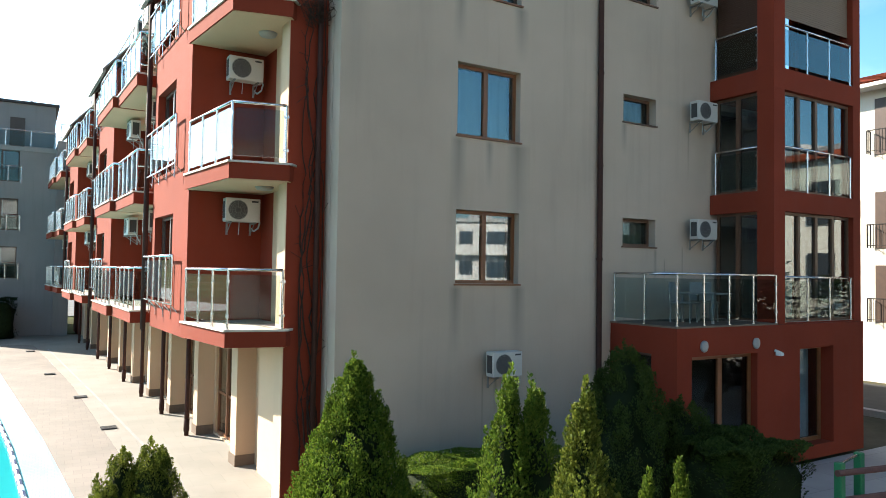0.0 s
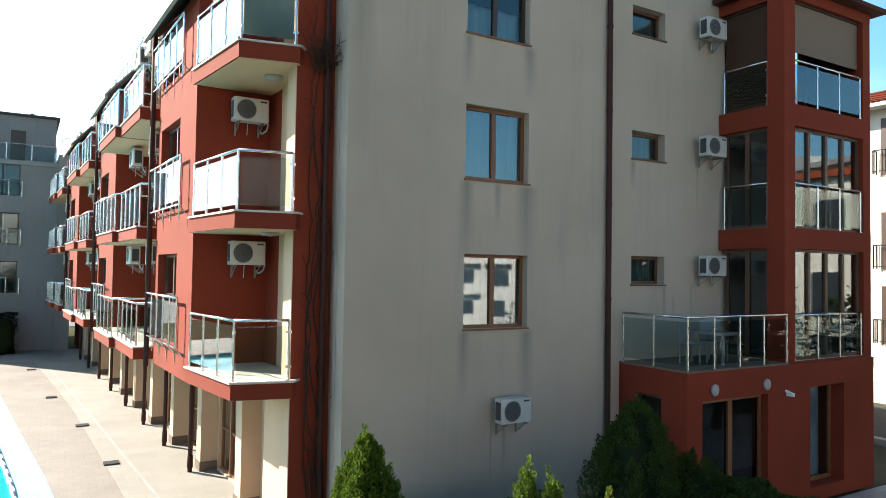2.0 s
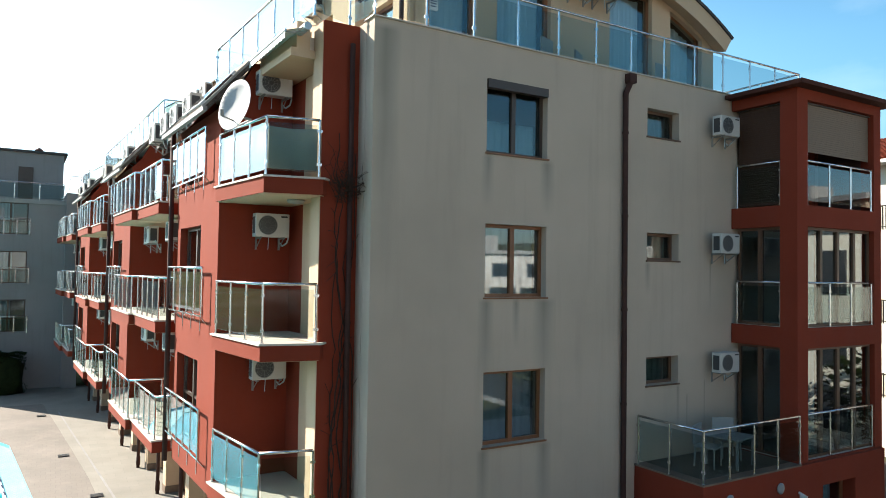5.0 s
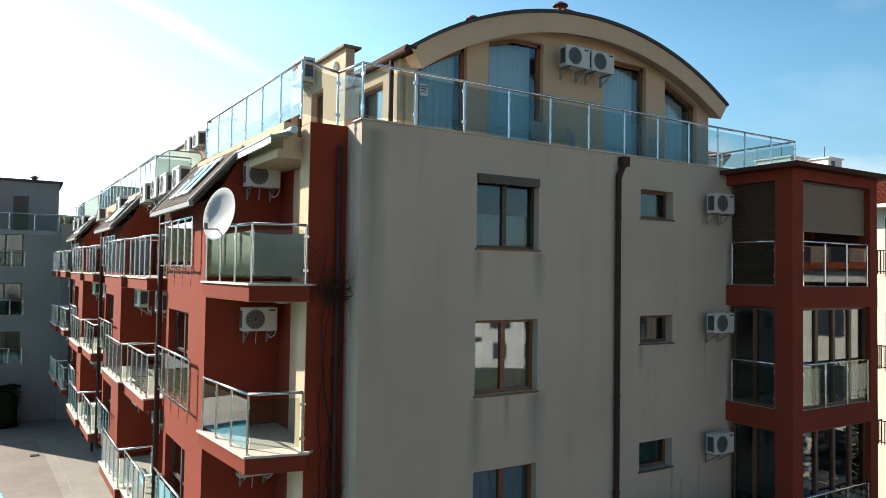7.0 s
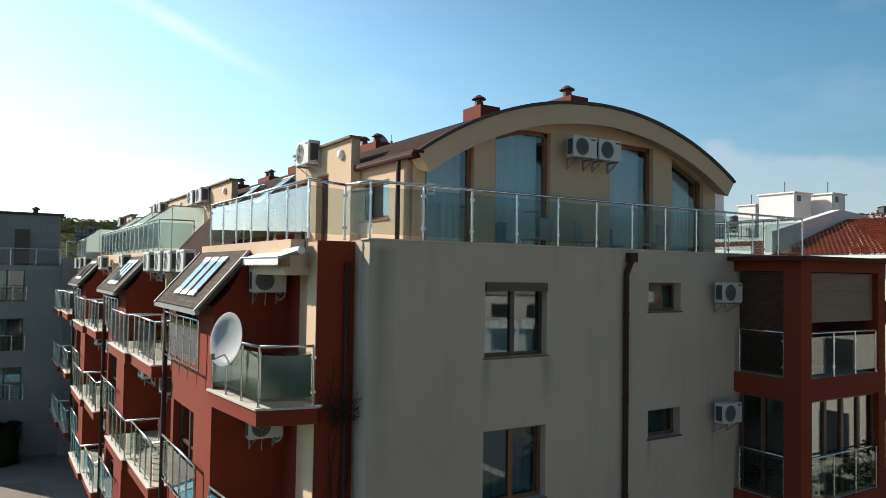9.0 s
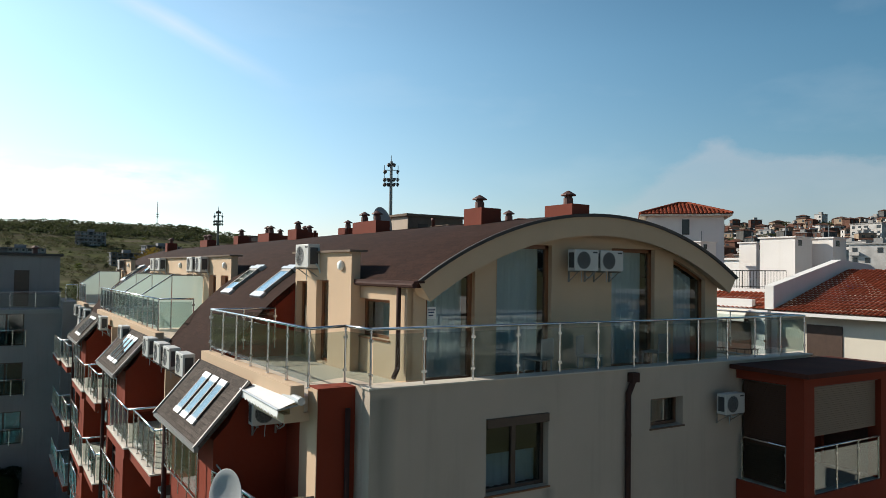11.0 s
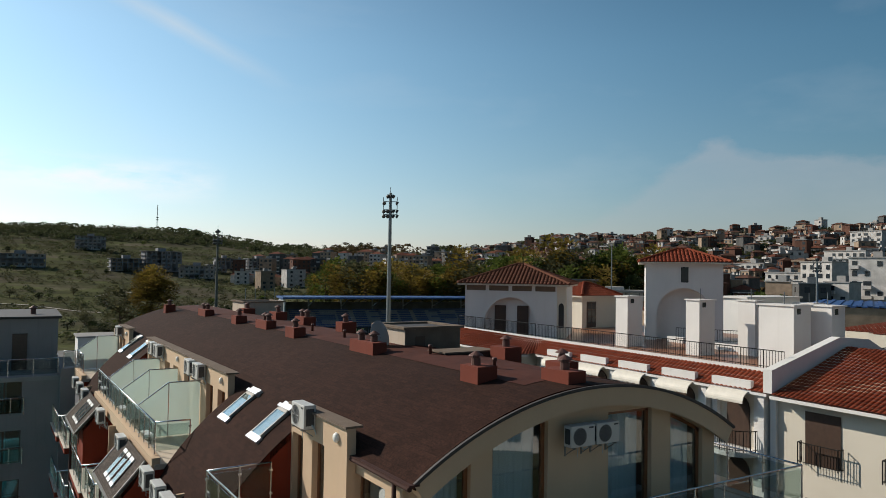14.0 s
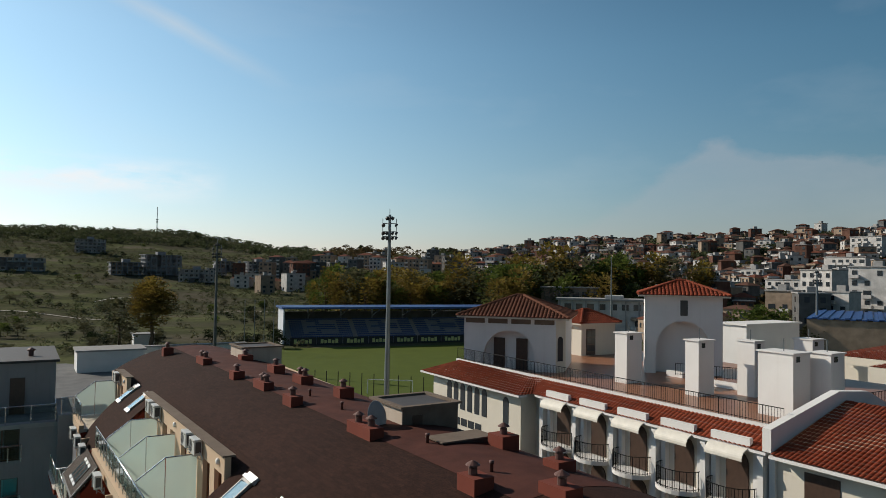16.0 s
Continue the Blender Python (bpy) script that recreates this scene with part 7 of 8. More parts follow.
for i in range(1150):
    az = rng.uniform(33, 67)
    s, c = lerp_table(START, az), lerp_table(CREST, az)
    t = rng.random()
    if az < 46:
        t = 0.45 + 0.55 * t
    d = s + 70 + (c - s - 65) * t
    if az > 55 and d < 310:
        continue
    x, y = polar(az, d)
    w, dp, h = rng.uniform(4.0, 8.5), rng.uniform(3.8, 6.2), rng.choice([3.2, 4.5, 5.8, 6.2, 8.5])
    m = pose(x, y, land(x, y), 0, 0, -az + rng.choice([-40, 20, -25, 45, -60]))
    if rng.random() < 0.4:
        for st in range(1, int(h / 2.7) + 1):
            far_box(m, -w / 2, w / 2 - rng.uniform(0, 0.5) * w, -dp / 2 - 1.2, -dp / 2, 2.8 * st - 0.4, 2.8 * st + 0.5, rng.choice([0, 0, 1]))
    far_box(m, -w / 2, w / 2, -dp / 2, dp / 2, -3, h, rng.choice([0, 0, 0, 1, 1, 2, 3]))
    if rng.random() < 0.34:
        far_box(m, -w / 2 - 0.3, w / 2 + 0.3, -dp / 2 - 0.3, dp / 2 + 0.3, h, h + 0.3, 7)
    else:
        b, o, rl, rk = len(verts), 0.45, max(0.2, (w - dp) / 2), rng.choice([4, 5, 5, 5])
        verts.extend(tuple(m @ Vector(p)) for p in ((-w / 2 - o, -dp / 2 - o, h), (w / 2 + o, -dp / 2 - o, h), (w / 2 + o, dp / 2 + o, h), (-w / 2 - o, dp / 2 + o, h), (-rl, 0, h + dp * 0.27), (rl, 0, h + dp * 0.27)))
        for f in ((0, 1, 5, 4), (1, 2, 5), (2, 3, 4, 5), (3, 0, 4)):
            faces.append(tuple(b + q for q in f))
            idx.append(rk)
    for st in range(int(h / 2.7)):
        for q in (-0.27, 0.25):
            far_box(m, q * w - 0.6, q * w + 0.6, -dp / 2 - 0.05, -dp / 2, 0.9 + st * 2.8, 2.3 + st * 2.8, 8)
        far_box(m, -w / 2 - 0.05, -w / 2, -0.7, 0.7, 0.9 + st * 2.8, 2.3 + st * 2.8, 8)
me = bpy.data.meshes.new("distant_town")
me.from_pydata(verts, [], faces)
for q in mats:
    me.materials.append(q)
me.polygons.foreach_set("material_index", idx)
tagged(new("distant_town", me), "packed small houses with clay roofs on the hillside", "town", kind="stuff")

# scrub and tree clumps too many to count
def clumps(name, label, mat, az0, az1, n_c, d_fn, size, seed, leaves=46):
    rng = random.Random(seed)
    verts, faces = [], []
    made = 0
    while made < n_c:
        az = rng.uniform(az0, az1)
        d = d_fn(rng, az)
        x, y = polar(az, d)
        if noise.noise((x * 0.012, y * 0.012, seed)) + rng.uniform(-0.35, 0.35) < 0.02:
            continue
        made += 1
        s = size * rng.uniform(0.5, 1.3) * (1 + d / 900)
        z = land(x, y)
        for _ in range(leaves):
            a, e = rng.uniform(0, 6.283), rng.uniform(-0.1, 1.4)
            c = Vector((x + s * math.cos(a) * math.cos(e), y + s * math.sin(a) * math.cos(e), z + s * 0.9 * math.sin(e)))
            q = [c + Vector((rng.uniform(-1, 1), rng.uniform(-1, 1), rng.uniform(-0.7, 0.9))) * s * 0.34 for _ in range(3)]
            faces.append((len(verts), len(verts) + 1, len(verts) + 2))
            verts += [tuple(v) for v in q]
    me = bpy.data.meshes.new(name)
    me.from_pydata(verts, [], faces)
    me.materials.append(mat)
    tagged(new(name, me), label, "scrub", kind="stuff")


clumps("scrub", "dark bushes scattered over the meadow and hill", M_OLIVE, -5, 21, 1500, lambda r, a: 182 + (lerp_table(CREST, a) - 170) * r.random() ** 0.8, 1.15, 7)
clumps("scrub", "low dark green bushes on the meadow", M_SCRUB, -5, 24, 900, lambda r, a: 190 + (lerp_table(CREST, a) - 180) * r.random() ** 0.7, 1.3, 8)
clumps("woodland", "dark trees along the hill crest", M_SCRUB, -5, 21, 900, lambda r, a: lerp_table(CREST, a) * r.uniform(0.86, 1.0), 2.0, 12)
clumps("woodland", "dark trees filling the gaps between hillside houses", M_SCRUB, 30, 67, 1700, lambda r, a: max(240.0, lerp_table(START, a) + 60) + (lerp_table(CREST, a) - 200) * r.random(), 3.5, 9)
clumps("woodland", "autumn trees among the hillside houses", M_RUST, 22, 67, 1300, lambda r, a: max(250.0, lerp_table(START, a) + 60) + (lerp_table(CREST, a) - 200) * r.random(), 3.3, 10)

# a far ridge beyond the crest, its haze put into a pale bluish colour
M_FARHILL = plain("hazed_far_hill", (0.36, 0.40, 0.44), 0.95, 0, 0.15, 0.004)
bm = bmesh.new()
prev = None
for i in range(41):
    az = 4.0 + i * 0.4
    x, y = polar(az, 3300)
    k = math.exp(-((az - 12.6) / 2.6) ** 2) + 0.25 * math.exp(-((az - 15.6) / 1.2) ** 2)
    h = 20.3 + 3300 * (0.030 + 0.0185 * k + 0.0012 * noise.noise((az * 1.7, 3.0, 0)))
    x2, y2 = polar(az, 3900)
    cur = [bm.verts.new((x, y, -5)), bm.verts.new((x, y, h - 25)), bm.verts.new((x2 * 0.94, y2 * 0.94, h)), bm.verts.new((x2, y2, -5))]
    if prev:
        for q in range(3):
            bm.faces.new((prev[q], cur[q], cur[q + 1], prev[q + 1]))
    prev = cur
tagged(part("far_ridge", bm, M_FARHILL, smooth=True), "far ridge beyond the hill in a pale haze colour", "ridge", kind="structure")

# dusty tracks across the meadow
for k_, (az0, d0, az1, d1, w) in enumerate(((-3, 330, 5, 300, 3), (4.5, 380, 8.5, 430, 3), (12, 330, 20, 350, 2.5))):
    bm = bmesh.new()
    prev = None
    for i in range(13):
        t = i / 12
        a, d = az0 + (az1 - az0) * t, d0 + (d1 - d0) * t + 8 * math.sin(t * 5)
        p, q = polar(a, d), polar(a, d + w)
        cur = [bm.verts.new((*p, land(*p) + 0.25)), bm.verts.new((*q, land(*q) + 0.25))]
        if prev:
            bm.faces.new((prev[0], cur[0], cur[1], prev[1]))
        prev = cur
    tagged(part("track", bm, M_DUST), "pale dusty track across the meadow", "track", kind="structure")

# radio mast on the crest and a line of pylons
bm = bmesh.new()
x, y = polar(8.69, 960)
z = land(x, y)
mast = thing("radio_mast", "thin radio mast with a pale upper half on the hill crest", "mast")
for q in range(3):
    a = q * 2.094
    tube(bm, (x + 1.0 * math.cos(a), y + 1.0 * math.sin(a), z - 1), (x + 0.5 * math.cos(a), y + 0.5 * math.sin(a), z + 17), 0.14, 5)
    for k in range(8):
        r0, r1, b2 = 1.0 - 0.06 * k, 0.94 - 0.06 * k, a + 2.094
        tube(bm, (x + r0 * math.cos(a), y + r0 * math.sin(a), z + 2 * k), (x + r1 * math.cos(b2), y + r1 * math.sin(b2), z + 2 * k + 2), 0.08, 4)
for dz in (11.0, 14.0):
    box(bm, x - 1.3, x + 1.3, y - 1.0, y - 0.6, z + dz, z + dz + 1.4)
part("lattice", bm, M_STEELDK, mast)
bm = bmesh.new()
tube(bm, (x, y, z + 17), (x, y, z + 31), 0.42, 8)
part("upper_pole", bm, M_LETTER, mast, "white upper pole")

# ---- stadium ----
bm = bmesh.new()
bm.faces.new([bm.verts.new((x, y, 0.06)) for x, y in ((24, 88), (125, 74), (140, 160), (36, 180))])
tagged(part("pitch", bm, M_PITCH), "mown green football pitch", "pitch", kind="structure")
st_a, st_b = Vector((60.5, 182.5)), Vector((150.0, 166.5))
sd = (st_b - st_a).normalized()
sn = Vector((-sd.y, sd.x))
SM = Matrix(((sd.x, sn.x, 0, st_a.x), (sd.y, sn.y, 0, st_a.y), (0, 0, 1, 0), (0, 0, 0, 1)))
L_ = (st_b - st_a).length
stand = thing("grandstand", "blue roofed stadium grandstand with dark blue seats", "grandstand")
for i in range(11):
    bm = bmesh.new()
    box(bm, 0.5, L_, 3 + i * 0.85, 12.5, 1.2 + i * 0.48 - (0.48 if i else 1.2), 1.2 + i * 0.48, m=SM)
    part("terrace_step", bm, M_CONCR, stand)
rng = random.Random(3)
seat = bmesh.new()
seatw = bmesh.new()
for i in range(11):
    for j in range(int(L_ / 0.62)):
        x = 1.0 + j * 0.62
        if (j % 30) < 2:
            continue
        blk = j % 30
        white = (3 <= i <= 9) and ((10 <= blk <= 13 and i in (8, 7, 5, 4)) or (16 <= blk <= 22 and (i in (3, 4, 8, 9)) ) or (blk in (8, 9, 23)))
        box(seatw if white else seat, x, x + 0.5, 3.35 + i * 0.85, 3.75 + i * 0.85, 1.2 + i * 0.48, 1.55 + i * 0.48, m=SM)
tagged(part("seating", seat, M_SEAT, stand), kind="stuff")
tagged(part("seating_pattern", seatw, M_SEATP, stand), kind="stuff")
bm = bmesh.new()
box(bm, -0.5, L_, 12.6, 13.0, 0, 8.4, m=SM)
part("back_wall", bm, M_HG, stand)
bm = bmesh.new()
box(bm, -0.4, 0.0, 2.5, 12.6, 0, 10.2, m=SM)
part("side_wall", bm, M_SEATW, stand, "white side wall with blue edge")
bm = bmesh.new()
box(bm, -1.0, L_, 0.5, 13.6, 9.7, 10.2, m=SM)
part("canopy", bm, M_BLUE, stand, "blue steel canopy")
for i in range(10):
    bm = bmesh.new()
    x = 8 + i * 9.5
    tube(bm, SM @ Vector((x, 12.2, 0)), SM @ Vector((x, 12.2, 9.8)), 0.28, 6)
    tube(bm, SM @ Vector((x, 12.2, 7.0)), SM @ Vector((x, 2.0, 9.8)), 0.16, 6)
    part("column", bm, M_GALV, stand)
for i in range(7):
    b = share("advertising_board", unit_panel(M_BLACK), None, SM @ Matrix.Translation((1 + i * 7.2, -1.0 + 0.0, 0.1)) @ Matrix.Diagonal((7.0, 0.2, 2.1, 1)))
    tagged(b, "black advertising board with pale lettering shapes", "advertising board", "boards beside the pitch")
    lt = bmesh.new()
    for q in range(5):
        box(lt, 1.0 + q * 1.0, 1.75 + q * 1.0, -0.16, -0.12, 0.45, 1.3 if q % 2 else 1.6)
    lt.transform(SM @ Matrix.Translation((1 + i * 7.2, -1.0, 0.1)))
    mk = part("lettering", lt, M_SIGN, None)
    mk.parent = b
    mk.matrix_parent_inverse = b.matrix_basis.inverted()


def floodlight(x, y, h, name_label, steel=None):
    e = thing("floodlight_mast", name_label, "floodlight mast", "floodlight masts")
    bm = bmesh.new()
    lathe(bm, [(0.36, 0), (0.32, h * 0.3), (0.24, h * 0.7), (0.17, h)], (x, y, 0), 10)
    part("pole", bm, steel or M_GALV, e)
    bm = bmesh.new()
    side = Vector((0.86, -0.5, 0))
    c = Vector((x, y, h))
    for dz, w in ((-0.25, 0.42), (-1.1, 0.85), (-2.1, 0.85), (-2.7, 0.85)):
        tube(bm, c - side * w + Vector((0, 0, dz)), c + side * w + Vector((0, 0, dz)), 0.05, 6)
    for w in (-0.85, 0.85):
        tube(bm, c + side * w + Vector((0, 0, -0.5)), c + side * w + Vector((0, 0, -2.9)), 0.045, 6)
    tube(bm, (x, y, h), (x, y, h + 0.75), 0.04, 6)
    part("head_frame", bm, M_GALV, e)
    for dz, row in ((-0.25, (-0.35, 0.0, 0.35)), (-1.1, (-0.8, 0.8)), (-2.1, (-0.82, -0.35, 0.35, 0.82)), (-2.7, (-0.82, -0.35, 0.35, 0.82))):
        for q in row:
            lm = bmesh.new()
            lathe(lm, [(0.05, -0.16), (0.2, -0.08), (0.25, 0.12), (0.22, 0.14)], seg=10)
            lm.transform(Matrix.Translation(c + side * q + Vector((0, 0, dz - 0.2))) @ pose(0, 0, 0, 120, 0, 30 + q * 35))
            part("lamp", lm, M_ACDARK, e)
    return e


floodlight(38.3, 77.6, 27.3, "tall galvanised floodlight mast with lamp cluster")
floodlight(33.5, 146.0, 25.6, "tall dark grey floodlight mast seen edge-on", M_STEELDK)
floodlight(150.0, 90.0, 22.0, "floodlight mast beside the stadium")
bm = bmesh.new()
bm.faces.new([bm.verts.new((x, y, 0.07)) for x, y in ((-30, 66), (20, 66), (22, 150), (8, 166), (-30, 172))])
tagged(part("yard_paving", bm, M_YARD), "worn grey asphalt yard", "yard", kind="structure")
# white yard wall, containers and flag poles
for (x0, x1, y0, y1, h, nm, lb) in ((9.0, 21.0, 150, 158, 4.0, "yard_building", "low white flat-roofed yard building"), (21.5, 44.0, 162, 163, 3.2, "yard_wall", "long white yard wall"), (24, 29, 190, 194, 3.4, "cabin", "small pale cabin with bluish roof")):
    b = thing(nm, lb, "building")
    part("wall", bmbox(x0, x1, y0, y1, 0, h), M_WHITE, b)
    part("roof", bmbox(x0 - 0.3, x1 + 0.3, y0 - 0.3, y1 + 0.3, h, h + 0.3), M_CONCR, b)
for i in range(4):
    bm = bmesh.new()
    tube(bm, (46 + i * 2.4, 170, 0), (46 + i * 2.4, 170, 13), 0.09, 6)
    tagged(part("flag_pole", bm, M_GALV), "slim bare flag pole", "flag pole", "flag poles")
for i in range(16):
    bm = bmesh.new()
    x, y = 36 + 1.2 * i, 96 - 1.4 * i
    tube(bm, (x, y, 0), (x, y, 6.0), 0.06, 5)
    tagged(part("net_post", bm, M_IRON), "dark net post beside the pitch", "net post", "net posts")
goal = bmesh.new()
for a, b in (((49, 106, 0), (49, 106, 2.4)), ((49, 106, 2.4), (55, 101.5, 2.4)), ((55, 101.5, 2.4), (55, 101.5, 0))):
    tube(goal, a, b, 0.08, 6)
tagged(part("goal", goal, M_LETTER), "white football goal frame", "goal")

# long low halls between the stand and the town
hall = thing("club_hall", "long low white hall with a pale sheet roof", "hall")
hall.matrix_basis = pose(*polar(43.6, 217), 0, 0, 0, -43.6)
part("wall", bmbox(-12.5, 12.5, 0, 9, 0, 12.4), M_HW, hall)
part("roof", bmbox(-13.2, 13.0, -0.9, 9.4, 12.4, 13.0), M_CONCR, hall, "pale sheet roof")
part("roof_step", bmbox(1.5, 7.0, 2, 7, 13.0, 14.0), M_HW, hall)
for q in range(7):
    part("window", bmbox(-10.6 + q * 3.4, -8.6 + q * 3.4, -0.06, 0.1, 9.6, 11.4), M_WINDARK, hall)
    part("pier", bmbox(-12.2 + q * 3.9, -11.8 + q * 3.9, -0.4, -0.001, 0, 12.3), M_CONCR, hall)
hall = thing("school_block", "cream flat-roofed block behind the hall", "building")
hall.matrix_basis = pose(*polar(41.3, 240), 0, 0, 0, -41.3)
part("wall", bmbox(-9.8, 9.8, 0, 9, 0, 15.6), M_HC, hall)
part("roof", bmbox(-10.3, 10.3, -0.5, 9.5, 15.6, 16.0), M_CONCR, hall)
for q in range(6):
    part("window", bmbox(-9.0 + q * 3.2, -6.8 + q * 3.2, -0.06, 0.1, 12.6, 14.4), M_WINDARK, hall)
bm = bmesh.new()
px_, py_ = polar(44.4, 150)
lathe(bm, [(0.22, 0), (0.16, 12), (0.10, 24)], (px_, py_, 0), 8)
tagged(part("lamp_pole", bm, M_GALV), "tall thin grey lamp pole beside the hall", "pole")

# ---- the white hotel with tile roofs ----
hotel = thing("hotel", "white Mediterranean-style hotel with clay tile roofs and roof terrace", "hotel")


def tile_roof(name, p00, p10, p01, p11, parent, mat, pitch=0.26, course=0.36, lift=0.06, label=""):
    """Barrel tiles: p00-p10 along the eave, p01-p11 along the top."""
    p00, p10, p01, p11 = (Vector(p) for p in (p00, p10, p01, p11))
    width = max((p10 - p00).length, (p11 - p01).length)
    run = max((p01 - p00).length, 0.2)
    nu, nv = max(2, int(width / pitch) * 4), max(1, int(run / course))
    nrm = (p10 - p00).cross(p01 - p00).normalized()
    if nrm.z < 0:
        nrm = -nrm
    bm = bmesh.new()
    for j in range(nv):
        rows = []
        for t, step in ((j / nv, 0.02), ((j + 1) / nv, 0.0)):
            a, b = p00.lerp(p01, t), p10.lerp(p11, t)
            rows.append([bm.verts.new(a.lerp(b, i / nu) + nrm * (lift * abs(math.sin(math.pi * i / 4.0)) + step)) for i in range(nu + 1)])
        for i in range(nu):
            bm.faces.new((rows[0][i], rows[0][i + 1], rows[1][i + 1], rows[1][i]))
    return tagged(part(name, bm, mat, parent, label), kind="stuff")


def arch_mesh(w, h, d, mat, name):
    """Filled arch-headed panel, d thick, standing on z = 0, front towards -y."""
    bm = bmesh.new()
    pts = [(-w / 2, 0), (w / 2, 0)]
    for i in range(9):
        t = math.pi * i / 8
        pts.append((w / 2 * math.cos(t), h - w / 2 + w / 2 * math.sin(t)))
    a = [bm.verts.new((x, 0, z)) for x, z in pts]
    b = [bm.verts.new((x, d, z)) for x, z in pts]
    bm.faces.new(a)
    bm.faces.new(b[::-1])
    for i in range(len(pts)):
        bm.faces.new((a[(i + 1) % len(pts)], a[i], b[i], b[(i + 1) % len(pts)]))
    return to_mesh(name, bm, mat)


def arch_recess(parent, m, w, h, W_, H_, depth, mat):
    """Wall W_ x H_ with an arched niche w x h; x along the wall, front towards -y."""
    bm = bmesh.new()
    k = 16
    arc = [(w / 2 * math.cos(math.pi * i / k), h - w / 2 + w / 2 * math.sin(math.pi * i / k)) for i in range(k + 1)]
    inner = [(w / 2, 0)] + arc + [(-w / 2, 0)]
    outer = [(W_ / 2, 0)] + [(W_ / 2 if i < k / 4 else (-W_ / 2 if i > 3 * k / 4 else W_ / 2 - W_ * (i - k / 4) / (k / 2)), (H_ * min(1, i / (k / 4)) if i < k / 4 else (H_ if i <= 3 * k / 4 else H_ * (k - i) / (k / 4)))) for i in range(k + 1)] + [(-W_ / 2, 0)]
    vi = [bm.verts.new((x, 0, z)) for x, z in inner]
    vo = [bm.verts.new((x, 0, z)) for x, z in outer]
    vb = [bm.verts.new((x, depth, z)) for x, z in inner]
    for i in range(len(inner) - 1):
        bm.faces.new((vo[i], vo[i + 1], vi[i + 1], vi[i]))
        bm.faces.new((vi[i], vi[i + 1], vb[i + 1], vb[i]))
    bm.faces.new(vb)
    bmesh.ops.remove_doubles(bm, verts=bm.verts, dist=0.0005)
    bmesh.ops.recalc_face_normals(bm, faces=bm.faces)
    bm.transform(m)
    return part("arched_wall", bm, mat, parent)


def iron_rail(parent, pts, z, h=0.95, gap=0.13, name="iron_railing", curl=False):
    bm = bmesh.new()
    for (x0, y0), (x1, y1) in zip(pts, pts[1:]):
        ln = math.hypot(x1 - x0, y1 - y0)
        tube(bm, (x0, y0, z + h), (x1, y1, z + h), 0.025, 5)
        tube(bm, (x0, y0, z + 0.1), (x1, y1, z + 0.1), 0.018, 5)
        k = max(1, int(ln / gap))
        for i in range(k + 1):
            t = i / k
            x, y = x0 + (x1 - x0) * t, y0 + (y1 - y0) * t
            tube(bm, (x, y, z), (x, y, z + h), 0.013 if i % 8 else 0.03, 4)
    return tagged(part(name, bm, M_IRON, parent, "black wrought-iron railing"), kind="stuff")


HX = 30.0
# main body, deck and lower wings
part("body", bmbox(HX + 0.02, 56, 20.5, 50.5, 0, 12.25), M_IVORY, hotel)
part("deck", bmbox(30.9, 56, 20.7, 50.4, 12.24, 12.30), M_TERRA, hotel, "terracotta tiled roof deck")
part("deck", bmbox(41.0, 56, 50.41, 58, 12.24, 12.30), M_TERRA, hotel, "terracotta tiled roof deck")
part("rear_body", bmbox(41.0, 55.9, 50.55, 57.9, 0, 12.23), M_IVORY, hotel)
part("left_wing", bmbox(28.75, 31, 38.3, 50.0, 0, 12.12), M_IVORY, hotel)
tile_roof("roof_skirt", (29.35, 38.6, 12.15), (29.35, 20.5, 12.15), (31.0, 38.6, 12.95), (31.0, 20.5, 12.95), hotel, M_CLAY)
tile_roof("roof_skirt", (28.1, 51.0, 12.15), (28.1, 37.7, 12.15), (30.9, 49.5, 13.0), (30.5, 39.6, 13.0), hotel, M_CLAY)
tile_roof("roof_skirt", (28.1, 37.7, 12.15), (30.6, 37.7, 12.15), (30.5, 39.6, 13.0), (31.0, 38.6, 12.95), hotel, M_CLAY)
part("eave_moulding", bmbox(28.05, 28.8, 37.65, 51.0, 12.02, 12.14), M_WHITE, hotel)
part("eave_moulding", bmbox(29.3, 30.0, 20.5, 37.6, 12.02, 12.14), M_WHITE, hotel)
part("deck_kerb", bmbox(30.9, 31.15, 20.5, 50.0, 12.7, 13.1), M_WHITE, hotel)
iron_rail(hotel, [(31.05, 50.0), (31.05, 20.7)], 13.1, 0.9, 0.16)
iron_rail(hotel, [(42.5, 37.0), (44.5, 33.0)], 12.72, 0.9, 0.18)
iron_rail(hotel, [(44.0, 24.0), (55.0, 24.0)], 12.3, 0.9, 0.18)
# arched windows of the left wing
AW = arch_mesh(0.62, 2.0, 0.06, M_WINDARK, "arched_window")
SW = to_mesh("square_window", bmbox(-0.4, 0.4, 0, 0.06, 0, 0.55), M_WINDARK)
for i in range(6):
    y = 47.5 - i * 0.97
    share("arched_window", AW, hotel, pose(28.72, y, 9.8, 0, 0, -90))
    if i < 5:
        share("square_window", SW, hotel, pose(28.72, y - 0.2, 8.6, 0, 0, -90))
share("arched_window", AW, hotel, pose(28.72, 40.0, 9.65, 0, 0, -90))
# balcony bays with curved canopies
DOOR = arch_mesh(1.25, 2.5, 0.08, M_DOORW, "arched_door")


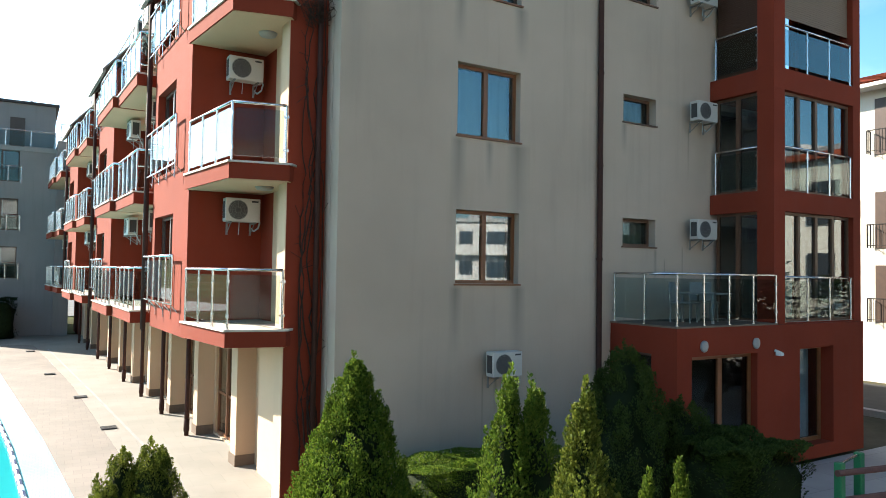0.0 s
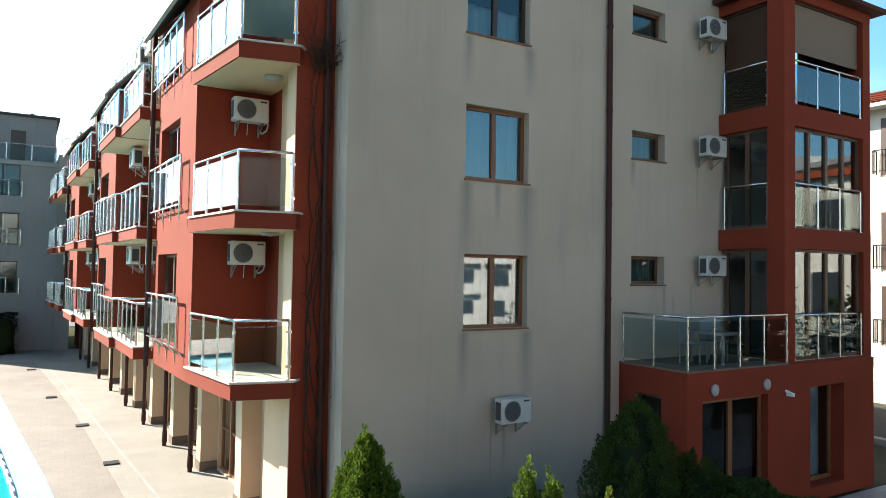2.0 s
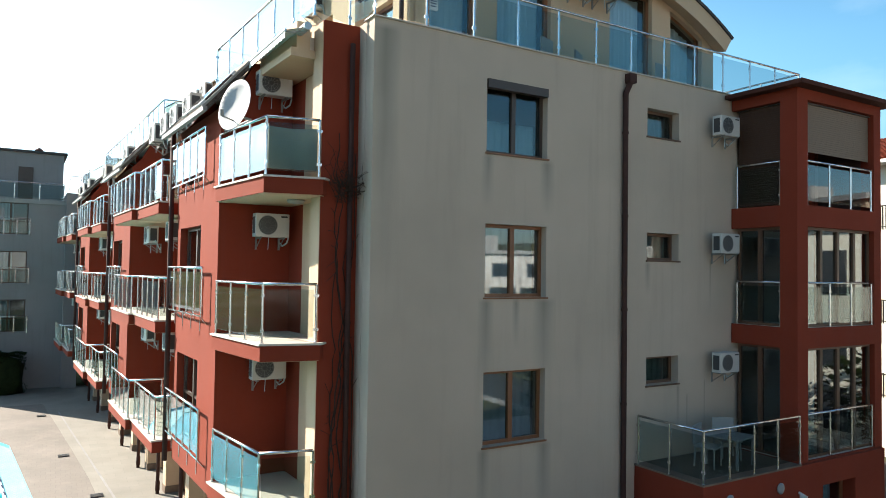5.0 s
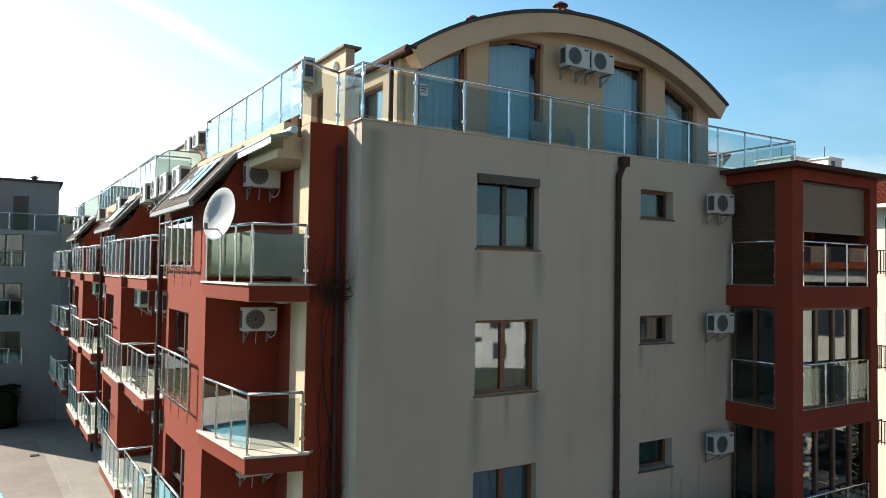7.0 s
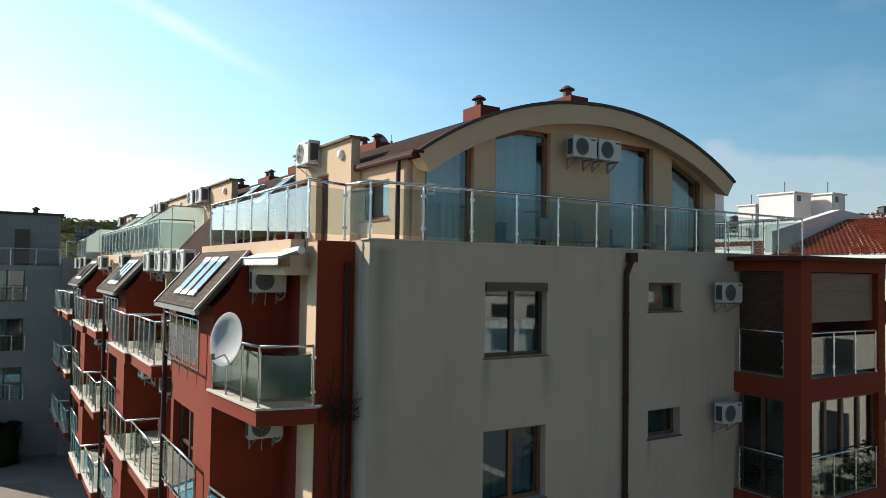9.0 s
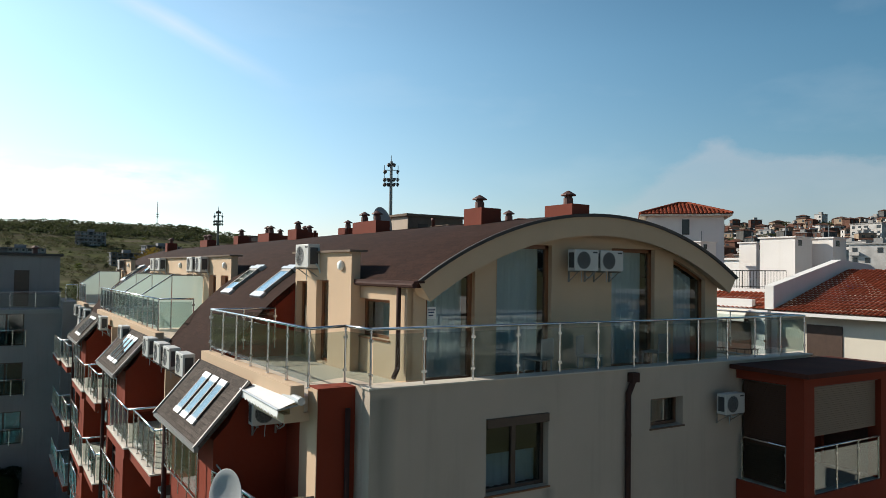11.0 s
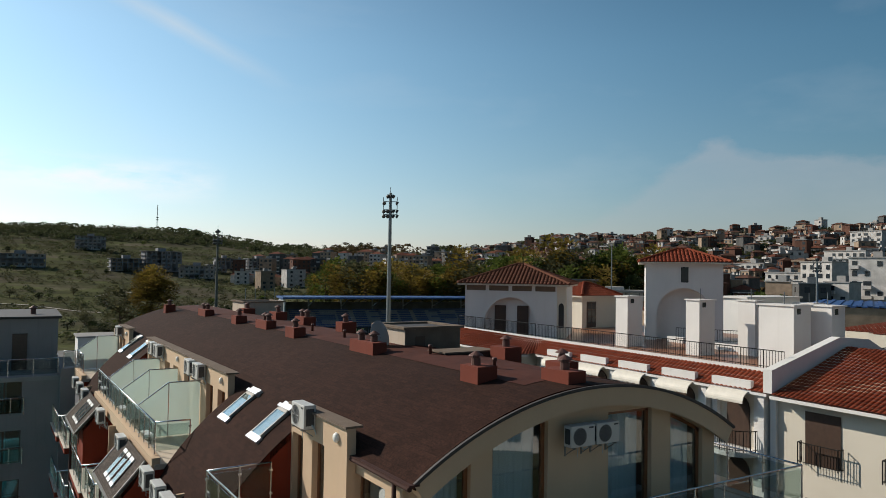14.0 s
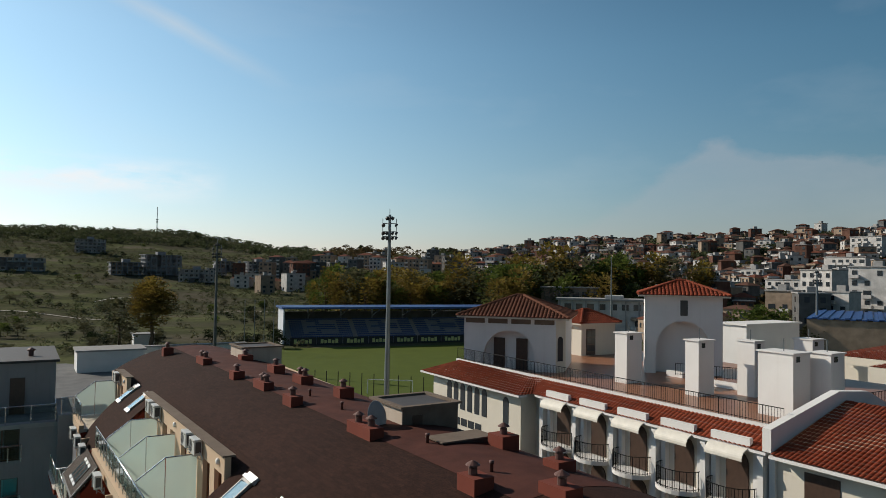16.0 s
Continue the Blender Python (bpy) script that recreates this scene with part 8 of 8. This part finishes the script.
def canopy_mesh():
    bm = bmesh.new()
    k = 8
    for i in range(k):
        t0, t1 = math.pi / 2 * i / k, math.pi / 2 * (i + 1) / k
        a = [(-0.95 * math.sin(t), 0.62 * math.cos(t) - 0.1) for t in (t0, t1)]
        vs = [bm.verts.new((a[j][0], y, a[j][1])) for y, j in ((-0.88, 0), (0.88, 0), (0.88, 1), (-0.88, 1))]
        bm.faces.new(vs)
        lo = [bm.verts.new((v.co.x + 0.02, v.co.y, v.co.z - 0.05)) for v in vs]
        bm.faces.new(lo[::-1])
    return to_mesh("canopy", bm, M_CANOPY, False)


CAN = canopy_mesh()
for i in range(5):
    y = 35.35 - i * 3.22
    blockm = bmbox(29.4, 29.64, y - 1.1, y + 1.1, 12.12, 12.62)
    part("canopy_block", blockm, M_WHITE, hotel)
    for lvl in (9.25, 6.2):
        if lvl > 9:
            share("canopy", CAN, hotel, Matrix.Translation((29.42, y, 11.70)) @ Matrix.Diagonal((0.62, 1.2, 0.84, 1)), "white curved canopy")
        share("arched_door", DOOR, hotel, pose(29.96, y, lvl + 0.05, 0, 0, -90), "brown arched door")
        bm = bmesh.new()
        pts = [(30.0, y + 1.25)] + [(30.0 - 0.5 - 1.0 * math.sin(math.pi * q / 10), y + 1.25 * math.cos(math.pi * q / 10)) for q in range(11)] + [(30.0, y - 1.25)]
        prism(bm, pts, lvl - 0.22, lvl)
        bmesh.ops.recalc_face_normals(bm, faces=bm.faces)
        part("balcony", bm, M_WHITE, hotel, "rounded white balcony")
        iron_rail(hotel, [(x + 0.06 * (1 if x < 30 else 0), yy) for x, yy in pts], lvl, 1.0, 0.12, "balcony_railing")
    for s in ((-1, 1) if i == 0 else (-1,)):
        part("pier", bmbox(29.42, 30.015, y + s * 1.61 - 0.16, y + s * 1.61 + 0.16, 0, 12.02), M_WHITE, hotel)
        for q in (-0.42, 0.42):
            part("half_pier", bmbox(29.72, 30.012, y + s * 1.61 + q - 0.15, y + s * 1.61 + q + 0.15, 0, 12.01), M_WHITE, hotel)
# right wing with the big tile roof
part("right_wing", bmbox(29.9, 41.3, 7, 20.45, 0, 12.1), M_IVORY, hotel)
part("low_wing", bmbox(30.4, 44, -5, 6.99, 0, 9.5), M_IVORY, hotel)
part("low_wing_roof", bmbox(30.1, 44.2, -5.3, 6.99, 9.5, 9.8), M_CLAY, hotel)
for y in (4.5, 1.2, -2.2):
    for z in (6.6, 3.4, 0.6):
        part("low_wing_window", bmbox(30.3, 30.42, y - 0.6, y + 0.6, z, z + 1.9), M_WINDARK, hotel)
part("eave_gutter", bmbox(29.1, 29.9, 7, 20.2, 11.98, 12.12), M_WHITE, hotel, "white moulded eave gutter")
tile_roof("main_roof", (29.15, 20.2, 12.14), (29.15, 7, 12.14), (35.4, 20.2, 14.1), (35.4, 7, 14.1), hotel, M_CLAY, 0.22, 0.34, 0.06, "red clay barrel-tile roof")
tile_roof("main_roof_rear", (41.5, 20.2, 12.14), (41.5, 7, 12.14), (35.4, 20.2, 14.1), (35.4, 7, 14.1), hotel, M_CLAY, 0.6, 0.8, 0.07)
bm = bmesh.new()
ring = [(29.3, 12.2), (35.2, 14.05), (41.2, 12.2), (41.2, 12.9), (37.6, 14.42), (34.9, 14.62), (29.3, 13.28)]
a = [bm.verts.new((x, 20.2, z)) for x, z in ring]
b = [bm.verts.new((x, 20.65, z)) for x, z in ring]
for q in ((0, 1, 5, 6), (1, 4, 5), (1, 2, 3, 4)):
    bm.faces.new([a[i] for i in q])
    bm.faces.new([b[i] for i in q[::-1]])
for i in range(7):
    bm.faces.new((a[(i + 1) % 7], a[i], b[i], b[(i + 1) % 7]))
part("sloping_parapet", bm, M_WHITE, hotel, "white sloping parapet between the roofs")
TALLW = to_mesh("tall_window", bmbox(-0.8, 0.8, 0, 0.06, 0, 2.3), M_DOORW)
for lvl in (9.3, 5.45, 2.45):
    for y in (18.15, 14.55, 12.4, 10.2, 6.8):
        share("tall_window", TALLW if y > 14 or y < 8 else AW, hotel, pose(29.86, y, lvl, 0, 0, -90))
        iron_rail(hotel, [(29.8, y + 0.95), (29.45, y + 0.9), (29.45, y - 0.9), (29.8, y - 0.95)], lvl, 0.95, 0.12, "window_railing")
# roof deck shafts
for x0, x1, y0, y1, z1 in ((37.85, 39.4, 37.5, 38.7, 15.95), (38.2, 39.75, 31.4, 32.5, 15.95), (41.4, 42.4, 29.5, 30.8, 15.95), (36.85, 38.5, 23.9, 26.1, 15.95), (38.95, 40.3, 22.95, 24.2, 15.95), (50.5, 52.0, 31.0, 32.5, 15.6)):
    c = part("shaft", bmbox(x0, x1, y0, y1, 12.3, z1), M_WHITE, hotel, "tall white rendered roof shaft")
    part("shaft_cap", bmbox(x0 - 0.09, x1 + 0.09, y0 - 0.09, y1 + 0.09, z1, z1 + 0.08), M_WHITE, c)
    part("vent_hole", bmbox(x0 + 0.3, x0 + 0.65, y0 - 0.012, y0 + 0.2, z1 - 0.45, z1 - 0.12), M_WINDARK, c)
    bm = bmesh.new()
    tube(bm, ((x0 + x1) / 2, (y0 + y1) / 2, z1), ((x0 + x1) / 2, (y0 + y1) / 2, z1 + 0.8), 0.03, 5)
    part("vent_rod", bm, M_GALV, c)


def hip(name, cx, cy, w, d, z, rise, turn, over=0.6, mat=None, parent=None, pitch=0.30, course=0.36):
    """Hipped roof: tile rows run straight up each slope and are cut off at the hips; rounded tiles cap hips and ridge."""
    m = pose(cx, cy, z, 0, 0, turn)
    w2, d2 = w / 2 + over, d / 2 + over
    rl = max(0.15, w2 - d2)
    for side in range(4):
        half, depth, flat_half = (w2, d2, rl) if side % 2 == 0 else (d2, w2 - rl, 0.0)
        turn_m = m @ Matrix.Rotation(side * math.pi / 2, 4, 'Z')
        vs, fs = [], []
        rows = int(2 * half / pitch)
        for i in range(rows):
            u = -half + pitch * 0.5 + (2 * half - pitch) * i / (rows - 1)
            reach = min(1.0, (half - abs(u) + pitch * 0.3) / max(0.01, half - flat_half))
            n_c = max(1, int(reach * depth / course))
            for c_ in range(n_c):
                v0, v1 = reach * c_ / n_c - (0.012 if c_ else 0.03), reach * (c_ + 1) / n_c
                r = pitch * 0.40
                wob = 0.012 * math.sin(i * 12.9898 + c_ * 78.233)
                base = len(vs)
                for v, up in ((v0, 0.045), (v1, 0.0)):
                    for q in range(5):
                        an = math.pi * q / 4
                        vs.append(tuple(turn_m @ Vector((u + wob + r * math.cos(an), -(d2 if side % 2 == 0 else w2) + v * depth, v * rise + up + r * 0.75 * math.sin(an)))))
                for q in range(4):
                    fs.append((base + q, base + q + 1, base + 6 + q, base + 5 + q))
                fs.append((base, base + 1, base + 2, base + 3, base + 4))
        e0 = d2 if side % 2 == 0 else w2
        base = len(vs)
        vs.extend(tuple(turn_m @ Vector(p)) for p in ((-half, -e0, 0.0), (half, -e0, 0.0), (flat_half, -e0 + depth, rise), (-flat_half, -e0 + depth, rise)))
        fs.append((base, base + 1, base + 2, base + 3))
        me = bpy.data.meshes.new(name)
        me.from_pydata(vs, [], fs)
        me.materials.append(mat or M_CLAY)
        o = new(name, me)
        o.parent = parent
        tagged(o, kind="stuff")
    for a, b in (((-w2, -d2, 0), (-rl, 0, rise)), ((w2, -d2, 0), (rl, 0, rise)), ((w2, d2, 0), (rl, 0, rise)), ((-w2, d2, 0), (-rl, 0, rise)), ((-rl, 0, rise), (rl, 0, rise))):
        bm = bmesh.new()
        a, b = m @ Vector(a), m @ Vector(b)
        k = max(1, int((b - a).length / 0.4))
        for i in range(k):
            tube(bm, a.lerp(b, i / k) + Vector((0, 0, 0.07)), a.lerp(b, (i + 1.05) / k) + Vector((0, 0, 0.05)), 0.13, 8)
        part("hip_cap", bm, mat or M_CLAY, parent)
    bm = bmbox(-w2, w2, -d2, d2, -0.16, -0.02)
    bm.transform(m)
    part("eave_board", bm, M_IVORY, parent)


# corner pavilion, set at a slant, with a chamfered corner
pm = pose(34.64, 47.2, 12.3, 0, 0, -38) @ Matrix.Translation((-4.05, 0, 0)) @ Matrix.Rotation(radians(-8), 4, 'Z') @ Matrix.Translation((4.05 * 0.945, 0, 0)) @ Matrix.Diagonal((0.945, 1, 1, 1))
PH = 4.35
arch_recess(hotel, pm, 4.6, 3.3, 8.1, PH, 0.8, M_WHITE)
bm = prism(bmesh.new(), [(-4.05, 0.82), (4.05, 0.82), (4.75, 1.5), (4.75, 7.4), (-4.05, 7.4)], 0, PH)
bm.transform(pm)
part("pavilion_body", bm, M_WHITE, hotel)
bm = prism(bmesh.new(), [(4.052, 0.0), (4.75, 0.7), (4.75, 1.5), (4.052, 0.81)], 0, PH)
bm.transform(pm)
part("pavilion_chamfer", bm, M_IVORY, hotel)
share("arched_window", AW, hotel, pm @ pose(4.40, 0.32, 0.9, 0, 0, 45) @ Matrix.Diagonal((0.9, 1, 1, 1)))
for s in (-1.0, 1.0):
    bm = bmbox(s - 0.5, s + 0.5, 0.7, 0.81, 0.0, 2.6)
    bm.transform(pm)
    part("shutter_door", bm, M_DOORW, hotel)
bm = bmbox(-4.05, -4.01, 0.0, 0.82, 0, PH)
bm.transform(pm)
part("pavilion_cheek", bm, M_WHITE, hotel)
# flush dark panels paint the shade of the recesses under the eave
for s in (-3.05, -1.02, 1.02, 3.05):
    bm = bmbox(s - 0.86, s + 0.86, -0.012, 0.2, PH - 0.52, PH - 0.1)
    bm.transform(pm)
    part("eave_recess_shade", bm, M_COPING, hotel)
c = pm @ Vector((0.3, 3.75, 0))
hip("pavilion_roof", c.x, c.y, 8.25, 7.6, 16.72, 1.62, -46, 0.5, M_CLAYOLD, hotel)
# square tower
tm = pose(43.72, 41.19, 12.3, 0, 0, -46) @ Matrix.Translation((3.0, 0, 0)) @ Matrix.Diagonal((0.968, 1, 1, 1))
TH = 6.35
arch_recess(hotel, tm, 4.4, 4.3, 6.2, TH, 1.0, M_WHITE)
bm = bmbox(-3.1, 3.1, 1.05, 5.2, 0, TH)
bm.transform(tm)
part("tower_body", bm, M_WHITE, hotel)
for s in (-1, 1):
    bm = bmbox(s * 3.08 - 0.02, s * 3.08 + 0.02, 0.0, 1.05, 0, TH)
    bm.transform(tm)
    part("tower_cheek", bm, M_WHITE, hotel)
bm = bmbox(-0.25, 0.35, -0.03, 0.1, 4.75, 6.0)
bm.transform(tm)
part("tower_window", bm, M_WINDARK, hotel)
c = tm @ Vector((0, 2.6, 0))
hip("tower_roof", c.x, c.y, 6.0, 5.2, 18.72, 1.1, -46, 0.55, M_CLAY, hotel)
# small cream roof house, low parapets, white upper storeys behind the deck
part("garden_house", bmbox(46.7, 51.2, 52.1, 56, 12.3, 15.45), M_IVORY, hotel, "small cream roof house")
gd = part("garden_house_door", bmbox(47.3, 48.5, 52.05, 52.2, 12.35, 14.9), M_DOORW, hotel)
for q in (0, 1):
    for k in range(3):
        part("pane", bmbox(47.4 + q * 0.53, 47.87 + q * 0.53, 52.035, 52.06, 12.75 + k * 0.7, 13.36 + k * 0.7), M_WINDARK, gd)
hip("garden_house_roof", 48.95, 54.05, 4.5, 3.9, 15.5, 1.2, 0, 0.5, M_CLAY, hotel)
for x0, x1, y0, y1 in ((42.9, 43.2, 31.9, 34.3), (44.0, 44.3, 37.6, 39.2)):
    part("low_parapet", bmbox(x0, x1, y0, y1, 12.3, 12.75), M_WHITE, hotel)
part("upper_storey", bmbox(61.6, 70.5, 44.5, 47.5, 0, 15.4), M_WHITE, hotel)
part("upper_storey_cap", bmbox(61.4, 70.7, 44.3, 47.7, 15.4, 15.6), M_WHITE, hotel)
for x0, y0, x1, y1, z0 in ((60, 24, 100, 32, 13.0), (75, 33, 110, 44, 12.0)):
    part("rear_wing", bmbox(x0, x1, y0, y1, 0, z0), M_IVORY, hotel)
    tile_roof("rear_roof", (x0, y1, z0), (x0, y0, z0), (x1, y1, z0 + 1.5), (x1, y0, z0 + 1.5), hotel, M_CLAY, 0.5, 0.8)
# blue sports hall roofs beyond
b = thing("sports_hall", "low hall with bright blue sheet roof", "hall")
b.matrix_basis = pose(*polar(62.5, 166), 0, 0, 0, -62.5)
part("wall", bmbox(-12, 17, 0.3, 40.7, 0, 11.6), M_HC, b)
SHEET = to_mesh("roof_sheet", bmbox(0, 0.96, 0, 41, 0, 0.3), M_BLUE)
for i in range(29):
    share("roof_sheet", SHEET, b, Matrix.Translation((-12 + i, 0, 11.62 + 0.18 * (i % 2))))

# ---- street side: kerb, road, painted bench frame ----
bm = bmesh.new()
bm.faces.new([bm.verts.new((x, y, 0.065)) for x, y in ((22.6, -40), (28.8, -40), (28.8, 80), (22.6, 80))])
tagged(part("road", bm, M_ROAD), "narrow asphalt lane beside the hotel", "road", kind="structure")
tagged(part("kerb", bmbox(22.3, 22.6, -40, 80, 0.0, 0.2), M_CONCR), "grey concrete kerb", "kerb", kind="structure")
rack = thing("timber_frame", "green painted posts with maroon rails", "frame")
for x, y in ((10.55, 5.95), (11.45, 6.15), (12.2, 5.6)):
    bm = bmbox(x - 0.06, x + 0.06, y - 0.06, y + 0.06, 0.05, 1.45)
    part("post", bevelled(bm, 0.012, 1), M_GREENP, rack)
bm = bmesh.new()
for a, b in (((10.4, 5.9, 1.32), (12.4, 5.5, 1.32)), ((10.4, 5.95, 0.9), (12.4, 5.55, 0.9))):
    tube(bm, a, b, 0.05, 8)
part("rail", bm, M_MAROON, rack)
bm = bmesh.new()
for z in (1.42, 0.75):
    tube(bm, (10.55, 5.95, z), (11.45, 6.15, z), 0.02, 6)
part("bar", bm, M_CHROME, rack)

# ---- the neighbouring houses behind the viewpoint, mirrored in the windows ----
for (x, y, w, st, flat, nm) in ((50, -12, 20, 4, True, "cream"), (41, -38, 24, 3, True, "white"), (10, -52, 14, 2, False, "cream"), (-12, -58, 16, 2, False, "white"), (-34, -50, 14, 2, False, "cream"), (30, -62, 16, 3, False, "white")):
    house(x, y, w, 11, st, M_HC if nm == "cream" else M_HW, M_CONCR if flat else M_CLAYOLD, flat, -75 if x > 45 else (213 if x == 41 else 180), 4000 + x, nm + " rendered neighbouring house", "neighbouring houses", True)
for i in range(9):
    tree(-50 + i * 7.5 + (i * 37 % 5), -34 - (i * 53 % 9), 0.75 + 0.07 * (i % 4), ("dark", "green", "olive")[i % 3], 900 + i, 0.8, "trees behind the houses")
# unseen trees added to block skylight on the annex and darken its reflections
for i, (x, y, s_) in enumerate(((19.5, 3.6, 0.8), (23.5, 0.8, 0.95), (27.2, 4.6, 0.75), (21.5, -3.2, 0.9))):
    tree(x, y, s_, "dark", 950 + i, 0.9, "garden trees mirrored in the glass")
# unseen blocks added behind the viewpoint to cut skylight and bounce sunlight
for i, (az, d, w, st) in enumerate(((186, 44, 40, 5), (222, 46, 36, 5), (256, 50, 34, 4))):
    x, y = polar(az, d)
    house(x, y, w, 12, st, M_HW, M_CONCR, True, 180 - az, 4200 + i, "pale unseen block added behind the viewpoint to shape the light", "neighbouring blocks", False)
